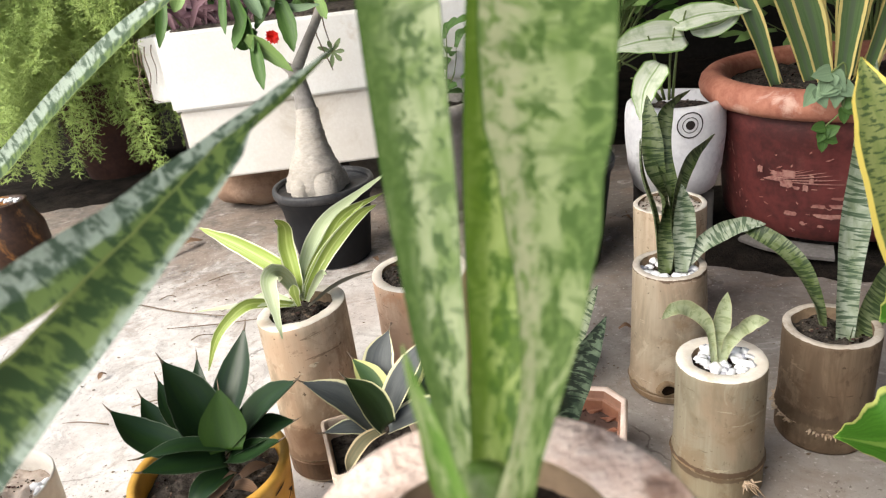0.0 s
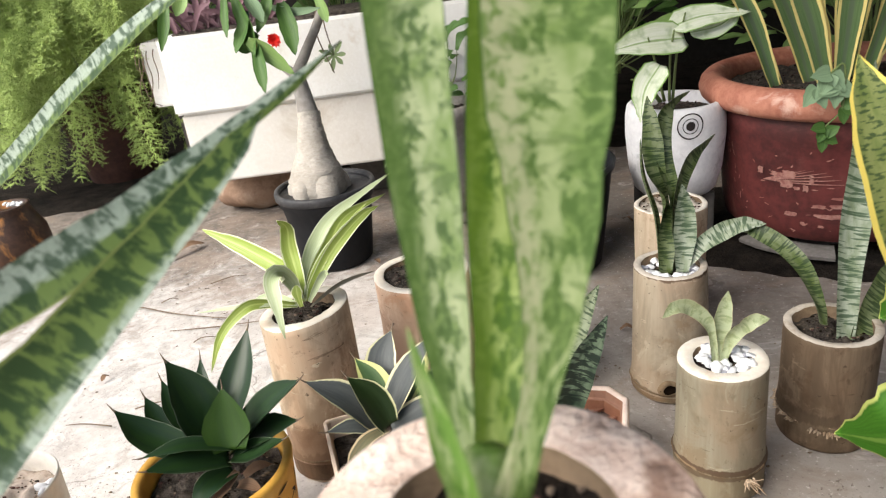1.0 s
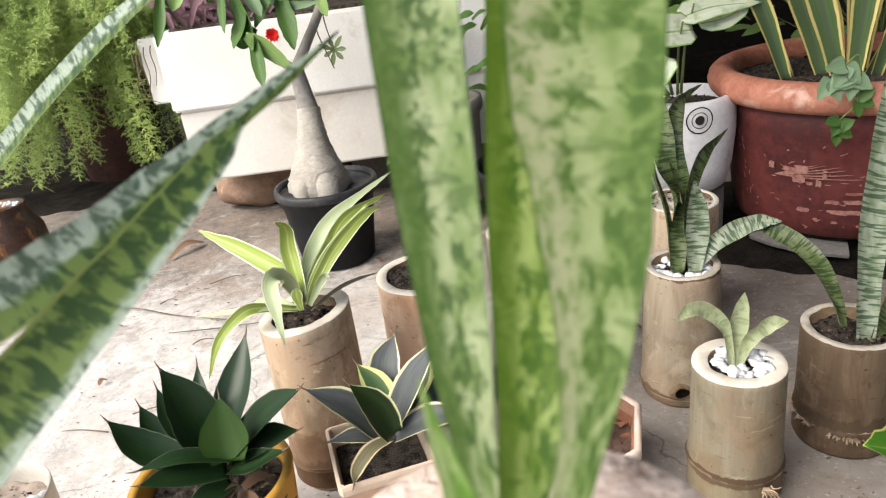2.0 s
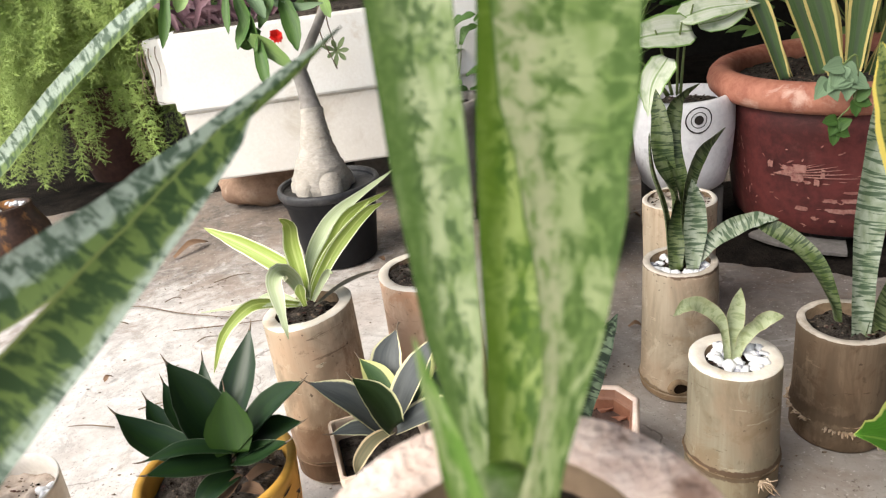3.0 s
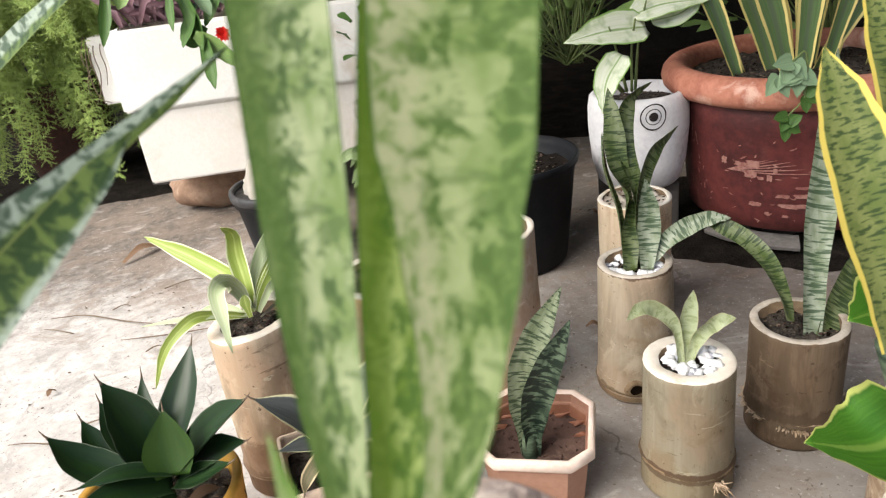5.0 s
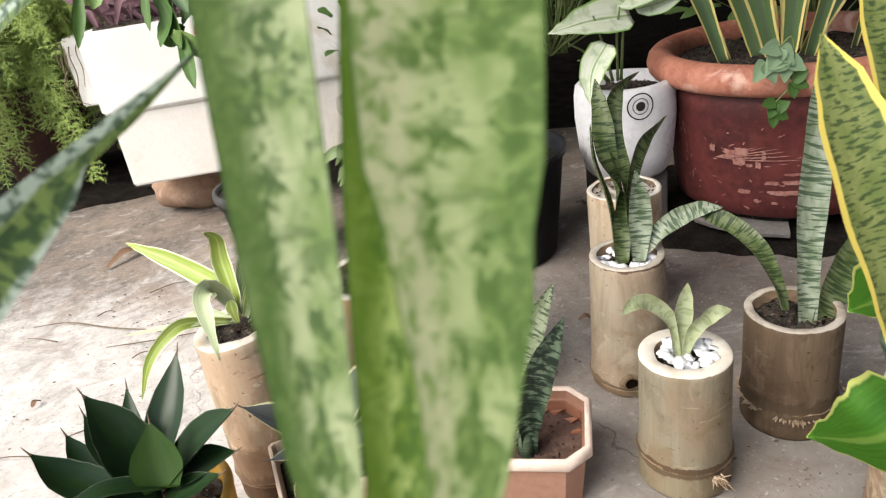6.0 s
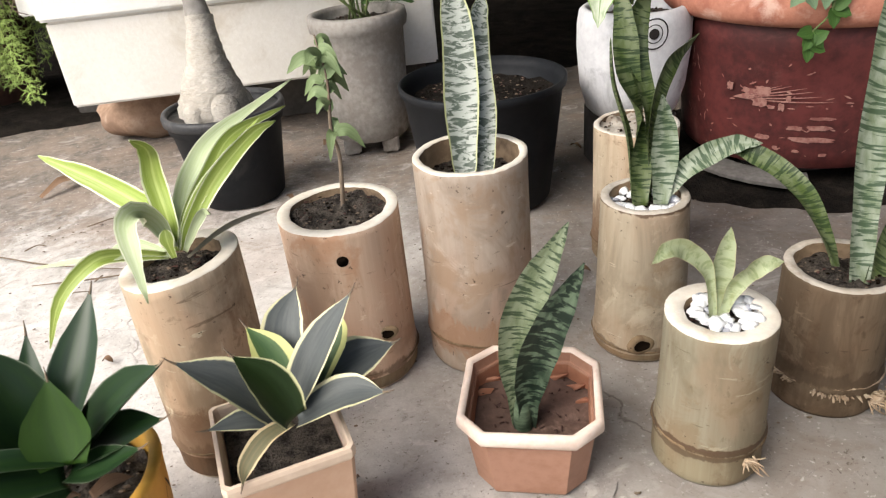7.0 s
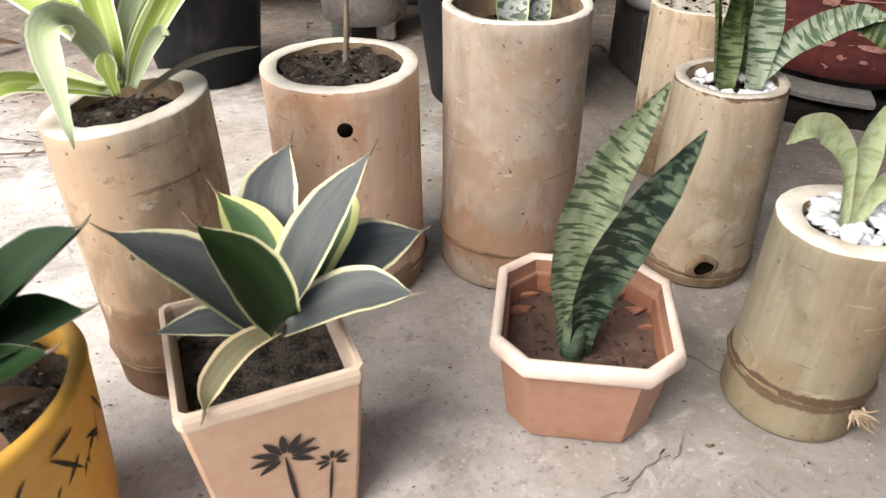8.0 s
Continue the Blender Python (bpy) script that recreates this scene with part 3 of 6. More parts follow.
def tube(bm, pts, radii, seg=8, n=None):
    line = curve_points(pts, n or 4 * (len(pts) - 1))
    rings = []
    up = Vector((0.3, 0.2, 1)).normalized()
    for k, q in enumerate(line):
        t = (line[min(k + 1, len(line) - 1)] - line[max(k - 1, 0)]).normalized()
        x = t.cross(up)
        if x.length < 0.1:
            x = t.cross(Vector((1, 0, 0)))
        x.normalize()
        y = t.cross(x)
        s = k / (len(line) - 1) * (len(radii) - 1)
        i = min(int(s), len(radii) - 2)
        r = radii[i] + (radii[i + 1] - radii[i]) * (s - i)
        rings.append([bm.verts.new(q + r * (math.cos(a) * x + math.sin(a) * y)) for a in (2 * math.pi * j / seg for j in range(seg))])
    for a, b in zip(rings, rings[1:]):
        for j in range(seg):
            bm.faces.new((a[j], a[(j + 1) % seg], b[(j + 1) % seg], b[j]))
    bm.faces.new(rings[0][::-1])
    bm.faces.new(rings[-1])
    return bm


PROFILES = {
    "fan_left": ((0, 0.2), (0.1, 0.37), (0.2, 0.58), (0.31, 0.75), (0.43, 0.86), (0.55, 0.95), (0.68, 1.0), (0.82, 0.8), (0.93, 0.4), (1, 0.03)),
    "fan_mid": ((0, 0.35), (0.06, 0.47), (0.16, 0.7), (0.3, 0.89), (0.44, 0.97), (0.6, 1.0), (0.77, 0.88), (0.91, 0.45), (1, 0.03)),
    "fan_right": ((0, 0.26), (0.09, 0.2), (0.15, 0.3), (0.22, 0.46), (0.35, 0.67), (0.47, 0.92), (0.6, 1.0), (0.76, 0.84), (0.9, 0.42), (1, 0.03)),
    "shoot": ((0, 1.0), (0.45, 0.95), (0.7, 0.62), (0.88, 0.3), (1, 0.04)),
    "spear_upper": ((0, 0.6), (0.14, 0.8), (0.28, 1.0), (0.43, 0.97), (0.57, 0.7), (0.71, 0.43), (0.86, 0.3), (1, 0.03)),
    "spear_lower": ((0, 1.0), (0.17, 0.89), (0.33, 0.71), (0.5, 0.61), (0.67, 0.48), (0.83, 0.33), (1, 0.03)),
    "stalked": ((0, 0.42), (0.16, 0.5), (0.34, 0.86), (0.55, 1.0), (0.76, 0.8), (0.9, 0.45), (0.97, 0.16), (1, 0.03)),
    "sword": ((0, 0.55), (0.15, 0.72), (0.45, 1.0), (0.7, 0.92), (0.87, 0.6), (0.96, 0.25), (1, 0.03)),
    "agave": ((0, 0.62), (0.2, 0.86), (0.42, 1.0), (0.62, 0.84), (0.8, 0.46), (0.92, 0.13), (1, 0.02)),
    "strap": ((0, 0.45), (0.2, 0.8), (0.5, 1.0), (0.75, 0.8), (0.92, 0.35), (1, 0.05)),
    "ovate": ((0, 0.4), (0.25, 0.55), (0.6, 1.0), (0.8, 0.85), (0.93, 0.45), (1, 0.05)),
    "heart": ((0, 0.5), (0.12, 0.95), (0.35, 1.0), (0.6, 0.8), (0.85, 0.35), (1, 0.02)),
}
FOLD = {"fan_left": 0.3, "fan_mid": 0.34, "fan_right": 0.22, "shoot": 0.6, "spear_upper": 0.25, "spear_lower": 0.25, "stalked": 0.48, "sword": 0.42, "agave": 0.52, "strap": 0.55, "ovate": 0.3, "heart": 0.3}
EYE_SIDE = Vector((0, -1, 0.45)).normalized()


def leaf_mesh(bm, w, pts, prof, n=14, thick=0.0016, face=None, uv=None, twist=(0, 0)):
    """A leaf of two skins with a keel: closed, thin at its margins; twist: degrees about its length, foot to tip."""
    line = curve_points(pts, n)
    prof_pts = PROFILES[prof]
    out = (Vector(pts[-1]) - Vector(pts[0]))
    flat = Vector((out.x, out.y, 0))
    hint = face
    if hint is None:
        if prof == "agave" or prof == "heart":
            hint = Vector((0, 0, 0.7)) - flat.normalized() * min(1, flat.length / 0.08) * 0.6 + EYE_SIDE * 0.35
        else:
            hint = EYE_SIDE
    uv = uv or bm.loops.layers.uv.verify()
    rings, run = [], 0.0
    for k, q in enumerate(line):
        t = (line[min(k + 1, n)] - line[max(k - 1, 0)]).normalized()
        nrm = (hint - t * hint.dot(t))
        if nrm.length < 0.05:
            nrm = EYE_SIDE - t * EYE_SIDE.dot(t)
        nrm.normalize()
        s = k / n
        f = s * (len(twist) - 1)
        i = min(int(f), len(twist) - 2)
        f = radians(twist[i] + (twist[i + 1] - twist[i]) * (f - i))
        nrm = nrm * math.cos(f) + t.cross(nrm) * math.sin(f)
        side = t.cross(nrm).normalized()
        for (a, wa), (b, wb) in zip(prof_pts, prof_pts[1:]):
            if a <= s <= b + 1e-6:
                u = (s - a) / (b - a)
                u = u * u * (3 - 2 * u) if prof != 'agave' else u
                half = 0.5 * w * (wa + (wb - wa) * u)
                break
        if k:
            run += (q - line[k - 1]).length
        half *= 1 + 0.05 * noise.noise((s * 5 + w * 90, pts[0][0] * 31, pts[0][1] * 17))
        f = FOLD[prof] * (1 - 0.5 * s)
        ring = []
        for u in (-1, -0.5, 0, 0.5, 1, 0.5, 0, -0.5):
            i = len(ring)
            lift = f * half * u * u - (0 if i < 5 else min(thick, half) * 1.4 * (1 - u * u)) + (min(thick, half) * 0.4 * (1 - u * u) if i < 5 else 0)
            ring.append((bm.verts.new(q + side * half * u + nrm * lift), 0.5 + u / 2, run))
        rings.append(ring)
    for a, b in zip(rings, rings[1:]):
        for j in range(8):
            c = (a[j], a[(j + 1) % 8], b[(j + 1) % 8], b[j])
            fc = bm.faces.new([x[0] for x in c])
            fc.smooth = True
            for lp, x in zip(fc.loops, c):
                lp[uv].uv = (x[1], x[2])
        for j in (0, 4):      # crisp margins, so that each skin shades by itself
            bm.edges.get((a[j][0], b[j][0])).smooth = False
    bm.faces.new([x[0] for x in rings[0]][::-1])
    bm.faces.new([x[0] for x in rings[-1]])
    return bm


def leaf(plant, material, w, pts, prof="sword", label="", face=None, thick=0.0016, twist=(0, 0)):
    bm = bmesh.new()
    leaf_mesh(bm, w, pts, prof, 16 if twist == (0, 0) else 26, thick, face, None, twist)
    bmesh.ops.recalc_face_normals(bm, faces=bm.faces)
    return part("leaf", bm, material, plant, label)


def spined_leaf(plant, material, w, pts, prof="agave", label=""):
    """An agave leaf with its dark end spine and small teeth on the margins."""
    ob = leaf(plant, material, w, pts, prof, label)
    line = curve_points(pts, 16)
    t = (line[16] - line[15]).normalized()
    bm = tube(bmesh.new(), (line[15] + (line[16] - line[15]) * 0.2, line[16], line[16] + t * 0.008 + Vector((0, 0, 0.002))), (0.0014, 0.0011, 0.0003), 6, 4)
    part("spine", bm, M_TWIG, ob, "dark brown end spine")
    return ob


def lump(bm, at, size, seed, sub=2, rough=0.25):
    r = bmesh.ops.create_icosphere(bm, subdivisions=sub, radius=1.0)
    for v in r["verts"]:
        k = 1 + rough * noise.noise(v.co * 1.3 + Vector((seed * 3.7, seed, -seed)))
        v.co = Vector((v.co.x * size[0] * k + at[0], v.co.y * size[1] * k + at[1], v.co.z * size[2] * k + at[2]))


def box(x0, x1, y0, y1, z0, z1, bevel=0.006):
    bm = bmesh.new()
    bmesh.ops.create_cube(bm, size=1)
    for v in bm.verts:
        v.co = Vector(((x0 + x1) / 2 + v.co.x * (x1 - x0), (y0 + y1) / 2 + v.co.y * (y1 - y0), (z0 + z1) / 2 + v.co.z * (z1 - z0)))
    if bevel:
        bmesh.ops.bevel(bm, geom=bm.edges[:], offset=bevel, segments=2, affect="EDGES")
    return bm


def soil_disc(r, at, seed, mat, parent, bump=0.006):
    bm = bmesh.new()
    rings, seg = 18, 56
    rows = [[bm.verts.new((at[0], at[1], at[2] + bump))]]
    for j in range(1, rings):
        rr = r * j / (rings - 1)
        row = []
        for i in range(seg):
            x, y = rr * math.cos(2 * math.pi * i / seg), rr * math.sin(2 * math.pi * i / seg)
            h = bump * 1.6 * noise.noise((x * 60 + seed, y * 60, seed)) + 0.0035 * abs(noise.noise((x * 240 + seed, y * 240, seed))) + 0.0015 * noise.noise((x * 600, y * 600, seed))
            row.append(bm.verts.new((at[0] + x, at[1] + y, at[2] + h)))
        rows.append(row)
    for i in range(seg):
        bm.faces.new((rows[0][0], rows[1][i], rows[1][(i + 1) % seg]))
        for j in range(1, rings - 1):
            bm.faces.new((rows[j][i], rows[j + 1][i], rows[j + 1][(i + 1) % seg], rows[j][(i + 1) % seg]))
    ob = part("soil", bm, mat, parent, "dark crumbly potting soil" if mat is M_SOIL else "damp brown soil")
    rng, bm = random.Random(seed * 13 + 1), bmesh.new()
    for k in range(int(12000 * r * r) + 30):
        a, d, s = rng.uniform(0, 6.28), r * 0.95 * math.sqrt(rng.random()), rng.uniform(0.0007, 0.0022)
        n0 = len(bm.faces)
        lump(bm, (at[0] + d * math.cos(a), at[1] + d * math.sin(a), at[2] + 0.003), (s * rng.uniform(1, 2.2), s, s * 0.8), k, 0, 0.8)
        bm.faces.ensure_lookup_table()
        for fc in bm.faces[n0:]:
            fc.material_index = k % 3
    tagged(part("soil_litter", bm, [M_TWIG, M_HOLE, M_FERNPOT], parent, "loose crumbs and bits on the soil", False), kind="stuff")
    return ob


def pebble_bed(at, r, count, seed, group, r_in=0.0):
    rng = random.Random(seed)
    for i in range(count):
        a, d = rng.uniform(0, 2 * math.pi), r_in + (r - r_in) * math.sqrt(rng.random())
        s = rng.uniform(0.0048, 0.0085)
        bm = bmesh.new()
        lump(bm, (0, 0, 0), (s * rng.uniform(0.9, 1.4), s, s * rng.uniform(0.55, 0.8)), seed + i, 2, 0.55)
        grey = rng.random() < 0.15
        ob = part("pebble", bm, M_PEBBLEGREY if grey else M_PEBBLE)
        ob.matrix_world = pose(at[0] + d * math.cos(a), at[1] + d * math.sin(a), at[2] + rng.uniform(-0.001, 0.004), rng.uniform(-25, 25), rng.uniform(-25, 25), rng.uniform(0, 180))
        tagged(ob, "small smooth grey pebble on the soil" if grey else "small smooth white pebble on the soil", "pebble", group)


def bamboo_pot(label, x, y, h, r, r0, skin, cut, nodes=(0.05,), wall=0.013, lean=(0, 0), soil=0.03, seed=0, soil_mat=None, node_mat=None, low=None, slant=0.0):
    """A section of giant bamboo, open at the top; nodes are the raised joints, slant the slope of the saw cut."""
    pot = thing("bamboo_pot", label, "plant pot", (x, y, 0), "bamboo pots")
    prof, mats = [(r0 * 0.97, 0.0), (r0, 0.004)], [0]
    steps = 26
    for k in range(1, steps + 1):
        hh = 0.004 + (h - 0.0052) * k / steps
        rr = r0 + (r - r0) * hh / h
        for nz in nodes:
            rr += 0.002 * math.exp(-((hh - nz) / 0.006) ** 2) + 0.001 * math.exp(-((hh - nz) / 0.02) ** 2)
        prof.append((rr, hh))
        mats.append(3 if low and hh < nodes[0] else 0)
    prof += [(r - 0.0012, h), (r - wall + 0.0008, h), (r - wall, h - 0.001), (r - wall, h - soil - 0.02)]
    mats += [1, 1, 1, 2]
    bm = lathe(prof, 84, (x, y, 0), lean, 0.03, seed, 1.0, mats)
    for v in bm.verts:      # sawn edge, a little uneven and chipped
        if slant and v.co.z > h * 0.6:
            v.co.z += slant * (v.co.x - x) * (v.co.z - h * 0.6) / (h * 0.4)
        if v.co.z > h - 0.003 - abs(slant) * r:
            d = Vector((v.co.x - x - lean[0] * h, v.co.y - y - lean[1] * h, 0))
            chip = noise.noise((v.co.x * 130 + seed, v.co.y * 130, 1))
            v.co.z += 0.0012 * noise.noise((v.co.x * 28 + seed, v.co.y * 28, 2)) + 0.0008 * chip
            v.co -= d.normalized() * (0.0022 * max(0, chip - 0.15) if d.length > r - 0.004 else -0.0018 * noise.noise((v.co.x * 60, v.co.y * 60, seed)))
    body = part("body", sharp(bm, 28), [skin, cut, M_INNER, low or skin], pot)
    top = (x + lean[0] * h, y + lean[1] * h, h - soil)
    soil_disc(r - wall + 0.001, top, seed, soil_mat or M_SOIL, pot)
    for nz in nodes:
        bm = bmesh.new()
        rng = random.Random(seed + 5)
        seg = 64
        rr = r0 + (r - r0) * nz / h + 0.0028
        rings = []
        for dz, dr in ((-0.0022, -0.001), (-0.0006, 0.0006), (0.0016, -0.0004), (0, -0.004)):
            rings.append([bm.verts.new((x + lean[0] * nz + (rr + dr + rng.uniform(-4e-4, 9e-4)) * math.cos(a), y + lean[1] * nz + (rr + dr) * math.sin(a),
                                        nz + dz + 0.0022 * math.sin(a * 2 + seed) + rng.uniform(-9e-4, 9e-4))) for a in (2 * math.pi * i / seg for i in range(seg))])
        for j in range(4):
            for i in range(seg):
                bm.faces.new((rings[j][i], rings[j][(i + 1) % seg], rings[(j + 1) % 4][(i + 1) % seg], rings[(j + 1) % 4][i]))
        bmesh.ops.recalc_face_normals(bm, faces=bm.faces)
        part("node_ring", bm, node_mat or M_NODE, pot, "rough brown joint ring")
    return pot


def root_tuft(pot, at, out, seed, size=0.02, count=16):
    rng = random.Random(seed)
    bm = bmesh.new()
    for i in range(count):
        a = Vector(at) + Vector((rng.uniform(-1, 1), rng.uniform(-0.3, 0.3), rng.uniform(-1, 1))) * size * 0.4
        d = (Vector(out) + Vector((rng.uniform(-1.1, 1.1), rng.uniform(-0.5, 0.5), rng.uniform(-1.3, 0.6)))).normalized()
        b = a + d * size * rng.uniform(0.5, 1.1)
        tube(bm, (a, (a + b) / 2 + Vector((0, 0, rng.uniform(-0.003, 0.003))), b), (0.0016, 0.0012, 0.0005), 5, 3)
    lump(bm, at, (size * 0.32, size * 0.25, size * 0.3), seed, 2, 0.8)
    part("root_tuft", bm, M_ROOT, pot, "frayed dry root stub")


def knot(pot, at, r, seed):
    bm = bmesh.new()
    seg = 20
    rings = [[bm.verts.new((at[0] + r * k * math.cos(a) * 1.15, at[1] + dy, at[2] + r * k * math.sin(a) * (0.85 + 0.1 * math.sin(3 * a + seed)))) for a in (2 * math.pi * i / seg for i in range(seg))]
             for k, dy in ((1.15, 0.004), (0.98, -0.0006), (0.66, -0.0016), (0.6, -0.0010))]
    for j in range(3):
        for i in range(seg):
            fc = bm.faces.new((rings[j][i], rings[j][(i + 1) % seg], rings[j + 1][(i + 1) % seg], rings[j + 1][i]))
            fc.material_index = 0 if j < 2 else 1
    fc = bm.faces.new(rings[-1])
    fc.material_index = 1
    part("branch_knot", bm, [M_BAMBOO_LOW, M_HOLE], pot, "dark knot of a cut branch")


def bush(name, label, category, centre, size, count, material, lw, ll, seed, prof="ovate", droop=0.3, parent_group=""):
    """Foliage of many separate leaves on short stems."""
    rng = random.Random(seed)
    ob = thing(name, label, category, (centre[0], centre[1], centre[2] - size[2]), parent_group)
    bm, st = bmesh.new(), bmesh.new()
    root = Vector((centre[0], centre[1], centre[2] - size[2]))
    for i in range(count):
        d = Vector((rng.gauss(0, 0.5), rng.gauss(0, 0.5), rng.uniform(-0.8, 1)))
        p = Vector((centre[0] + d.x * size[0], centre[1] + d.y * size[1], centre[2] + d.z * size[2]))
        out = (p - root)
        out = Vector((out.x, out.y, out.z * 0.3)).normalized() + Vector((rng.uniform(-0.5, 0.5), rng.uniform(-0.6, 0.2), rng.uniform(-droop, 0.4)))
        out.normalize()
        l = ll * rng.uniform(0.7, 1.2)
        q1, q2 = p + out * l * 0.5, p + out * l + Vector((0, 0, -droop * l * 0.6))
        leaf_mesh(bm, lw * rng.uniform(0.75, 1.15), (p, q1, q2), prof, 5, 0.0008, Vector((rng.uniform(-0.4, 0.4), -0.5, 0.8)).normalized())
        if i % 3 == 0:
            tube(st, (root + Vector((rng.uniform(-0.03, 0.03), rng.uniform(-0.03, 0.03), 0)), (root + p) / 2 + Vector((d.x, d.y, 0.3)) * 0.03, p), (0.003, 0.0022, 0.0012), 5, 4)
    tagged(part("crown", bm, material, ob), kind="stuff")
    part("stalk", st, M_STEM, ob)
    return ob


# ---- ground and walls ----
bm = bmesh.new()
N = 150
grid = {}
for i in range(N + 1):
    for j in range(N + 1):
        gx, gy = -1.0 + 3.6 * (2 * i / N - 1), 1.0 + 3.2 * (2 * j / N - 1)
        gz = 0.004 * noise.noise((gx * 2.2, gy * 2.2, 3)) + 0.0016 * noise.noise((gx * 14, gy * 14, 7))
        grid[i, j] = bm.verts.new((gx, gy, gz - 0.003))
for i in range(N):
    for j in range(N):
        bm.faces.new((grid[i, j], grid[i + 1, j], grid[i + 1, j + 1], grid[i, j + 1]))
skirt = [(-400, -400), (400, -400), (400, 400), (-400, 400)]
corner = [grid[0, 0], grid[N, 0], grid[N, N], grid[0, N]]
edge_rows = [[grid[i, 0] for i in range(N + 1)], [grid[N, j] for j in range(N + 1)], [grid[N - i, N] for i in range(N + 1)], [grid[0, N - j] for j in range(N + 1)]]
far = [bm.verts.new((x, y, -0.003)) for x, y in skirt]
for k in range(4):
    bm.faces.new(edge_rows[k][::-1] + [far[k], far[(k + 1) % 4]])
bmesh.ops.recalc_face_normals(bm, faces=bm.faces)
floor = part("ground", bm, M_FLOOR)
tagged(floor, "dusty worn pale concrete yard floor with stains and painted shade", "ground", kind="structure")
if floor.data.polygons[0].normal.z < 0:
    floor.data.flip_normals()

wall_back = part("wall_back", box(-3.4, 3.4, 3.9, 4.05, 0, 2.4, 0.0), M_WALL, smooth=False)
tagged(wall_back, "dark plaster wall behind the plants, shade put into its colour", "wall", kind="structure")

# added side wall that keeps skylight off the right half
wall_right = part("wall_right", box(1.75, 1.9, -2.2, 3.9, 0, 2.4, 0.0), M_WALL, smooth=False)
tagged(wall_right, "dark plaster side wall added to dim the right side", "wall", kind="structure")
# unseen slab, added only to block sun and sky over the back right
shade_roof = part("ceiling", box(-1.5, 1.75, 0.05, 3.9, 2.3, 2.35, 0.0), M_WALL, smooth=False)
# added dark ground strip; its black replaces the shade at the back
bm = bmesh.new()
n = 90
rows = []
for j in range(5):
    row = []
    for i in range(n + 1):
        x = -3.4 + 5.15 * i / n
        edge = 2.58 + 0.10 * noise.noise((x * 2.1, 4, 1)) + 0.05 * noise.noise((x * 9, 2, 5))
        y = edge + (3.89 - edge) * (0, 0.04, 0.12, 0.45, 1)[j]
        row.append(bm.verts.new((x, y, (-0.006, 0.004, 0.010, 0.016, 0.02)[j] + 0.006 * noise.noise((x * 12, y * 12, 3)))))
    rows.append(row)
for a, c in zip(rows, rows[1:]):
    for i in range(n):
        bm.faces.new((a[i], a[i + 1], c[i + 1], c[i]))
bed = part("shade_bed", bm, M_EARTH_SHADE)
tagged(bed, "added black ground strip standing in for shade along the wall", "soil", kind="structure")
tagged(shade_roof, "plain flat roof slab added out of view to shade the plants", "ceiling", kind="structure")

# ---- bamboo pots and their plants ----
pot = bamboo_pot("short pale bamboo pot topped with white pebbles", 0.0, 0.8, 0.204, 0.06, 0.0635, M_BAMBOO_PALE, M_CUT, (0.05,), 0.021, soil=0.012, seed=1, low=M_BAMBOO_FOOT)
root_tuft(pot, (0.017, 0.735, 0.036), (0.5, -0.8, -0.3), 3)
pebble_bed((0.004, 0.802, 0.2005), 0.037, 46, 11, "white pebbles in the short bamboo pot", 0.008)
young_sansevieria = thing("young_sansevieria", "small pale green three-leaved sansevieria in white pebbles", "plant", (-0.01, 0.795, 0.19))
leaf(young_sansevieria, M_PALESANS, 0.022, ((-0.011, 0.795, 0.19), (-0.016, 0.809, 0.249), (-0.040, 0.812, 0.281), (-0.066, 0.805, 0.288), (-0.086, 0.795, 0.281)), 'stalked', '', None, 0.0008, (0, 10, -25, 20, -15))
leaf(young_sansevieria, M_PALESANS, 0.026, ((-0.009, 0.795, 0.19), (0.003, 0.815, 0.247), (0.017, 0.829, 0.29)), 'stalked', '', None, 0.0008)
leaf(young_sansevieria, M_PALESANS, 0.023, ((-0.006, 0.795, 0.19), (0.013, 0.798, 0.238), (0.036, 0.795, 0.258), (0.058, 0.79, 0.262)), 'stalked', '', None, 0.0008, (0, -15, 25, -10, 20))

pot = bamboo_pot("slim pale bamboo pot with pebbles and a branch knot", 0.01, 1.037, 0.237, 0.06, 0.066, M_BAMBOO_SLIM, M_CUTDARK, (0.02,), 0.012, soil=0.02, seed=2, low=M_BAMBOO_LOW)
knot(pot, (-0.012, 0.9705, 0.033), 0.016, 2)
pebble_bed((0.01, 1.035, 0.224), 0.045, 44, 21, "white pebbles in the slim bamboo pot", 0.02)
tall_sansevieria = thing("sansevieria", "dark banded sansevieria with twisted upright leaves and one arching leaf", "plant", (0.01, 1.035, 0.22))
leaf(tall_sansevieria, M_BANDED, 0.041, ((-0.001, 1.032, 0.224), (0.01, 1.062, 0.276), (0.015, 1.088, 0.33), (0.006, 1.11, 0.382), (0.01, 1.135, 0.442), (0.01, 1.157, 0.496)), 'sword', twist=(0, 5, 70, 15, -15, -30))
leaf(tall_sansevieria, M_BANDED, 0.032, ((0.018, 1.048, 0.219), (0.028, 1.082, 0.296), (0.031, 1.098, 0.344), (0.026, 1.125, 0.397), (0.036, 1.15, 0.452), (0.055, 1.16, 0.479), (0.087, 1.166, 0.493)), 'sword', twist=(50, 70, 30, 10, 10, 55, 60))
leaf(tall_sansevieria, M_GREYBAND, 0.038, ((0.021, 1.016, 0.23), (0.034, 1.042, 0.295), (0.038, 1.065, 0.365)), 'sword', twist=(0, 0, 25))
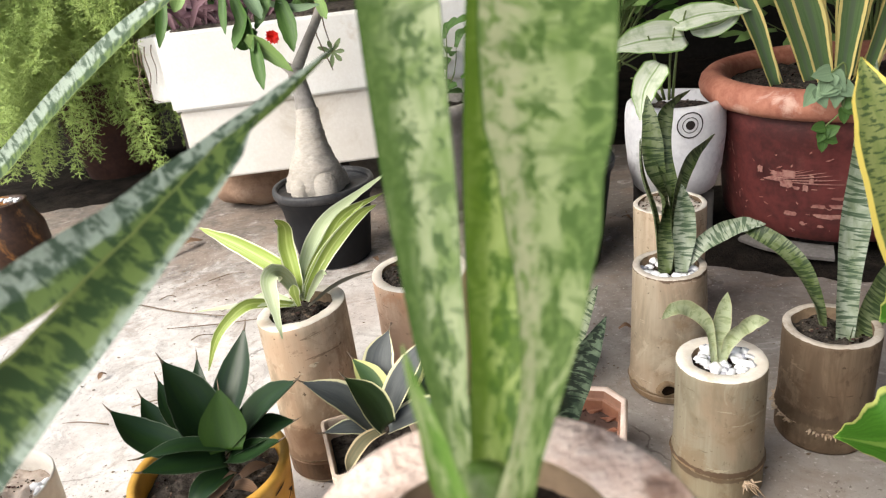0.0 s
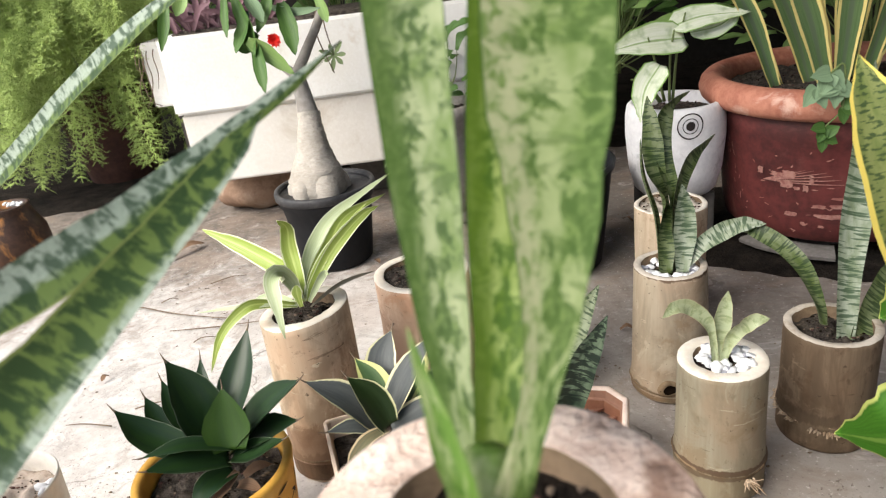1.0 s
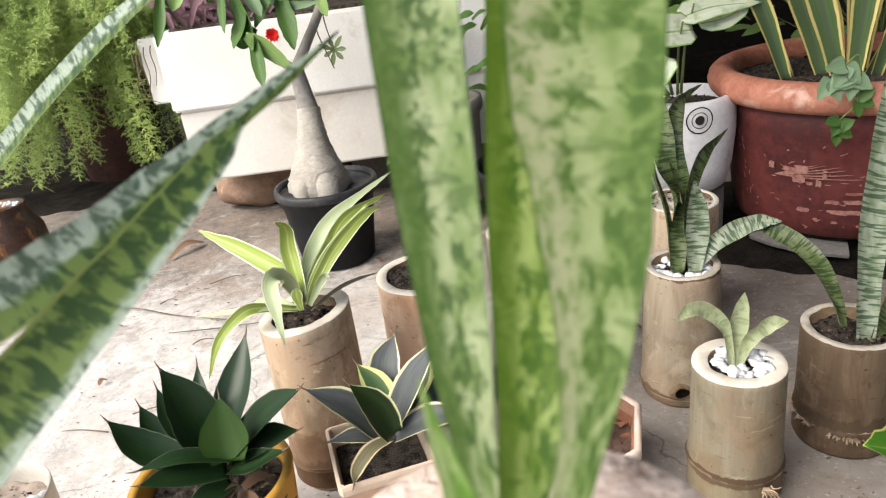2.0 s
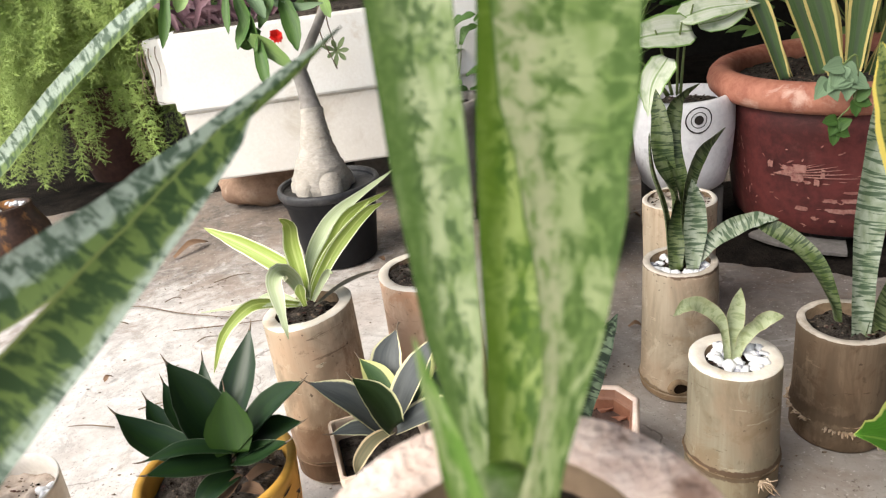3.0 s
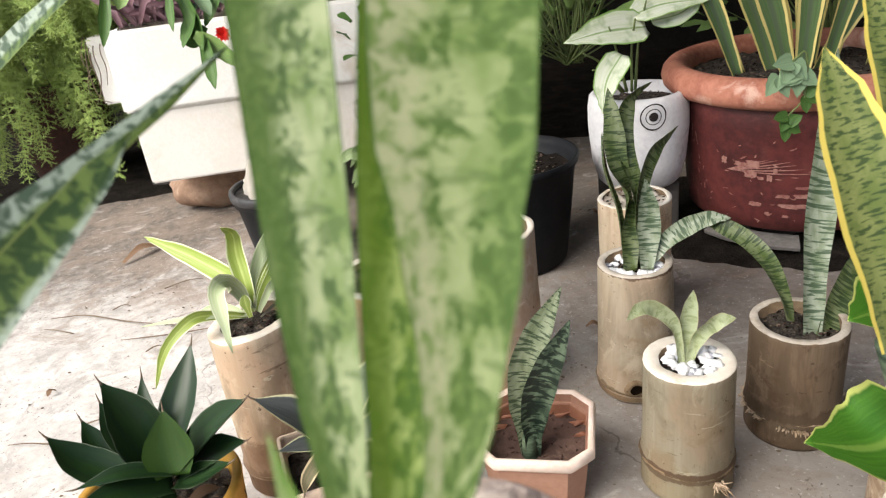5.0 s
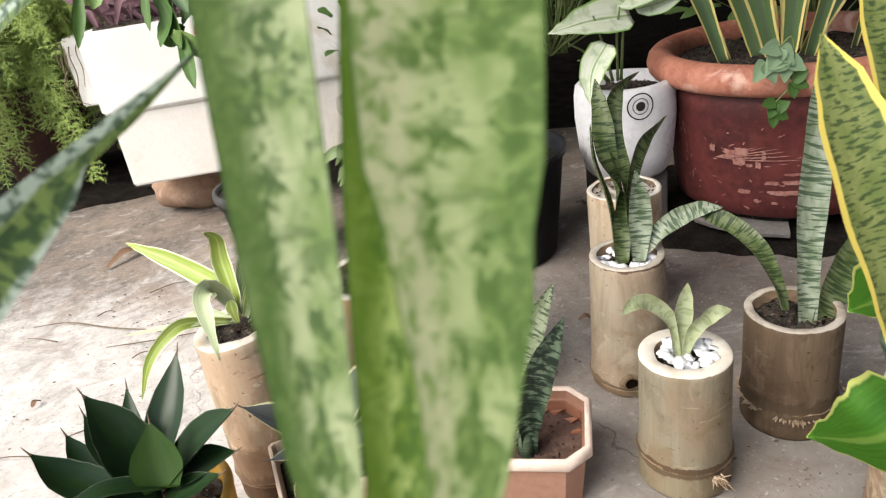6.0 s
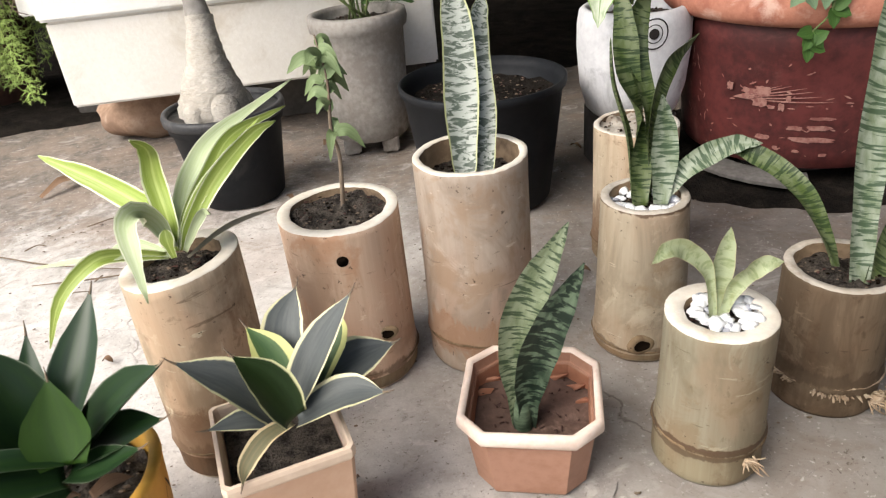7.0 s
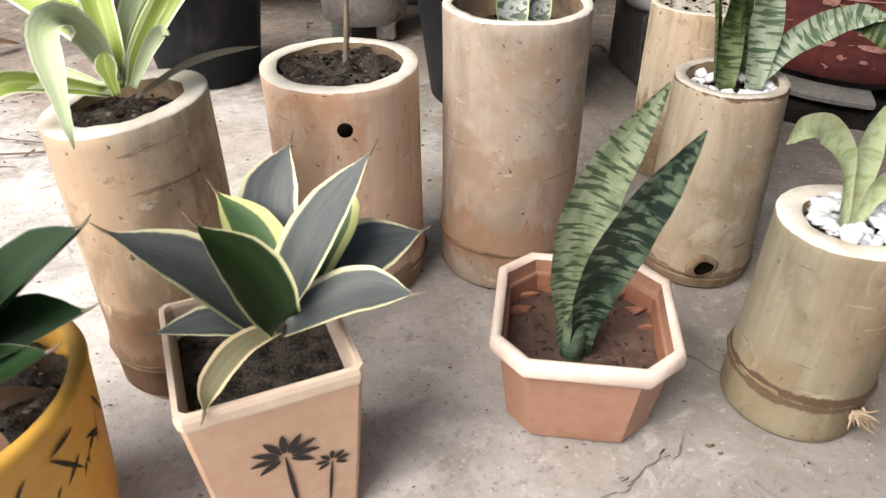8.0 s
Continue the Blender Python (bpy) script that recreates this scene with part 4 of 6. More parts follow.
leaf(tall_sansevieria, M_BANDED, 0.034, ((0.024, 1.052, 0.237), (0.036, 1.09, 0.322), (0.072, 1.125, 0.383), (0.124, 1.146, 0.418)), 'sword', twist=(30, 45, 35, 70))
leaf(tall_sansevieria, M_BANDED, 0.022, ((-0.004, 1.045, 0.229), (0.001, 1.085, 0.303), (-0.013, 1.11, 0.375), (-0.008, 1.135, 0.43)), 'sword', twist=(40, 60, 70))
leaf(tall_sansevieria, M_GREYBAND, 0.03, ((0.027, 1.022, 0.235), (0.052, 1.03, 0.261), (0.093, 1.03, 0.286), (0.124, 1.02, 0.3), (0.155, 1.01, 0.3)), 'strap', twist=(0, -25, -10, 0))

pot = bamboo_pot("tall tan bamboo pot with a stained lower joint", -0.59, 0.959, 0.284, 0.069, 0.069, M_BAMBOO, M_CUT, (0.045,), 0.02, soil=0.016, seed=3, low=M_BAMBOO_RUST, slant=0.12)
spider_plant = thing("spider_plant", "spider plant with cream-edged arching leaves in a bamboo pot", "plant", (-0.59, 0.959, 0.27))
leaf(spider_plant, M_SPIDER, 0.031, ((-0.589, 0.945, 0.302), (-0.598, 0.965, 0.335), (-0.672, 1.03, 0.363), (-0.756, 1.09, 0.386)), 'strap', twist=(0, 0))
leaf(spider_plant, M_SPIDER, 0.027, ((-0.588, 0.95, 0.299), (-0.587, 0.955, 0.334), (-0.594, 0.975, 0.377), (-0.589, 0.965, 0.415), (-0.593, 0.93, 0.44)), 'strap', twist=(0, 0))
leaf(spider_plant, M_SPIDERPALE, 0.025, ((-0.586, 0.955, 0.298), (-0.573, 0.985, 0.346), (-0.554, 1, 0.376), (-0.528, 1.03, 0.401), (-0.435, 1.1, 0.438)), 'strap', twist=(0, -20))
leaf(spider_plant, M_SPIDER, 0.021, ((-0.581, 0.95, 0.3), (-0.562, 0.965, 0.34), (-0.538, 0.985, 0.369), (-0.507, 1.01, 0.405), (-0.444, 1.05, 0.42)), 'strap', twist=(0, 20))
leaf(spider_plant, M_SPIDER, 0.016, ((-0.577, 0.945, 0.302), (-0.564, 0.95, 0.333), (-0.541, 0.96, 0.364), (-0.514, 0.985, 0.388), (-0.472, 1.02, 0.42)), 'strap', twist=(0, -30))
leaf(spider_plant, M_SPIDER, 0.02, ((-0.575, 0.94, 0.302), (-0.558, 0.945, 0.334), (-0.525, 0.96, 0.376), (-0.481, 0.985, 0.411), (-0.453, 1, 0.419)), 'strap', twist=(0, 25))
leaf(spider_plant, M_SPIDERPALE, 0.012, ((-0.573, 0.935, 0.304), (-0.554, 0.935, 0.334), (-0.543, 0.94, 0.346), (-0.536, 0.935, 0.344)), 'strap', twist=(0, 40))
leaf(spider_plant, M_SPIDER, 0.017, ((-0.585, 0.93, 0.3), (-0.588, 0.933, 0.319), (-0.589, 0.94, 0.332)), 'ovate', twist=(0, 0))
leaf(spider_plant, M_SPIDERPALE, 0.027, ((-0.588, 0.945, 0.306), (-0.596, 0.945, 0.34), (-0.606, 0.925, 0.361), (-0.612, 0.9, 0.36), (-0.606, 0.875, 0.338), (-0.599, 0.85, 0.293)), 'strap', twist=(0, 0))
leaf(spider_plant, M_SPIDERPALE, 0.009, ((-0.591, 0.94, 0.298), (-0.612, 0.935, 0.308), (-0.649, 0.92, 0.317), (-0.693, 0.93, 0.313), (-0.743, 0.94, 0.307)), 'strap', twist=(0, 40))
leaf(spider_plant, M_SPIDER, 0.018, ((-0.593, 0.94, 0.299), (-0.634, 0.925, 0.315), (-0.662, 0.91, 0.319), (-0.699, 0.89, 0.291), (-0.723, 0.877, 0.24)), 'strap', twist=(0, 0))
leaf(spider_plant, M_SPIDERPALE, 0.012, ((-0.599, 0.955, 0.296), (-0.635, 0.97, 0.305), (-0.674, 0.975, 0.297)), 'strap', twist=(0, 20))
leaf(spider_plant, M_SPIDER, 0.012, ((-0.595, 0.955, 0.294), (-0.598, 0.965, 0.317), (-0.609, 0.98, 0.335)), 'strap', twist=(0, 0))
leaf(spider_plant, M_GREYLEAF, 0.0065, ((-0.574, 0.94, 0.293), (-0.54, 0.965, 0.307), (-0.51, 0.985, 0.311), (-0.476, 1.01, 0.307)), 'strap', twist=(0, 0))

pot = bamboo_pot("wide pinkish bamboo pot with a drilled hole", -0.406, 1.092, 0.259, 0.0835, 0.0835, M_BAMBOO_PINK, M_CUT, (0.03,), 0.017, soil=0.009, seed=4, low=M_BAMBOO_LOW)
bm = bmesh.new()
# solid black plug; the hole's inner shade is only its colour
tube(bm, ((-0.408, 1.0075, 0.220), (-0.408, 1.016, 0.220)), (0.0078, 0.0078), 18, 2)
part("drilled_hole", bm, M_HOLE, pot, "dark round drilled hole")
knot(pot, (-0.365, 1.0155, 0.092), 0.012, 7)
sapling = thing("sapling", "thin sapling with small soft green leaves in a bamboo pot", "plant", (-0.403, 1.1, 0.236))
bm = tube(bmesh.new(), ((-0.403, 1.1, 0.225), (-0.394, 1.132, 0.313), (-0.4, 1.149, 0.349), (-0.395, 1.177, 0.409), (-0.403, 1.204, 0.467)), (0.0035, 0.003, 0.0028, 0.002, 0.001), 7)
part("stem", bm, M_TWIG, sapling)
rng = random.Random(8)
for k in range(22):
    s = rng.uniform(0.3, 1.0) if k > 2 else 0.22
    p = Vector((-0.394, 1.132, 0.313)).lerp(Vector((-0.403, 1.204, 0.467)), s)
    a = rng.uniform(0, 6.28)
    d = Vector((math.cos(a), math.sin(a) * 0.7, rng.uniform(-0.5, 0.5))).normalized()
    l = rng.uniform(0.026, 0.05)
    leaf(sapling, M_SAGE, l * 0.46, (p, p + d * l * 0.5 + Vector((0, 0, 0.004)), p + d * l + Vector((0, 0, -0.018))), "heart", "", Vector((0.2 * math.sin(k), -0.8, 0.6)), 0.0004)

pot = bamboo_pot("weathered dark bamboo pot with a rough root ring", 0.196, 0.872, 0.188, 0.067, 0.067, M_BAMBOO_DARK, M_CUTDARK, (0.047,), 0.012, soil=0.018, seed=5, node_mat=M_ROOT)
root_tuft(pot, (0.215, 0.792, 0.04), (0.4, -0.9, -0.2), 5, 0.026, 22)
bm = bmesh.new()
rng = random.Random(12)
for k in range(170):
    a = rng.uniform(0, 6.28)
    c = Vector((0.196 + 0.0715 * math.cos(a), 0.863 + 0.0715 * math.sin(a), 0.047 + rng.uniform(-0.002, 0.003)))
    d = Vector((math.cos(a), math.sin(a), rng.uniform(-0.6, 0.6)))
    tube(bm, (c, c + d * rng.uniform(0.003, 0.009)), (0.0017, 0.0008), 4, 1)
tagged(part("root_stubble", bm, M_ROOT, pot, "ring of pale root stubs"), kind="stuff")
dark_pot_sansevieria = thing("sansevieria", "grey-green banded sansevieria, one leaf arching over", "plant", (0.2, 0.855, 0.17))
leaf(dark_pot_sansevieria, M_GREYBAND, 0.048, ((0.203, 0.853, 0.164), (0.237, 0.917, 0.288), (0.282, 0.98, 0.409), (0.324, 1.044, 0.532)), 'sword')
leaf(dark_pot_sansevieria, M_BANDED, 0.045, ((0.219, 0.852, 0.162), (0.265, 0.883, 0.208), (0.324, 0.923, 0.272)), 'sword')
leaf(dark_pot_sansevieria, M_BANDED, 0.031, ((0.172, 0.86, 0.198), (0.185, 0.9, 0.212), (0.185, 0.95, 0.245), (0.168, 0.99, 0.271), (0.137, 1.02, 0.289), (0.124, 1.035, 0.288)), 'sword', twist=(20, 10, 0, 15))

pot = bamboo_pot("tall pale bamboo pot holding a white-banded sansevieria", -0.221, 1.082, 0.315, 0.078, 0.078, M_BAMBOO_TALL, M_CUT, (0.05,), 0.011, soil=0.035, seed=6)
pale_sansevieria = thing("pale_sansevieria", "upright white and dark banded sansevieria", "plant", (-0.22, 1.06, 0.285))
leaf(pale_sansevieria, M_PALEBAND, 0.047, ((-0.234, 1.052, 0.286), (-0.227, 1.091, 0.35), (-0.214, 1.156, 0.455), (-0.215, 1.213, 0.545)), 'sword')
leaf(pale_sansevieria, M_PALEBAND, 0.038, ((-0.207, 1.058, 0.283), (-0.195, 1.104, 0.345), (-0.187, 1.168, 0.436), (-0.164, 1.214, 0.5)), 'sword')

pot = bamboo_pot("brown bamboo pot filled with grey soil", 0.097, 1.285, 0.247, 0.07, 0.07, M_BAMBOO, M_CUT, (0.035,), 0.01, soil=0.006, seed=7, low=M_BAMBOO_LOW, soil_mat=M_CUTDARK)

# ---- pots with rosettes ----
yellow_pot = thing("yellow_pot", "round yellow painted pot with brushed bamboo motif", "plant pot", (-0.70, 0.735, 0))
prof = [(0.078, 0), (0.083, 0.004), (0.092, 0.06), (0.098, 0.12), (0.102, 0.17), (0.1035, 0.178), (0.102, 0.183), (0.094, 0.184), (0.091, 0.18), (0.089, 0.15), (0.085, 0.12)]
part("body", sharp(lathe(prof, 64, (-0.70, 0.735, 0), (0, 0), 0.006, 1), 60), M_YELLOWPOT, yellow_pot)
soil_disc(0.0875, (-0.70, 0.735, 0.155), 3, M_SOIL, yellow_pot, 0.008)


def stroke(bm, a0, z0, a1, z1, w, centre, radius):
    """One brush stroke laid on a round pot, from angle a0, height z0 to a1, z1."""
    n = 6
    top, bot = [], []
    for k in range(n + 1):
        s = k / n
        a, zz = radians(a0 + (a1 - a0) * s), z0 + (z1 - z0) * s
        half = w * math.sin(math.pi * (0.08 + 0.87 * s)) * 0.5
        r = radius(zz) + 0.0012
        dx, dz = (a1 - a0) * radius(zz) * 0.0175, z1 - z0
        ln = math.hypot(dx, dz) or 1
        ox, oz = -dz / ln * half / r, dx / ln * half
        for row, sg in ((top, 1), (bot, -1)):
            aa = a + ox * sg
            row.append(bm.verts.new((centre[0] + r * math.cos(aa), centre[1] + r * math.sin(aa), zz + oz * sg)))
    for k in range(n):
        bm.faces.new((top[k], top[k + 1], bot[k + 1], bot[k]))


def yellow_r(zz):
    return 0.083 + (0.102 - 0.083) * min(1, zz / 0.17)


bm = bmesh.new()
rng = random.Random(4)
stroke(bm, -26, 0.01, -12, 0.13, 0.0022, (-0.70, 0.735), yellow_r)
stroke(bm, -14, 0.03, 4, 0.158, 0.002, (-0.70, 0.735), yellow_r)
for k in range(34):
    a, zz = rng.uniform(-42, 8), rng.uniform(0.05, 0.165)
    stroke(bm, a, zz, a + rng.uniform(5, 15) * rng.choice((-1, 1)), zz + rng.uniform(-0.035, 0.01), 0.0036, (-0.70, 0.735), yellow_r)
for k in range(10):
    a, zz = rng.uniform(-125, -80), rng.uniform(0.03, 0.12)
    stroke(bm, a, zz, a + rng.uniform(4, 12) * rng.choice((-1, 1)), zz + rng.uniform(-0.03, 0.012), 0.007, (-0.70, 0.735), yellow_r)
tagged(part("bamboo_motif", bm, M_PAINT, yellow_pot, "black brushed bamboo leaves"), kind="stuff")

agave = thing("agave", "dark green agave rosette with spiny-tipped leaves", "plant", (-0.69, 0.735, 0.16))
spined_leaf(agave, M_AGAVE, 0.048, ((-0.679, 0.738, 0.218), (-0.654, 0.79, 0.279), (-0.641, 0.837, 0.328)), 'agave')
spined_leaf(agave, M_AGAVE, 0.066, ((-0.687, 0.734, 0.21), (-0.704, 0.749, 0.275), (-0.731, 0.762, 0.336)), 'agave')
spined_leaf(agave, M_AGAVE, 0.049, ((-0.706, 0.731, 0.202), (-0.771, 0.738, 0.237), (-0.808, 0.748, 0.281)), 'agave')
spined_leaf(agave, M_AGAVE, 0.056, ((-0.67, 0.731, 0.205), (-0.607, 0.732, 0.266), (-0.558, 0.722, 0.306)), 'agave')
spined_leaf(agave, M_AGAVE, 0.047, ((-0.663, 0.731, 0.204), (-0.614, 0.726, 0.232), (-0.569, 0.717, 0.251)), 'agave')
spined_leaf(agave, M_AGAVEIN, 0.06, ((-0.658, 0.708, 0.225), (-0.659, 0.722, 0.258), (-0.66, 0.738, 0.3)), 'agave')
spined_leaf(agave, M_AGAVE, 0.024, ((-0.658, 0.712, 0.225), (-0.706, 0.692, 0.251), (-0.754, 0.672, 0.256)), 'agave')
spined_leaf(agave, M_AGAVE, 0.042, ((-0.664, 0.705, 0.209), (-0.707, 0.676, 0.235), (-0.744, 0.652, 0.252)), 'agave')
spined_leaf(agave, M_AGAVE, 0.034, ((-0.66, 0.7, 0.198), (-0.686, 0.676, 0.198), (-0.705, 0.655, 0.188)), 'agave')
leaf(agave, M_DRYLEAF, 0.014, ((-0.655, 0.698, 0.199), (-0.67, 0.675, 0.19), (-0.693, 0.655, 0.179)), 'agave', 'dry brown shrivelled leaf')
spined_leaf(agave, M_AGAVE, 0.041, ((-0.706, 0.75, 0.195), (-0.763, 0.772, 0.228), (-0.788, 0.795, 0.266)), 'agave')
spined_leaf(agave, M_AGAVE, 0.034, ((-0.698, 0.76, 0.194), (-0.712, 0.798, 0.24), (-0.717, 0.839, 0.291)), 'agave')
spined_leaf(agave, M_AGAVE, 0.033, ((-0.701, 0.76, 0.195), (-0.747, 0.786, 0.237), (-0.767, 0.812, 0.279)), 'agave')
spined_leaf(agave, M_AGAVE, 0.035, ((-0.661, 0.712, 0.211), (-0.625, 0.701, 0.223), (-0.585, 0.693, 0.243)), 'agave')
for k, (a, b) in enumerate((((-0.66, 0.70, 0.175), (-0.625, 0.685, 0.172)), ((-0.655, 0.715, 0.175), (-0.62, 0.73, 0.178)), ((-0.70, 0.67, 0.172), (-0.73, 0.655, 0.17)))):
    a, b = Vector(a), Vector(b)
    leaf(agave, M_DRYLEAF, 0.016, (a, (a + b) / 2 + Vector((0, 0, 0.006)), b), "agave", "dry brown shrivelled leaf")

square_pot = thing("square_pot", "square beige clay pot with a painted palm tree", "plant pot", (-0.485, 0.78, 0))


def cut_corner_ring(cx, cy, turn, levels, cut, caps=True):
    """Square pot with cut corners: levels are (half width, height)."""
    bm = bmesh.new()
    c, s = math.cos(turn), math.sin(turn)
    rows = []
    for h, z in levels:
        k = h * (1 - cut)
        ring = [(h, -k), (h, k), (k, h), (-k, h), (-h, k), (-h, -k), (-k, -h), (k, -h)]
        rows.append([bm.verts.new((cx + x * c - y * s, cy + x * s + y * c, z)) for x, y in ring])
    for a, b in zip(rows, rows[1:]):
        for k in range(8):
            bm.faces.new((a[k], a[(k + 1) % 8], b[(k + 1) % 8], b[k]))
    if caps:
        bm.faces.new(rows[0][::-1])
    if caps == 2:
        bm.faces.new(rows[-1])
    return bm


SQ = (-0.489, 0.779, radians(13.5))
bm = cut_corner_ring(*SQ, [(0.050, 0), (0.052, 0.003), (0.0635, 0.153)], 0.06)
part("body", bm, M_SQPOT, square_pot, smooth=False)
bm = cut_corner_ring(*SQ, [(0.0636, 0.150), (0.0648, 0.153), (0.0656, 0.161), (0.0646, 0.1655), (0.0610, 0.166), (0.0598, 0.163), (0.0565, 0.12)], 0.07, False)
part("rim", bm, M_SQRIM, square_pot, "pale scuffed rim", False)
bm = cut_corner_ring(*SQ, [(0.0555, 0.122), (0.0565, 0.136)], 0.07, 2)
part("soil", bm, M_SOIL, square_pot, "dark soil", False)


def flat_stroke(bm, o, u, v, p0, p1, w):
    p0, p1 = Vector(p0), Vector(p1)
    d = p1 - p0
    nrm = Vector((-d.y, d.x)).normalized()
    pts = []
    for s in (0, 0.25, 0.5, 0.75, 1.0):
        half = w * 0.5 * math.sin(math.pi * (0.1 + 0.85 * s))
        q = p0 + d * s + Vector((0, -0.15 * d.length * s * s))
        pts.append((q + nrm * half, q - nrm * half))
    vs = [[bm.verts.new(o + u * a.x + v * a.y) for a in pr] for pr in pts]
    for a, b in zip(vs, vs[1:]):
        bm.faces.new((a[0], b[0], b[1], a[1]))


bm = bmesh.new()
c, s = math.cos(SQ[2]), math.sin(SQ[2])
front = Vector((s, -c, 0))
u, v = Vector((c, s, 0)), (Vector((0, 0, 0.150)) + front * 0.0115).normalized()
o = Vector((SQ[0], SQ[1], 0.003)) + front * 0.0532 + v * 0.092
for k in range(9):
    a = radians(-38 + 32 * k)
    flat_stroke(bm, o, u, v, (0.005 * math.cos(a), 0.005 * math.sin(a)), (0.026 * math.cos(a), 0.024 * math.sin(a) + 0.005), 0.0062)
for k in range(7):
    a = radians(-35 + 41 * k)
    flat_stroke(bm, o, u, v, (0.034 + 0.003 * math.cos(a), -0.022 + 0.003 * math.sin(a)), (0.034 + 0.014 * math.cos(a), -0.020 + 0.013 * math.sin(a)), 0.0042)
flat_stroke(bm, o, u, v, (0, 0), (0.004, -0.07), 0.004)
flat_stroke(bm, o, u, v, (0.034, -0.022), (0.028, -0.072), 0.003)
tagged(part("palm_motif", bm, M_PAINT, square_pot, "black brushed palm trees"), kind="stuff")

variegated_agave = thing("variegated_agave", "small agave with grey-green leaves edged in cream", "plant", (-0.47, 0.765, 0.14))
spined_leaf(variegated_agave, M_VARAGAVE, 0.051, ((-0.479, 0.763, 0.185), (-0.52, 0.771, 0.235), (-0.569, 0.774, 0.27)), 'agave')
spined_leaf(variegated_agave, M_VARDARK, 0.047, ((-0.465, 0.739, 0.206), (-0.482, 0.747, 0.246), (-0.508, 0.753, 0.282)), 'agave')
spined_leaf(variegated_agave, M_VARAGAVE, 0.050, ((-0.474, 0.786, 0.189), (-0.469, 0.83, 0.248), (-0.451, 0.862, 0.281)), 'agave')
spined_leaf(variegated_agave, M_VARAGAVE, 0.044, ((-0.465, 0.768, 0.197), (-0.431, 0.792, 0.249), (-0.392, 0.812, 0.294)), 'agave')
spined_leaf(variegated_agave, M_VARAGAVE, 0.059, ((-0.456, 0.783, 0.183), (-0.402, 0.806, 0.21), (-0.356, 0.82, 0.218)), 'agave')
spined_leaf(variegated_agave, M_VARAGAVE, 0.043, ((-0.462, 0.754, 0.191), (-0.411, 0.753, 0.214), (-0.372, 0.743, 0.217)), 'agave')
spined_leaf(variegated_agave, M_VARHEART, 0.044, ((-0.468, 0.769, 0.2), (-0.481, 0.799, 0.239), (-0.505, 0.823, 0.266)), 'agave')
spined_leaf(variegated_agave, M_DRYEDGED, 0.021, ((-0.468, 0.746, 0.196), (-0.492, 0.728, 0.197), (-0.512, 0.712, 0.182), (-0.518, 0.703, 0.166)), 'agave', "drying curled leaf hanging over the pot's edge")
spined_leaf(variegated_agave, M_VARAGAVE, 0.028, ((-0.478, 0.761, 0.181), (-0.511, 0.754, 0.2), (-0.548, 0.741, 0.208)), 'agave')
spined_leaf(variegated_agave, M_VARHEART, 0.040, ((-0.447, 0.799, 0.193), (-0.421, 0.828, 0.232), (-0.415, 0.849, 0.254)), 'agave')

octagonal_pot = thing("octagonal_pot", "salmon octagonal plastic pot with a scuffed pale rim", "plant pot", (-0.225, 0.83, 0))
OC = (-0.207, 0.838, radians(-17))


def wide(levels, k=0.98, rise=1.07):
    return [(half * k, z * rise) for half, z in levels]


part("body", cut_corner_ring(*OC, wide([(0.063, 0), (0.0655, 0.004), (0.076, 0.085)]), 0.36), M_OCT, octagonal_pot, smooth=False)
part("rim", cut_corner_ring(*OC, wide([(0.0765, 0.083), (0.0825, 0.0845), (0.0843, 0.0875), (0.0848, 0.093), (0.0843, 0.0975), (0.0825, 0.1005), (0.0795, 0.1015), (0.0765, 0.1005), (0.0748, 0.0975)]), 0.36, False), M_OCTRIM, octagonal_pot, "worn pale rim with chipped paint")
part("inner_ledge", cut_corner_ring(*OC, wide([(0.0748, 0.0975), (0.0738, 0.086), (0.0732, 0.0845), (0.0712, 0.0845), (0.0704, 0.082)]), 0.36, False), M_OCT, octagonal_pot, "narrow moulded ledge inside the rim", False)
bm = cut_corner_ring(*OC, wide([(0.0705, 0.0825), (0.0695, 0.07), (0.068, 0.05)]), 0.36, False)
part("lining", bm, M_OCTIN, octagonal_pot, "orange-brown inner wall", False)
bm = bmesh.new()
n = 22
c, s = math.cos(OC[2]), math.sin(OC[2])
vs = {}
for i in range(n + 1):
    for j in range(n + 1):
        x, y = (2 * i / n - 1) * 0.0692, (2 * j / n - 1) * 0.0692
        k = abs(x) + abs(y)
        if k > 0.1130:
            x, y = x * 0.1130 / k, y * 0.1130 / k
        vs[i, j] = bm.verts.new((OC[0] + x * c - y * s, OC[1] + x * s + y * c, 0.070 + 0.004 * noise.noise((x * 40, y * 40, 2)) + 0.002 * noise.noise((x * 150, y * 150, 5))))
for i in range(n):
    for j in range(n):
        bm.faces.new((vs[i, j], vs[i + 1, j], vs[i + 1, j + 1], vs[i, j + 1]))
part("soil", bm, M_BROWNSOIL, octagonal_pot, "damp brown soil")
bm = bmesh.new()
rng = random.Random(17)
for k in range(70):
    x, y = rng.uniform(-0.062, 0.062), rng.uniform(-0.062, 0.062)
    if abs(x) + abs(y) > 0.1:
        continue
    p = Vector((OC[0] + x * c - y * s, OC[1] + x * s + y * c, 0.0715))
    a, l = rng.uniform(0, 6.28), rng.uniform(0.002, 0.009)
    d = Vector((math.cos(a), math.sin(a), rng.uniform(-0.1, 0.3))) * l
    tube(bm, (p, p + d), (0.0012, 0.0006), 4, 1)
tagged(part("litter", bm, M_FERNPOT, octagonal_pot, "dark bits of leaf litter on the soil"), kind="stuff")
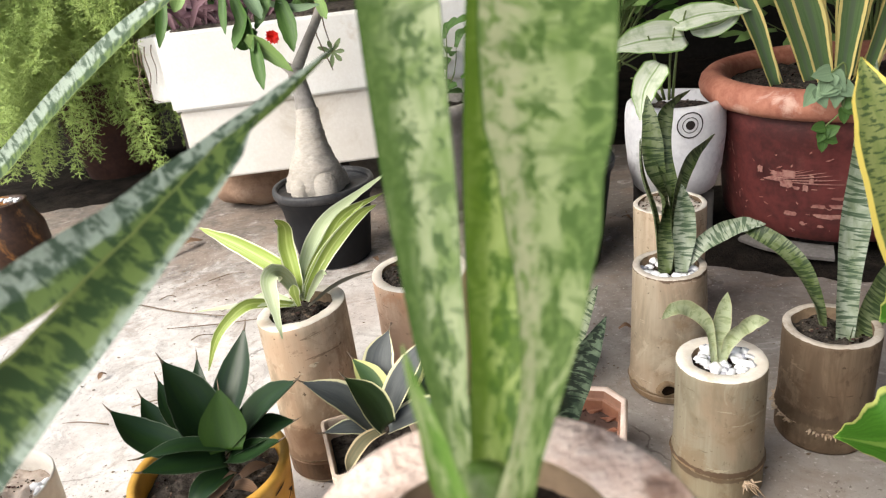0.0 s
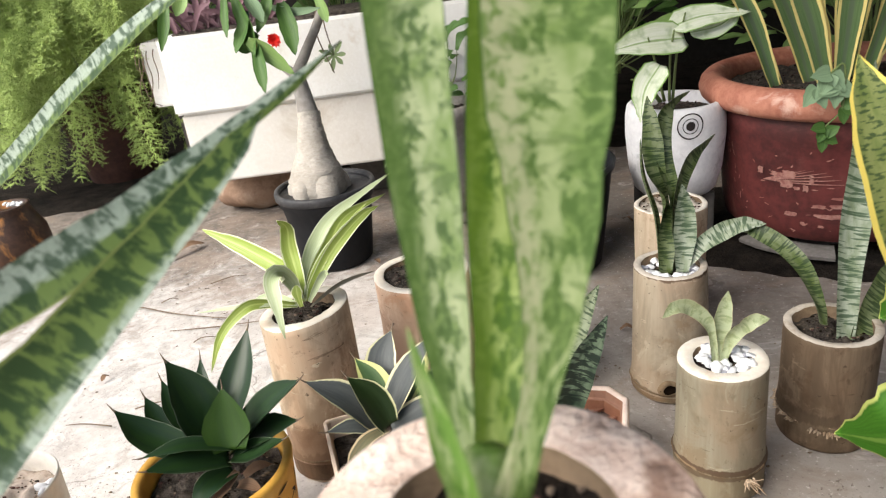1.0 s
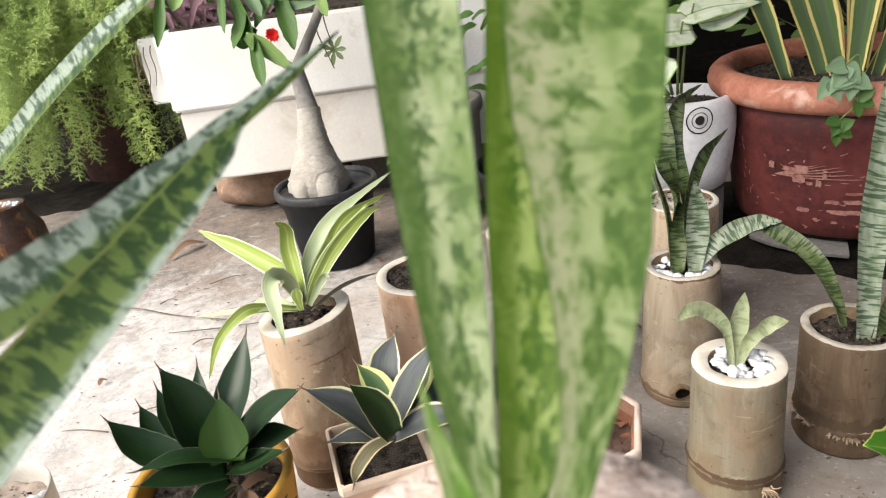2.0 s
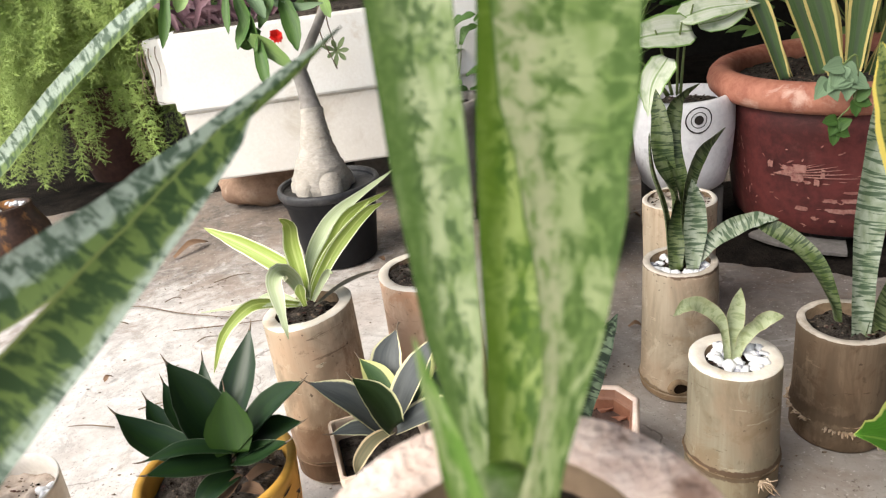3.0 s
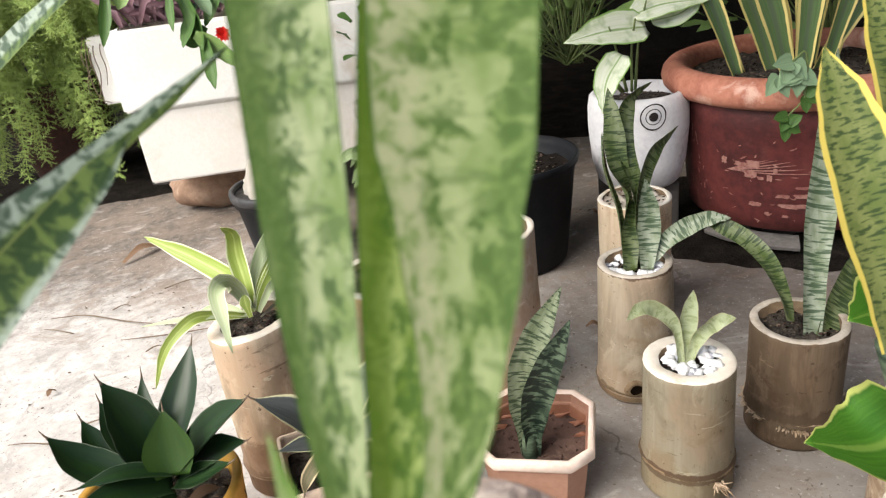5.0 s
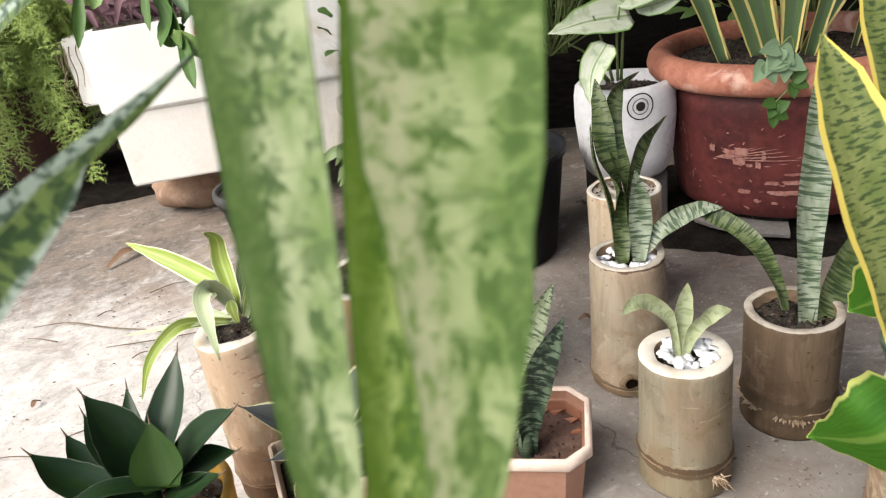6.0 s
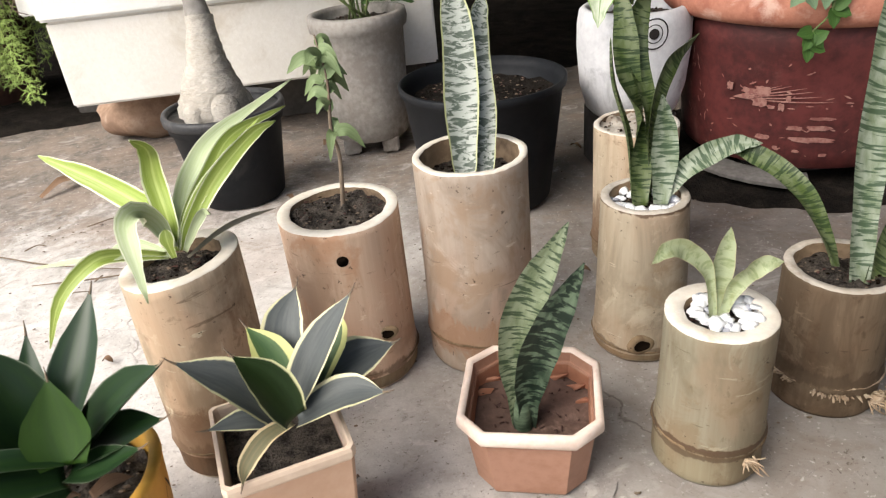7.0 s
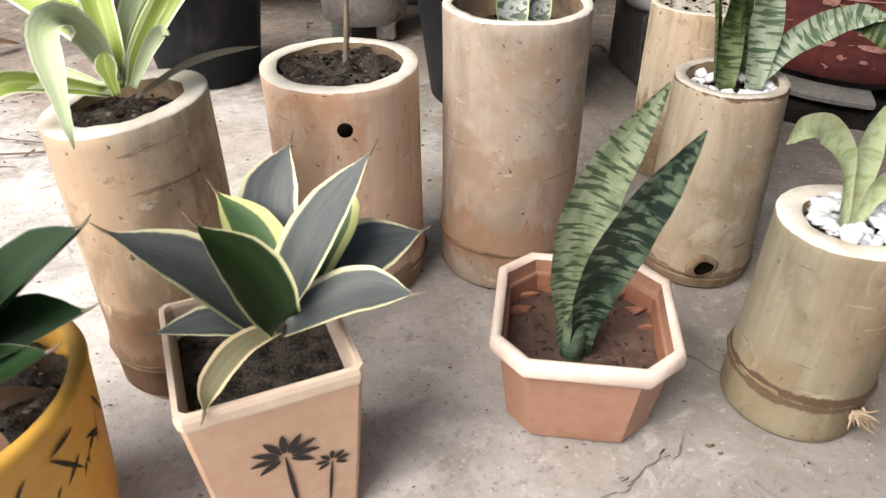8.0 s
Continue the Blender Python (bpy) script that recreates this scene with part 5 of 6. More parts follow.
for q in ((0.055, 0.045), (0.062, 0.02), (-0.05, 0.055), (0.03, 0.062), (-0.062, 0.03)):
    bm = bmesh.new()
    lump(bm, (OC[0] + q[0] * c - q[1] * s, OC[1] + q[0] * s + q[1] * c, 0.0725), (0.013, 0.003, 0.006), q[0] * 90, 1, 0.9)
    part("clay_shard", bm, M_OCTIN, octagonal_pot, "orange clay shard on the soil", False)
octagon_sansevieria = thing("sansevieria", "dark two-leaved banded sansevieria in a plastic pot", "plant", (-0.223, 0.82, 0.06))
leaf(octagon_sansevieria, M_DARKSANS, 0.049, ((-0.223, 0.823, 0.049), (-0.223, 0.844, 0.145), (-0.204, 0.852, 0.225), (-0.154, 0.858, 0.31)), 'stalked')
leaf(octagon_sansevieria, M_DARKSANS2, 0.045, ((-0.219, 0.818, 0.053), (-0.214, 0.81, 0.145), (-0.198, 0.792, 0.223), (-0.164, 0.776, 0.307)), 'stalked')
part("sheath", tube(bmesh.new(), ((-0.222, 0.817, 0.05), (-0.2225, 0.818, 0.075), (-0.2215, 0.820, 0.10), (-0.219, 0.823, 0.125)), (0.0115, 0.0115, 0.0095, 0.004), 14, 10), M_SHEATH, octagon_sansevieria, "rolled leaf base banded dark and pale")

# ---- back row ----
foam_planter = thing("foam_planter", "large white foam box planter in two stacked tiers", "planter", (-0.7, 2.3, 0.16))
part("lower_tier", box(-1.105, -0.12, 2.16, 2.56, 0.165, 0.386, 0.006), M_FOAMOLD, foam_planter, "yellowed lower tier", smooth=False)
bm = box(-1.118, -0.10, 2.145, 2.575, 0.388, 0.615, 0.007)
part("upper_tier", bm, M_WHITEBOX, foam_planter, "thicker white upper tier", False)
part("soil", box(-1.08, -0.14, 2.18, 2.54, 0.60, 0.624, 0.004), M_SOIL, foam_planter)
for xx, yy in ((-0.55, 2.45), (-0.25, 2.3)):
    blk = part("cement_block", box(xx - 0.1, xx + 0.1, yy - 0.07, yy + 0.07, 0, 0.164, 0.006), M_BLOCK, smooth=False)
    tagged(blk, "rough grey cement block under the foam planter", "block", "blocks under the planter")
bm = bmesh.new()
lump(bm, (-0.985, 2.42, 0.078), (0.155, 0.12, 0.09), 5, 4, 0.15)
for v in bm.verts:
    v.co += (v.co - Vector((-0.985, 2.42, 0.078))) * (0.16 * noise.noise(v.co * 11) + 0.05 * noise.noise(v.co * 45))
tagged(part("boulder", bm, M_BOULDER), "rounded brown stone propping up the foam planter", "stone")
bm = box(-1.345, -1.0, 2.62, 2.95, 0.345, 0.575, 0.006)
tagged(part("foam_box", bm, M_WHITEBOX, smooth=False), "plain white foam box with trailing stems", "planter")
tagged(part("cement_block", box(-1.3, -1.05, 2.7, 2.9, 0, 0.343, 0.006), M_BLOCK, smooth=False), "tall grey block under a foam box", "block")

trailing = thing("trailing_plant", "wispy dry stems trailing over a foam box", "plant", (-1.17, 2.63, 0.575))
for p in (((-1.344, 2.61, 0.515), (-1.34, 2.61, 0.467), (-1.338, 2.61, 0.407), (-1.34, 2.61, 0.347)), ((-1.327, 2.61, 0.523), (-1.324, 2.61, 0.455), (-1.343, 2.61, 0.392), (-1.369, 2.61, 0.351)), ((-1.357, 2.61, 0.504), (-1.361, 2.61, 0.44), (-1.349, 2.61, 0.372), (-1.314, 2.61, 0.352)), ((-1.302, 2.61, 0.529), (-1.299, 2.61, 0.471), (-1.312, 2.61, 0.414)), ((-1.346, 2.61, 0.487), (-1.375, 2.61, 0.432), (-1.377, 2.61, 0.372)), ((-1.366, 2.61, 0.528), (-1.366, 2.61, 0.489), (-1.337, 2.61, 0.478))):
    part("stem", tube(bmesh.new(), ((p[0][0] + 0.01, 2.64, 0.577),) + p, (0.0022, 0.002, 0.0018, 0.001), 5), M_TWIG, trailing)
purple = thing("purple_plant", "purple-leaved trailing plant in the foam planter", "plant", (-0.95, 2.25, 0.62))
rng = random.Random(31)
for k in range(46):
    b = Vector((rng.uniform(-1.06, -0.78), rng.uniform(2.17, 2.35), 0.622))
    d = Vector((rng.uniform(-0.09, 0.09), rng.uniform(-0.06, 0.03), rng.uniform(0.015, 0.09)))
    leaf(purple, M_PURPLE, rng.uniform(0.012, 0.022), (b, b + d * 0.6 + Vector((0, 0, 0.02)), b + d * 1.3), "strap", "", None, 0.0008)

black_pot = thing("black_pot", "round black plastic nursery pot", "plant pot", (-0.66, 1.816, 0))
prof = [(0.095, 0), (0.099, 0.004), (0.112, 0.10), (0.122, 0.175), (0.128, 0.18), (0.131, 0.206), (0.1315, 0.212), (0.129, 0.215), (0.124, 0.213), (0.122, 0.19), (0.118, 0.15)]
part("body", sharp(lathe(prof, 64, (-0.66, 1.816, 0)), 40), M_BLACKPOT, black_pot)
part("rim", sharp(lathe([(0.1325, 0.196), (0.1362, 0.199), (0.1372, 0.211), (0.1345, 0.2185), (0.1275, 0.2195), (0.1238, 0.216), (0.1236, 0.204)], 64, (-0.66, 1.816, 0)), 50), M_BLACKLIP, black_pot, "dusty rolled lip")
soil_disc(0.1215, (-0.66, 1.816, 0.192), 9, M_SOIL, black_pot, 0.01)
adenium = thing("adenium", "desert rose with a swollen pale trunk and grey branches", "plant", (-0.66, 1.80, 0.19))
bm = bmesh.new()
tube(bm, ((-0.672, 1.80, 0.165), (-0.672, 1.80, 0.215), (-0.671, 1.805, 0.265), (-0.670, 1.82, 0.325), (-0.670, 1.838, 0.385), (-0.670, 1.845, 0.41)), (0.066, 0.075, 0.066, 0.043, 0.030, 0.029), 40, 60)
bark = [("trunk", bm)]
for a, r in ((0.4, 0.03), (1.6, 0.024), (2.9, 0.034), (4.1, 0.030), (5.2, 0.036)):
    bm = bmesh.new()
    tube(bm, ((-0.672 + 0.02 * math.cos(a), 1.80 + 0.02 * math.sin(a), 0.265), (-0.672 + 0.052 * math.cos(a), 1.80 + 0.052 * math.sin(a), 0.225), (-0.672 + 0.068 * math.cos(a), 1.80 + 0.068 * math.sin(a), 0.172)), (r * 0.8, r, r * 0.75), 14, 10)
    bark.append(("root", bm))
for name, bm in bark:
    for v in bm.verts:
        out = Vector((v.co.x + 0.671, v.co.y - 1.81, 0)).normalized()
        ring = math.sin(v.co.z * 330 + 2.5 * noise.noise(v.co * 14)) * 0.0009 * min(1, max(0, (v.co.z - 0.23) / 0.05))
        v.co += out * (ring + 0.005 * noise.noise(v.co * 22) + 0.0025 * noise.noise(v.co * 90))
    part(name, bm, M_BARK, adenium, "swollen pale ringed trunk" if name == "trunk" else "")
bm = bmesh.new()
tube(bm, ((-0.670, 1.842, 0.40), (-0.675, 1.86, 0.44), (-0.685, 1.88, 0.49), (-0.690, 1.885, 0.51)), (0.029, 0.023, 0.021, 0.018), 14)
tube(bm, ((-0.688, 1.883, 0.50), (-0.650, 1.92, 0.565), (-0.611, 1.945, 0.63), (-0.56, 1.985, 0.74), (-0.53, 2.0, 0.86)), (0.017, 0.013, 0.012, 0.010, 0.008), 12)
tube(bm, ((-0.688, 1.883, 0.50), (-0.72, 1.90, 0.525), (-0.753, 1.912, 0.545), (-0.80, 1.92, 0.61)), (0.015, 0.011, 0.009, 0.006), 12)
part("branch", bm, M_BRANCH, adenium, "grey smooth forked branches")
leaf(adenium, M_GREEN, 0.036, ((-0.762, 1.825, 0.603), (-0.754, 1.789, 0.544), (-0.749, 1.753, 0.487)), 'strap', '', Vector((-0.22, -0.9, 0.3)), 0.0006)
leaf(adenium, M_LIME, 0.043, ((-0.779, 1.817, 0.61), (-0.737, 1.814, 0.577), (-0.677, 1.799, 0.516)), 'strap', '', Vector((-0.44, -0.9, 0.3)), 0.0006)
leaf(adenium, M_GREEN, 0.050, ((-0.774, 1.877, 0.674), (-0.789, 1.84, 0.625), (-0.811, 1.806, 0.584)), 'strap', '', Vector((-0.66, -0.9, 0.3)), 0.0006)
leaf(adenium, M_GREEN, 0.047, ((-0.694, 1.903, 0.683), (-0.678, 1.861, 0.623), (-0.669, 1.817, 0.56)), 'strap', '', Vector((0.00, -0.9, 0.3)), 0.0006)
leaf(adenium, M_BLUEGREEN, 0.022, ((-0.734, 1.901, 0.679), (-0.664, 1.892, 0.657), (-0.594, 1.893, 0.659)), 'strap', '', Vector((0.22, -0.9, 0.3)), 0.0006)
leaf(adenium, M_BLUEGREEN, 0.041, ((-0.777, 1.884, 0.715), (-0.757, 1.858, 0.681), (-0.735, 1.831, 0.644)), 'strap', '', Vector((0.66, -0.9, 0.3)), 0.0006)
leaf(adenium, M_GREEN, 0.027, ((-0.822, 1.878, 0.727), (-0.826, 1.848, 0.67), (-0.828, 1.822, 0.621)), 'strap', '', Vector((-0.44, -0.9, 0.3)), 0.0006)
leaf(adenium, M_LIME, 0.038, ((-0.925, 1.873, 0.74), (-0.934, 1.861, 0.712), (-0.947, 1.849, 0.685)), 'strap', '', Vector((0.22, -0.9, 0.3)), 0.0006)
leaf(adenium, M_GREEN, 0.029, ((-0.964, 1.861, 0.739), (-0.973, 1.821, 0.67), (-0.983, 1.785, 0.612)), 'strap', '', Vector((0.22, -0.9, 0.3)), 0.0006)
leaf(adenium, M_GREEN, 0.044, ((-0.805, 1.893, 0.711), (-0.777, 1.842, 0.63), (-0.765, 1.801, 0.572)), 'strap', '', Vector((-0.44, -0.9, 0.3)), 0.0006)
leaf(adenium, M_GREEN, 0.032, ((-0.76, 1.854, 0.62), (-0.792, 1.836, 0.591), (-0.811, 1.835, 0.601)), 'strap', '', Vector((0.44, -0.9, 0.3)), 0.0006)
leaf(adenium, M_GREEN, 0.036, ((-0.71, 1.897, 0.72), (-0.731, 1.875, 0.669), (-0.76, 1.854, 0.62)), 'strap', '', Vector((-0.22, -0.9, 0.3)), 0.0006)
leaf(adenium, M_LIME, 0.035, ((-0.603, 1.931, 0.698), (-0.588, 1.91, 0.649), (-0.584, 1.898, 0.621)), 'strap', '', Vector((-0.66, -0.9, 0.3)), 0.0006)
for k in range(7):
    a = 2 * math.pi * k / 7
    c = Vector((-0.60, 2.05, 0.52))
    d = Vector((math.cos(a), -0.3, math.sin(a)))
    leaf(adenium, M_SAGE, 0.014, (c, c + d * 0.018, c + d * rng.uniform(0.03, 0.048)), "ovate")
for p in (((-0.58, 1.99, 0.72), (-0.61, 2.03, 0.62), (-0.60, 2.05, 0.52)), ((-0.60, 1.97, 0.70), (-0.63, 1.98, 0.60), (-0.60, 1.98, 0.48))):
    part("twig", tube(bmesh.new(), p, (0.003, 0.002, 0.0015), 5), M_TWIG, adenium)
flower = thing("red_flower", "small bright red blossom among the leaves", "flower", (-0.705, 1.783, 0.607))
for k in range(13):
    a = 2.4 * k
    c = Vector((-0.705, 1.783, 0.607))
    d = Vector((math.cos(a), -0.5 - 0.3 * math.cos(2.2 * k), math.sin(a))).normalized()
    bm = bmesh.new()
    leaf_mesh(bm, 0.018, (c, c + d * 0.009, c + d * 0.02 + Vector((0, -0.004, 0))), "heart", 5, 0.0008, Vector((0, -1, 0.2)))
    part("petal", bm, M_FLOWER, flower)

grey_pot = thing("cement_pot", "stained grey cement pot with a thick rim on block feet", "plant pot", (-0.33, 2.03, 0))
prof = [(0.088, 0.035), (0.096, 0.04), (0.104, 0.12), (0.109, 0.24), (0.112, 0.305), (0.121, 0.312), (0.124, 0.33), (0.121, 0.348), (0.108, 0.35), (0.102, 0.34), (0.098, 0.28)]
part("body", sharp(lathe(prof, 56, (-0.33, 2.03, 0), (0, 0), 0.02, 3), 50), M_GREYPOT, grey_pot)
for k in range(4):
    a = radians(35 + 90 * k)
    fx, fy = -0.33 + 0.072 * math.cos(a), 2.03 + 0.072 * math.sin(a)
    part("foot", box(fx - 0.022, fx + 0.022, fy - 0.022, fy + 0.022, 0, 0.045, 0.005), M_GREYPOT, grey_pot, smooth=False)
soil_disc(0.099, (-0.33, 2.03, 0.322), 12, M_SOIL, grey_pot)
bush("leafy_plant", "low leafy green plant in a cement pot", "plant", (-0.32, 2.04, 0.45), (0.10, 0.09, 0.125), 40, M_GREEN, 0.03, 0.06, 41)

# dark low bowls standing behind the bamboo
dark_bowl = thing("dark_bowl", "wide black plastic tub on the floor", "plant pot", (-0.10, 1.62, 0))
prof = [(0.13, 0), (0.135, 0.005), (0.15, 0.12), (0.165, 0.24), (0.172, 0.245), (0.174, 0.26), (0.168, 0.262), (0.16, 0.24), (0.155, 0.2)]
part("body", sharp(lathe(prof, 56, (-0.10, 1.62, 0)), 40), M_BLACKPOT, dark_bowl)
soil_disc(0.157, (-0.10, 1.62, 0.22), 14, M_EARTH_SHADE, dark_bowl)
caladium = thing("caladium", "caladium with large whitish green-edged leaves", "plant", (0.12, 1.75, 0.3))

owl_pot = thing("cement_owl_pot", "whitish round cement pot with a ringed eye", "plant pot", (0.238, 1.655, 0.14))
prof = [(0.088, 0.14), (0.098, 0.15), (0.112, 0.20), (0.118, 0.28), (0.117, 0.33), (0.113, 0.356), (0.107, 0.362), (0.098, 0.362), (0.094, 0.35), (0.09, 0.31)]
part("body", lathe(prof, 56, (0.238, 1.655, 0), (0, 0), 0.03, 4), M_OWL, owl_pot)
soil_disc(0.093, (0.238, 1.655, 0.335), 15, M_SOIL, owl_pot)
ec = Vector((0.230, 1.5385, 0.325))
for k, (r0, r1) in enumerate(((0.0, 0.0105), (0.0165, 0.0185), (0.0275, 0.0305))):
    bm = bmesh.new()
    n = 40
    rows = [[bm.verts.new((ec.x + r * math.cos(a), ec.y - 0.0035 + 0.5 * ((r * math.cos(a)) ** 2) / 0.118 - 0.03 * abs(r * math.sin(a)), ec.z + r * math.sin(a))) for a in (2 * math.pi * i / n for i in range(n))] for r in ((r0, r1) if r0 else (r1,))]
    if r0:
        for i in range(n):
            bm.faces.new((rows[0][i], rows[0][(i + 1) % n], rows[1][(i + 1) % n], rows[1][i]))
    else:
        bm.faces.new(rows[0])
    part("eye_ring" if r0 else "pupil", bm, M_PAINT, owl_pot, "thin black painted ring" if r0 else "black painted dot")
tagged(part("cement_block", box(0.16, 0.32, 1.60, 1.75, 0, 0.139, 0.006), M_BLOCK, smooth=False), "grey cement block under a pot", "block")
leaf(caladium, M_CALADIUM, 0.090, ((0.254, 1.648, 0.504), (0.155, 1.624, 0.51), (0.05, 1.594, 0.503)), 'heart', '', Vector((-0.25, -0.8, 0.6)))
leaf(caladium, M_CALADIUM, 0.066, ((0.226, 1.66, 0.532), (0.306, 1.666, 0.546), (0.416, 1.664, 0.542)), 'heart', '', Vector((-0.25, -0.8, 0.6)))
leaf(caladium, M_CALADIUM, 0.066, ((0.184, 1.607, 0.458), (0.135, 1.566, 0.413), (0.11, 1.519, 0.354)), 'heart', '', Vector((-0.25, -0.8, 0.6)))
leaf(caladium, M_CALADIUM, 0.060, ((0.277, 1.673, 0.511), (0.351, 1.677, 0.52), (0.416, 1.694, 0.561)), 'heart', '', Vector((-0.25, -0.8, 0.6)))
for q in ((0.10, 1.62, 0.47), (0.16, 1.62, 0.52), (0.22, 1.62, 0.53), (0.12, 1.62, 0.43), (0.26, 1.66, 0.56)):
    q = Vector(q)
    r = Vector((0.22 + 0.2 * (q.x - 0.2), 1.66, 0.36))
    part("stalk", tube(bmesh.new(), (r, r.lerp(q, 0.5) + Vector((0, 0.01, 0.02)), q), (0.004, 0.003, 0.002), 6), M_STEM, caladium)

# shadow round the red pot's foot, laid down as a black sheet
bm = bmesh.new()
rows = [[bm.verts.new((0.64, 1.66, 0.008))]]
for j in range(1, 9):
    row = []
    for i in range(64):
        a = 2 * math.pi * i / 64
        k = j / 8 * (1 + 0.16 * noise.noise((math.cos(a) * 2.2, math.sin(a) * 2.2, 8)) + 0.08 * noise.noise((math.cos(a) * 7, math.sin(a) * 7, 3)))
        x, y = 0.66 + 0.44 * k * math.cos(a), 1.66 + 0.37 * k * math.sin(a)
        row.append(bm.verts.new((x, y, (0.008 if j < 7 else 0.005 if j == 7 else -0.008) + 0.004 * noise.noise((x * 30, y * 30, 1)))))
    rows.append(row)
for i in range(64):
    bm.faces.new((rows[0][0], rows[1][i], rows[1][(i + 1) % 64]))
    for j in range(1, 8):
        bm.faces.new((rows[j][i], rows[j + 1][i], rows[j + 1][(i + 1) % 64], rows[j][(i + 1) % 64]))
tagged(part("shadow_patch", bm, M_EARTH_SHADE), "black ground patch standing in for the shadow under the red pot", "soil", kind="structure")
red_pot = thing("red_pot", "large worn red pot with a thick faded rim", "plant pot", (0.62, 1.62, 0.045))
RC = (0.62, 1.62, 0)
prof = [(0.235, 0.05), (0.245, 0.055), (0.252, 0.09), (0.256, 0.13), (0.262, 0.2), (0.272, 0.28), (0.283, 0.345), (0.27, 0.36), (0.25, 0.33)]
part("body", lathe(prof, 80, RC, (0, 0), 0.006, 2), M_REDPOT, red_pot)
bm = bmesh.new()
for i in range(80):
    a = 2 * math.pi * i / 80
    for j in range(12):
        b = 2 * math.pi * j / 12
        r = 0.286 + 0.032 * math.cos(b)
        bm.verts.new((RC[0] + r * math.cos(a), RC[1] + r * math.sin(a), 0.372 + 0.034 * math.sin(b)))
bm.verts.ensure_lookup_table()
for i in range(80):
    for j in range(12):
        bm.faces.new([bm.verts[k] for k in (i * 12 + j, ((i + 1) % 80) * 12 + j, ((i + 1) % 80) * 12 + (j + 1) % 12, i * 12 + (j + 1) % 12)])
bmesh.ops.recalc_face_normals(bm, faces=bm.faces)
part("rim", bm, M_REDRIM, red_pot, "thick rolled faded red rim")
soil_disc(0.262, (RC[0], RC[1], 0.36), 18, M_SOIL, red_pot, 0.01)


def red_r(zz):
    return 0.2525 + 0.03 * max(0, (zz - 0.09)) / 0.25


def worn_patch(bm, a0, a1, z0, z1, seed):
    """A patch of bare ground colour with a ragged outline on the round wall."""
    n = 18
    ring = []
    for k in range(n):
        q = 2 * math.pi * k / n
        e = 1 + 0.42 * noise.noise((2.1 * math.cos(q), 2.1 * math.sin(q), seed * 3.3)) + 0.16 * noise.noise((6 * math.cos(q), 6 * math.sin(q), seed * 1.7))
        box_k = 1 / max(abs(math.cos(q)), abs(math.sin(q))) ** 0.6
        ring.append((radians((a0 + a1) / 2 + (a1 - a0) / 2 * e * box_k * math.cos(q)), (z0 + z1) / 2 + (z1 - z0) / 2 * e * box_k * math.sin(q)))
    on = lambda a, zz: bm.verts.new((RC[0] + (red_r(zz) + 0.0016) * math.cos(a), RC[1] + (red_r(zz) + 0.0016) * math.sin(a), zz))
    mid = on(radians((a0 + a1) / 2), (z0 + z1) / 2)
    ring = [on(*p) for p in ring]
    for k in range(n):
        bm.faces.new((mid, ring[k], ring[(k + 1) % n]))


bm = bmesh.new()
rng = random.Random(19)
WORN = ((-120, -110, 0.160, 0.167), (-128.5, -122, 0.137, 0.147), (-120, -111, 0.139, 0.149), (-127, -109, 0.113, 0.124), (-141, -135, 0.112, 0.122),
        (-133, -130.5, 0.092, 0.101), (-125, -122, 0.090, 0.096), (-114, -111, 0.083, 0.090), (-137, -134, 0.178, 0.186), (-132.5, -130, 0.176, 0.192),
        (-130, -128, 0.195, 0.208), (-142, -136, 0.202, 0.222), (-148, -141, 0.205, 0.216), (-143, -137, 0.180, 0.197), (-155, -152, 0.205, 0.222))
for k, (a0, a1, z0, z1) in enumerate(WORN):
    worn_patch(bm, a0, a1, z0, z1, k)
for k in range(9):
    a = -150 + 4 * k + rng.uniform(-1, 1)
    stroke(bm, -152, 0.192, a + 6, 0.196 + 0.032 * math.sin(0.35 * k + 0.3), 0.0028, RC, red_r)
for k in range(60):
    a, zz = rng.uniform(-178, -70), rng.choice((rng.uniform(0.07, 0.15), rng.uniform(0.17, 0.27)))
    stroke(bm, a, zz, a + rng.uniform(0.5, 3.5), zz + rng.uniform(-0.008, 0.008), rng.uniform(0.0012, 0.004), RC, red_r)
for k in range(14):
    a, zz = rng.uniform(-182, -165), rng.uniform(0.10, 0.27)
    stroke(bm, a, zz, a + rng.uniform(-1.5, 1.5), zz + rng.uniform(0.008, 0.02), rng.uniform(0.0015, 0.0035), RC, red_r)
tagged(part("flaked_motif", bm, M_SCUFF, red_pot, "flaked pale shell pattern"), kind="stuff")
tagged(part("cement_block", box(0.47, 0.78, 1.48, 1.78, 0.0, 0.046, 0.005), M_BLOCK, smooth=False), "flat grey slab under the red pot", "block")
bm = bmesh.new()
rows = []
for k in range(19):
    a = radians(-162 + 46 * k / 18)
    e = 1 + 0.012 * noise.noise((k * 0.6, 3, 1))
    rows.append([bm.verts.new((RC[0] + r * e * math.cos(a), RC[1] + r * e * math.sin(a), zz)) for r, zz in ((0.222, -0.004), (0.268, 0.019), (0.279, 0.022), (0.281, 0.030), (0.275, 0.034), (0.222, 0.036))])
for a, b in zip(rows, rows[1:]):
    for j in range(6):
        bm.faces.new((a[j], b[j], b[(j + 1) % 6], a[(j + 1) % 6]))
bm.faces.new(rows[0])
bm.faces.new(rows[-1][::-1])
bmesh.ops.recalc_face_normals(bm, faces=bm.faces)
tagged(part("broken_saucer", sharp(bm, 40), M_SAUCER), "broken piece of a grey cement saucer under the red pot", "saucer")
striped = thing("striped_sansevieria", "yellow-striped sansevieria filling a red pot", "plant", (0.6, 1.62, 0.36))
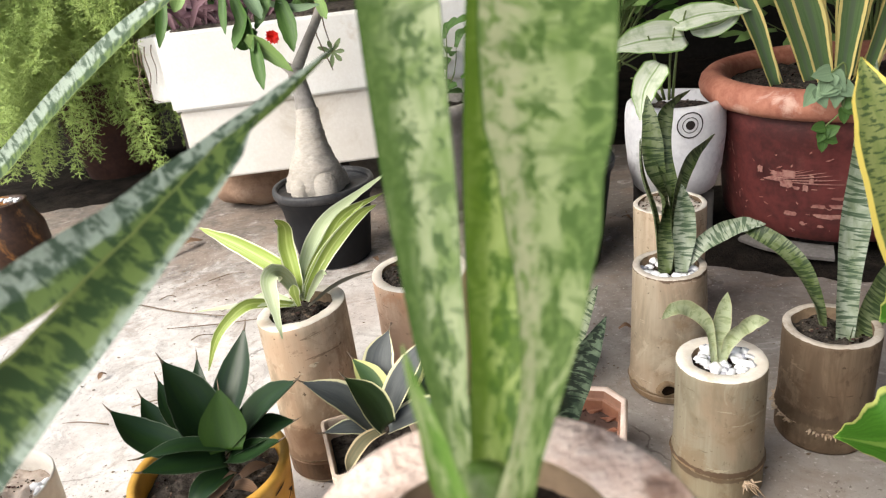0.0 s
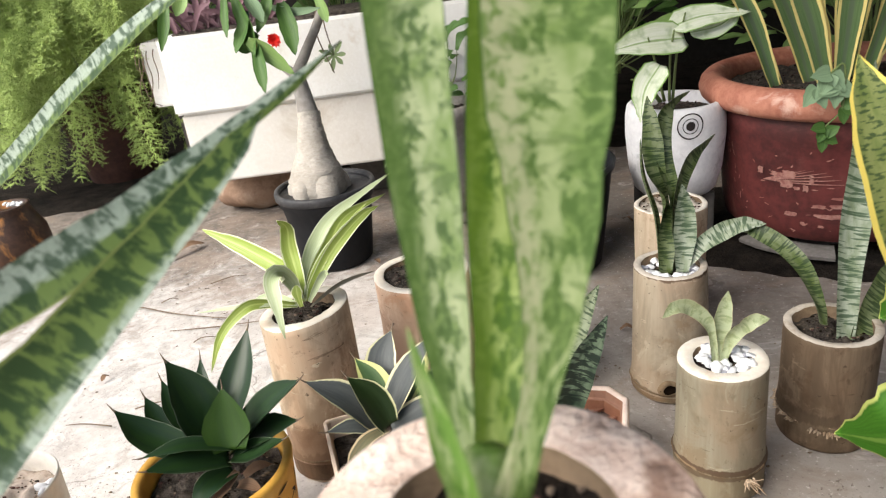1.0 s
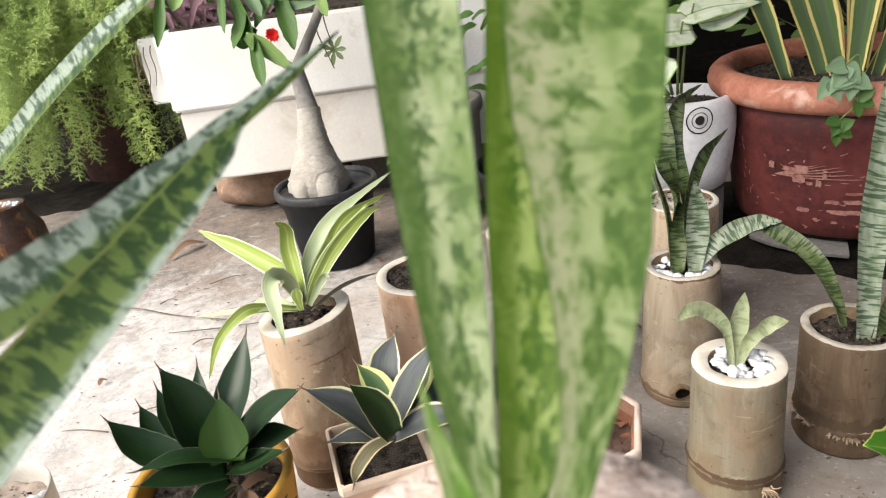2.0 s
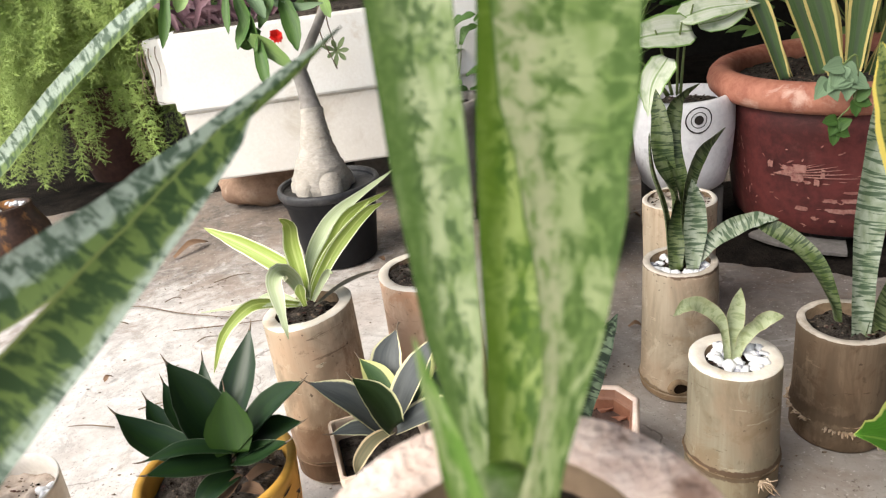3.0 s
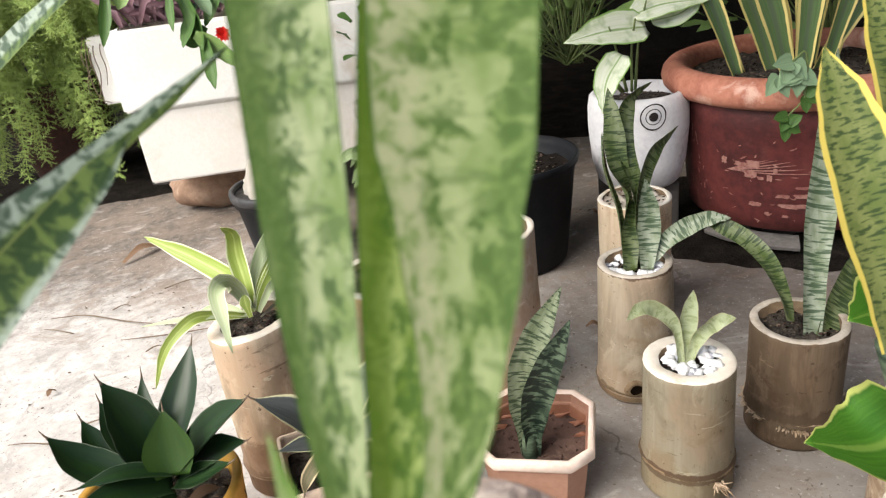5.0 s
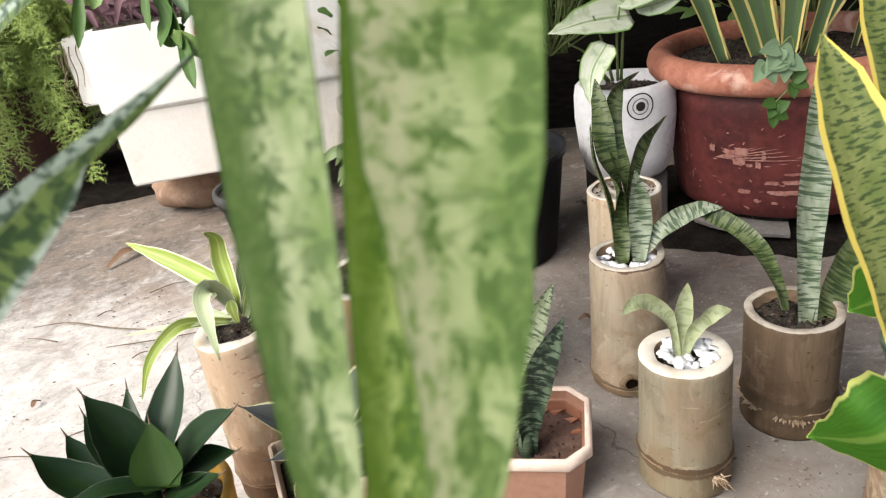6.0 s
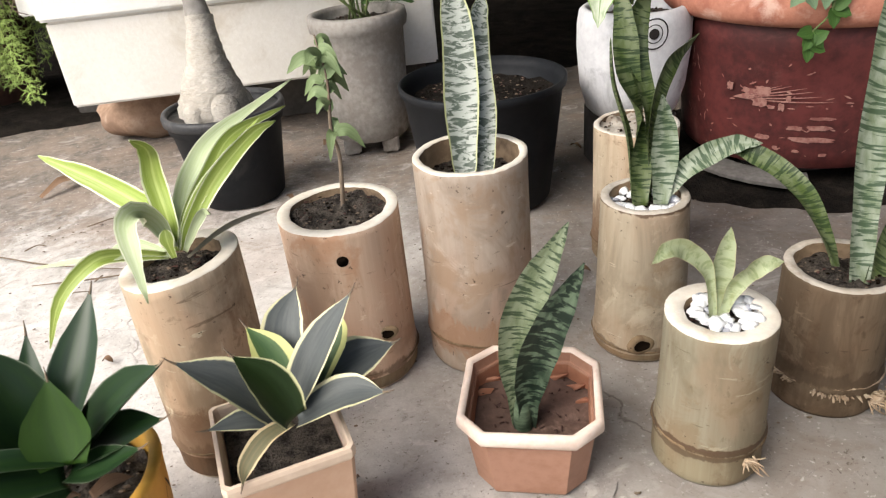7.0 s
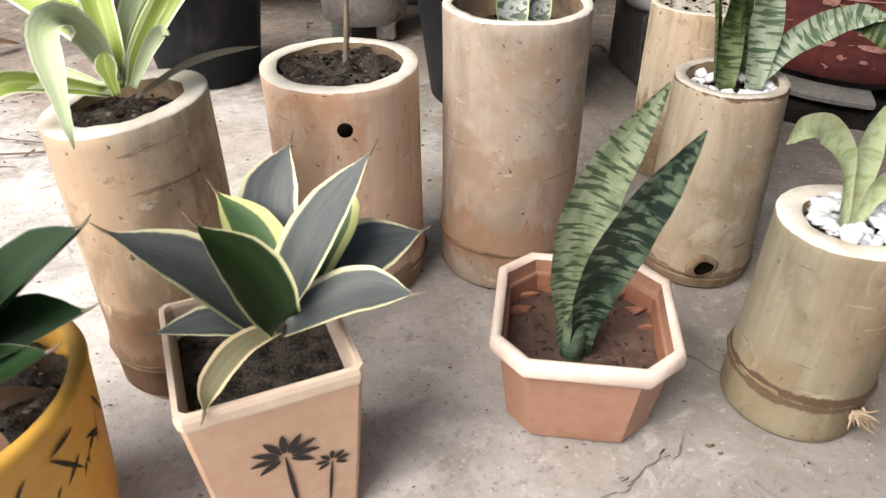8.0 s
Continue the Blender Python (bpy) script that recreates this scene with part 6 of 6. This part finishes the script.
for k in range(16):
    a, d = rng.uniform(0, 6.28), rng.uniform(0.02, 0.17)
    b = Vector((RC[0] + d * math.cos(a), RC[1] + d * math.sin(a) * 0.8, 0.35))
    lean = Vector((math.cos(a) * rng.uniform(0.05, 0.32), math.sin(a) * 0.12, 0))
    h = rng.uniform(0.3, 0.5)
    leaf(striped, M_STRIPED, rng.uniform(0.04, 0.06), (b, b + lean * 0.4 + Vector((0, 0, h * 0.5)), b + lean + Vector((0, 0, h))), "sword", "", Vector((rng.uniform(-0.6, 0.6), -1, 0.2)).normalized())
creeper = thing("creeper", "small blue-green lobed creeper hanging on the red pot", "plant", (0.50, 1.35, 0.40))
CREEPER = ((0.401, 1.335, 0.428), (0.426, 1.335, 0.452), (0.44, 1.335, 0.428), (0.452, 1.335, 0.465), (0.456, 1.335, 0.382), (0.445, 1.335, 0.355), (0.425, 1.335, 0.346), (0.471, 1.335, 0.34), (0.421, 1.335, 0.329), (0.456, 1.335, 0.324))
for k, c in enumerate(CREEPER):
    c = Vector(c)
    if k % 2 and k > 2:
        continue
    big = k < 3
    for j in range(3):
        a = radians(-70 + (j - 1) * 62 + 50 * math.sin(5 * k))
        d = Vector((math.cos(a), -0.25, math.sin(a)))
        leaf(creeper, M_BLUEGREEN if big else M_GREEN, 0.036 if big else 0.024, (c, c + d * 0.02, c + d * (0.046 if big else 0.034)), "heart", "", Vector((0, -1, 0.5)), 0.0006)
part("stem", tube(bmesh.new(), (CREEPER[1], CREEPER[3], CREEPER[4], CREEPER[6]), (0.002, 0.002, 0.002, 0.0015), 6), M_STEM, creeper)

# ---- fern at the left, jar and corner pot ----
fern_pot = thing("fern_pot", "dark brown clay pot under a hanging fern", "plant pot", (-1.70, 3.05, 0))
prof = [(0.14, 0), (0.15, 0.01), (0.19, 0.2), (0.215, 0.36), (0.23, 0.37), (0.23, 0.41), (0.215, 0.41), (0.20, 0.37)]
part("body", sharp(lathe(prof, 56, (-1.70, 3.05, 0)), 40), M_FERNPOT, fern_pot)
soil_disc(0.205, (-1.70, 3.05, 0.38), 22, M_SOIL, fern_pot)
fern = thing("asparagus_fern", "feathery yellow-green asparagus fern with drooping plumes", "plant", (-1.70, 3.05, 0.39))
rng = random.Random(61)


def needle(bm, uv, p, d, w, l):
    sd = d.cross(Vector((0, -0.8, 0.6)))
    sd = sd.normalized() * w if sd.length > 1e-4 else Vector((w, 0, 0))
    fc = bm.faces.new([bm.verts.new(q) for q in (p - sd, p + sd, p + d * l)])
    for lp, q in zip(fc.loops, ((0, p.x * 3), (1, p.y * 3), (0.5, p.z * 3))):
        lp[uv].uv = q


def plume(b, m, e):
    bm = bmesh.new()
    uv = bm.loops.layers.uv.verify()
    line = curve_points((b, m, e), 40)
    tube(bm, (b, m, e), (0.0028, 0.002, 0.001), 4, 8)
    for i in range(8, 41):
        p = line[i]
        t = (line[i] - line[i - 1]).normalized()
        for r in range(7):
            sd = Vector((rng.gauss(0, 1), rng.gauss(0, 1), rng.gauss(0, 0.7))).normalized()
            sd = (sd - t * sd.dot(t) * 0.5 + t * 0.5).normalized()
            q = p + sd * rng.uniform(0.02, 0.125) * (1.15 - i / 55)
            needle(bm, uv, p, (q - p).normalized(), 0.0009, (q - p).length)
            for w in range(9):
                d2 = (sd * 0.6 + Vector((rng.gauss(0, 0.6), rng.gauss(0, 0.6), rng.gauss(0, 0.6)))).normalized()
                needle(bm, uv, p.lerp(q, rng.uniform(0.2, 1)), d2, 0.0010, rng.uniform(0.006, 0.016))
    part("plume", bm, M_FERN, fern, smooth=False)


for k in range(250):
    a = rng.uniform(math.pi * 0.9, math.pi * 2.1)
    b = Vector((-1.70 + 0.12 * math.cos(a), 3.05 + 0.12 * math.sin(a), 0.40))
    rise = rng.uniform(0.12, 0.6)
    reach = rng.uniform(0.2, 0.7)
    hang = rng.uniform(0.0, 0.75) if k % 3 else rng.uniform(-0.25, 0.1)
    e = Vector((-1.74 + reach * math.cos(a) * 1.05, 3.05 + reach * math.sin(a) * 1.1, max(0.13, 0.45 + rise - hang)))
    m = b.lerp(e, 0.55) + Vector((0, 0, rise * 0.75 + 0.05))
    plume(b, m, e)

jar = thing("brown_jar", "brown glazed jar with stained orange patches", "jar", (-1.68, 2.08, 0))
prof = [(0.07, 0), (0.08, 0.01), (0.10, 0.06), (0.098, 0.12), (0.075, 0.17), (0.068, 0.19), (0.072, 0.2), (0.062, 0.2), (0.058, 0.18)]
part("body", lathe(prof, 48, (-1.68, 2.08, 0), (0, 0), 0.02, 6), M_BROWNPOT, jar)
pebble_bed((-1.68, 2.08, 0.195), 0.05, 14, 71, "white pebbles in the jar")

corner_pot = thing("ceramic_pot", "thin-walled whitish ceramic pot with a teal oval motif", "plant pot", (-0.985, 0.735, 0))
prof = [(0.066, 0), (0.068, 0.003), (0.073, 0.10), (0.0765, 0.186), (0.0768, 0.190), (0.0755, 0.1915), (0.0735, 0.190), (0.0725, 0.17), (0.070, 0.12)]
part("body", sharp(lathe(prof, 64, (-0.985, 0.735, 0), (0, 0), 0.006, 9), 50), M_CERAMIC, corner_pot)
soil_disc(0.0715, (-0.985, 0.735, 0.160), 24, M_SAND, corner_pot, 0.006)
bm = bmesh.new()
for a, zz in ((-5, 0.130), (-62, 0.122), (-118, 0.130)):
    stroke(bm, a - 1, zz - 0.018, a + 1, zz + 0.018, 0.018, (-0.985, 0.735), lambda zz: 0.068 + 0.0085 * zz / 0.186)
tagged(part("oval_motif", bm, M_TEAL, corner_pot, "teal painted ovals"), kind="stuff")
pebble_bed((-0.935, 0.760, 0.166), 0.014, 4, 81, "white pebbles in the ceramic pot")
seedling = thing("seedling", "small pale green fleshy seedling in sandy soil", "plant", (-0.955, 0.70, 0.162))
for d, w in (((0.010, -0.005, 0.045), 0.026), ((-0.022, -0.014, 0.030), 0.020), ((0.004, -0.030, 0.016), 0.018), ((-0.028, 0.008, 0.034), 0.020)):
    b = Vector((-0.955, 0.70, 0.160))
    leaf(seedling, M_LIME, w, (b, b + Vector(d) * 0.6, b + Vector(d)), "ovate")

# ---- near plants ----
side_pot = bamboo_pot("bamboo pot with a yellow-edged sansevieria", 0.075, 0.42, 0.27, 0.065, 0.065, M_BAMBOO, M_CUT, (0.05,), 0.012, soil=0.02, seed=10)
yellow_edged_sansevieria = thing("yellow_edged_sansevieria", "broad yellow-margined banded sansevieria leaves", "plant", (0.06, 0.43, 0.25))
leaf(yellow_edged_sansevieria, M_YELLOWEDGE, 0.064, ((0.007, 0.449, 0.438), (0.006, 0.479, 0.504), (-0.002, 0.51, 0.572), (-0.013, 0.546, 0.65)), 'sword')
leaf(yellow_edged_sansevieria, M_YELLOWEDGE, 0.057, ((0.067, 0.497, 0.429), (0.085, 0.58, 0.577), (0.086, 0.648, 0.691)), 'sword')
pothos_pot = bamboo_pot("bamboo pot with a trailing pothos", 0.20, 0.60, 0.24, 0.06, 0.06, M_BAMBOO, M_CUT, (0.05,), 0.012, soil=0.02, seed=13)
pothos = thing("pothos", "pothos with broad glossy yellow-green leaves", "plant", (0.2, 0.6, 0.225))
for pts, r in ((((0.066, 0.425, 0.24), (0.035, 0.438, 0.34), (0.007, 0.450, 0.445)), (0.010, 0.012, 0.016)), (((0.080, 0.430, 0.24), (0.072, 0.462, 0.34), (0.067, 0.498, 0.435)), (0.010, 0.012, 0.015))):
    part("leaf_base", tube(bmesh.new(), pts, r, 12, 8), M_SHEATH, yellow_edged_sansevieria, "rolled leaf base banded dark and pale")
leaf(pothos, M_POTHOS, 0.112, ((0.122, 0.549, 0.272), (0.067, 0.532, 0.262), (-0.006, 0.527, 0.288)), 'heart')
leaf(pothos, M_POTHOS, 0.098, ((0.16, 0.600, 0.372), (0.11, 0.590, 0.378), (0.058, 0.578, 0.380)), 'heart')
part("stem", tube(bmesh.new(), ((0.20, 0.60, 0.22), (0.18, 0.585, 0.28), (0.114, 0.549, 0.282)), (0.003, 0.003, 0.002), 6), M_STEM, pothos)
part("stem", tube(bmesh.new(), ((0.20, 0.60, 0.22), (0.21, 0.61, 0.32), (0.16, 0.606, 0.363)), (0.003, 0.003, 0.002), 6), M_STEM, pothos)

spear_pot = bamboo_pot("tall bamboo pot holding a spear-leaved sansevieria", -0.70, 0.14, 0.50, 0.065, 0.065, M_BAMBOO, M_CUT, (0.06, 0.34), 0.012, soil=0.02, seed=14)
spear_sansevieria = thing("spear_sansevieria", "sansevieria with long channelled mottled spear leaves", "plant", (-0.69, 0.15, 0.485))
leaf(spear_sansevieria, M_SPEAR, 0.0225, ((-0.585, 0.204, 0.646), (-0.558, 0.22, 0.656), (-0.532, 0.237, 0.665), (-0.512, 0.247, 0.6735), (-0.491, 0.258, 0.6828), (-0.469, 0.27, 0.696), (-0.445, 0.282, 0.709), (-0.421, 0.294, 0.722), (-0.396, 0.307, 0.737)), 'spear_upper', 'pale banded spear leaf', Vector((0.1, -1, 0.12)))
leaf(spear_sansevieria, M_SPEARLOW, 0.0365, ((-0.557, 0.196, 0.610), (-0.537, 0.213, 0.627), (-0.516, 0.227, 0.6425), (-0.494, 0.241, 0.661), (-0.471, 0.256, 0.680), (-0.447, 0.272, 0.701), (-0.431, 0.283, 0.716)), 'spear_lower', 'olive spear leaf with a pale margin', Vector((0.1, -1, 0.12)))
for pts, r in ((((-0.690, 0.15, 0.478), (-0.640, 0.172, 0.59), (-0.583, 0.205, 0.649)), (0.006, 0.006, 0.0055)), (((-0.685, 0.14, 0.478), (-0.610, 0.16, 0.56), (-0.555, 0.198, 0.608)), (0.008, 0.011, 0.013))):
    part("leaf_base", tube(bmesh.new(), pts, r, 10, 8), M_SHEATH, spear_sansevieria, "rolled leaf base banded dark and pale")

bamboo_pot("tall bamboo pot holding one long arching sansevieria leaf", -1.05, 0.62, 0.40, 0.065, 0.065, M_BAMBOO, M_CUT, (0.05, 0.27), 0.012, soil=0.02, seed=16)
long_sansevieria = thing("sansevieria", "sansevieria with one long grey-banded arching leaf", "plant", (-1.05, 0.62, 0.385))
part("leaf_base", tube(bmesh.new(), ((-1.05, 0.62, 0.375), (-1.01, 0.627, 0.43), (-0.96, 0.634, 0.485)), (0.010, 0.009, 0.008), 10, 8), M_SHEATH, long_sansevieria, "rolled leaf base banded dark and pale")
leaf(long_sansevieria, M_LONGLEAF, 0.020, ((-1.05, 0.62, 0.38), (-0.955, 0.635, 0.49), (-0.85, 0.633, 0.565), (-0.745, 0.62, 0.633), (-0.664, 0.588, 0.687), (-0.592, 0.556, 0.729), (-0.535, 0.53, 0.758), (-0.49, 0.51, 0.775)), 'sword', '', Vector((0.15, -0.85, 0.6)))
# the column below the rim is added, to carry a hand-held pot
tall_planter = bamboo_pot("thick-walled bamboo planter with a worn rim on an added tall column", -0.356, 0.156, 0.597, 0.068, 0.068, M_FGRIM, M_FGRIM, (0.08, 0.42), 0.027, soil=0.014, seed=15, soil_mat=M_EARTH_SHADE)
snake_plant = thing("snake_plant", "broad mottled grey-green sansevieria in a thick bamboo planter", "plant", (-0.361, 0.140, 0.578))
leaf(snake_plant, M_FG, 0.0305, ((-0.364, 0.153, 0.612), (-0.366, 0.185, 0.662), (-0.3665, 0.218, 0.713), (-0.366, 0.251, 0.765), (-0.364, 0.285, 0.818), (-0.361, 0.318, 0.868)), 'fan_left', 'pale mottled leaf with a dark blotched side')
leaf(snake_plant, M_FGDEEP, 0.026, ((-0.359, 0.153, 0.615), (-0.349, 0.175, 0.649), (-0.343, 0.197, 0.684), (-0.337, 0.219, 0.718), (-0.331, 0.241, 0.752), (-0.326, 0.263, 0.787), (-0.32, 0.285, 0.82)), 'fan_mid', 'bright green inner leaf with pale blocks')
leaf(snake_plant, M_FGPALE, 0.044, ((-0.353, 0.137, 0.625), (-0.338, 0.157, 0.655), (-0.330, 0.176, 0.685), (-0.326, 0.196, 0.715), (-0.321, 0.216, 0.745), (-0.315, 0.236, 0.775), (-0.309, 0.256, 0.805), (-0.303, 0.276, 0.835)), 'fan_right', 'broad pale leaf, narrow at its foot')
leaf(snake_plant, M_FGSHOOT, 0.0085, ((-0.362, 0.122, 0.600), (-0.366, 0.133, 0.631), (-0.369, 0.139, 0.642), (-0.371, 0.145, 0.652), (-0.374, 0.151, 0.663), (-0.376, 0.156, 0.674)), 'shoot', 'short green side shoot')
leaf(snake_plant, M_FGYELLOW, 0.0085, ((-0.363, 0.128, 0.612), (-0.371, 0.122, 0.632), (-0.382, 0.115, 0.638)), 'sword', 'small yellowing leaf')
part("sheath", tube(bmesh.new(), ((-0.360, 0.134, 0.545), (-0.3595, 0.139, 0.592), (-0.359, 0.143, 0.614), (-0.358, 0.149, 0.634)), (0.0125, 0.0115, 0.0105, 0.006), 20, 14), M_FGSHEATH, snake_plant, "green rolled foot of the leaves")

# ---- litter on the floor ----
dead = part("dead_leaf", leaf_mesh(bmesh.new(), 0.03, ((-1.18, 1.96, 0.004), (-1.14, 2.01, 0.024), (-1.10, 2.05, 0.008)), "ovate", 8, 0.001, Vector((0.2, -0.2, 1))), M_DRYLEAF)
tagged(dead, "curled brown dead leaf on the floor", "leaf")
for pts in (((-1.266, 1.659, 0.004), (-1.175, 1.644, 0.007), (-1.073, 1.591, 0.004), (-0.987, 1.546, 0.006), (-0.86, 1.5, 0.004)), ((-1.038, 1.488, 0.004), (-0.918, 1.475, 0.006), (-0.80, 1.48, 0.004))):
    tagged(part("dry_stem", tube(bmesh.new(), pts, (0.001, 0.0018, 0.0016, 0.001), 6), M_TWIG), "long dry plant stem lying on the floor", "twig", "dry stems on the floor")
rng = random.Random(91)
for k in range(14):
    x, y = rng.uniform(-1.25, 0.35), rng.uniform(1.15, 2.1)
    a, l = rng.uniform(0, 6.28), rng.uniform(0.02, 0.035)
    p, d = Vector((x, y, 0.004)), Vector((math.cos(a), math.sin(a), 0)) * l
    dead = part("dead_leaf", leaf_mesh(bmesh.new(), l * 0.5, (p, p + d * 0.5 + Vector((0, 0, 0.008)), p + d), "ovate", 6, 0.0008, Vector((0.2, -0.2, 1))), M_DRYLEAF)
    tagged(dead, "small dry brown leaf on the floor", "leaf", "dry leaves on the floor")
for k in range(9):
    x, y = rng.uniform(-1.3, -0.6), rng.uniform(1.05, 1.75)
    a, l = rng.uniform(0, 3.14), rng.uniform(0.03, 0.16)
    d = Vector((math.cos(a), math.sin(a) * 0.4, 0)) * l
    p = Vector((x, y, 0.003))
    tw = part("twig", tube(bmesh.new(), (p, p + d * 0.5 + Vector((rng.uniform(-0.01, 0.01), rng.uniform(-0.01, 0.01), 0.004)), p + d), (0.0016, 0.0014, 0.0008), 5, 5), M_TWIG)
    tagged(tw, "thin dry twig lying on the floor", "twig", "twigs on the floor")
bm = bmesh.new()
spots = [(rng.uniform(-1.5, 0.5), rng.uniform(0.9, 2.0)) for _ in range(22)]
for k in range(620):
    x, y = rng.uniform(-1.6, 0.7), rng.uniform(0.7, 2.1)
    if k % 2:
        s = spots[k % 22]
        x, y = s[0] + rng.gauss(0, 0.045), s[1] + rng.gauss(0, 0.03)
    r = rng.uniform(0.0006, 0.0024)
    lump(bm, (x, y, r * 0.1), (r * 1.5, r, r * 0.5), k, 1, 0.8)
tagged(part("crumbs", bm, M_TWIG), "scattered soil crumbs and grit on the floor", "debris", kind="stuff")

# ---- greenery behind ----
bush("shrub", "loose green shrub against the wall", "shrub", (-0.65, 3.0, 0.85), (0.5, 0.25, 0.45), 260, M_GREEN, 0.05, 0.12, 101)
bush("shrub", "dense green shrub against the wall", "shrub", (0.25, 2.9, 0.75), (0.45, 0.25, 0.5), 260, M_GREEN, 0.055, 0.13, 102)
bush("shrub", "loose green shrub beside the red pot", "shrub", (1.15, 2.35, 0.7), (0.45, 0.25, 0.5), 260, M_LIME, 0.05, 0.12, 103)
bush("shrub", "pale green leafy shrub behind the caladium", "shrub", (0.25, 2.3, 0.72), (0.3, 0.15, 0.4), 200, M_LIME, 0.05, 0.11, 105)
bush("shrub", "tall green shrub behind the fern", "shrub", (-2.1, 3.5, 0.9), (0.6, 0.2, 0.6), 260, M_LIME, 0.04, 0.11, 104)

# peeled patches of the cement skin on the floor
for n_, (x, y, s, turn) in enumerate(((-0.178, 0.742, 0.017, 0.5), (-0.140, 0.755, 0.012, 0.9), (-0.205, 0.722, 0.009, 0.2), (-0.30, 0.70, 0.007, 1.4), (-0.085, 0.70, 0.008, 2.0))):
    bm = bmesh.new()
    ring = []
    for i in range(48):
        a = 2 * math.pi * i / 48
        k = 1 + 0.75 * noise.noise((math.cos(a) * 1.6 + n_ * 7, math.sin(a) * 1.6, 4)) + 0.35 * noise.noise((math.cos(a) * 6 + n_, math.sin(a) * 6, 9))
        px, py = s * k * math.cos(a) * 1.5, s * k * math.sin(a) * 0.55
        ring.append(bm.verts.new((x + px * math.cos(turn) - py * math.sin(turn), y + px * math.sin(turn) + py * math.cos(turn), -0.002)))
    bm.faces.new(ring)
    up = bmesh.ops.extrude_face_region(bm, geom=bm.faces[:])
    for v in up["geom"]:
        if isinstance(v, bmesh.types.BMVert):
            v.co.z += 0.0022
    bmesh.ops.recalc_face_normals(bm, faces=bm.faces)
    tagged(part("cement_flake", bm, M_FLAKE, smooth=False), "thin grey flake of loose cement on the floor", "flake", "cement flakes on the floor")
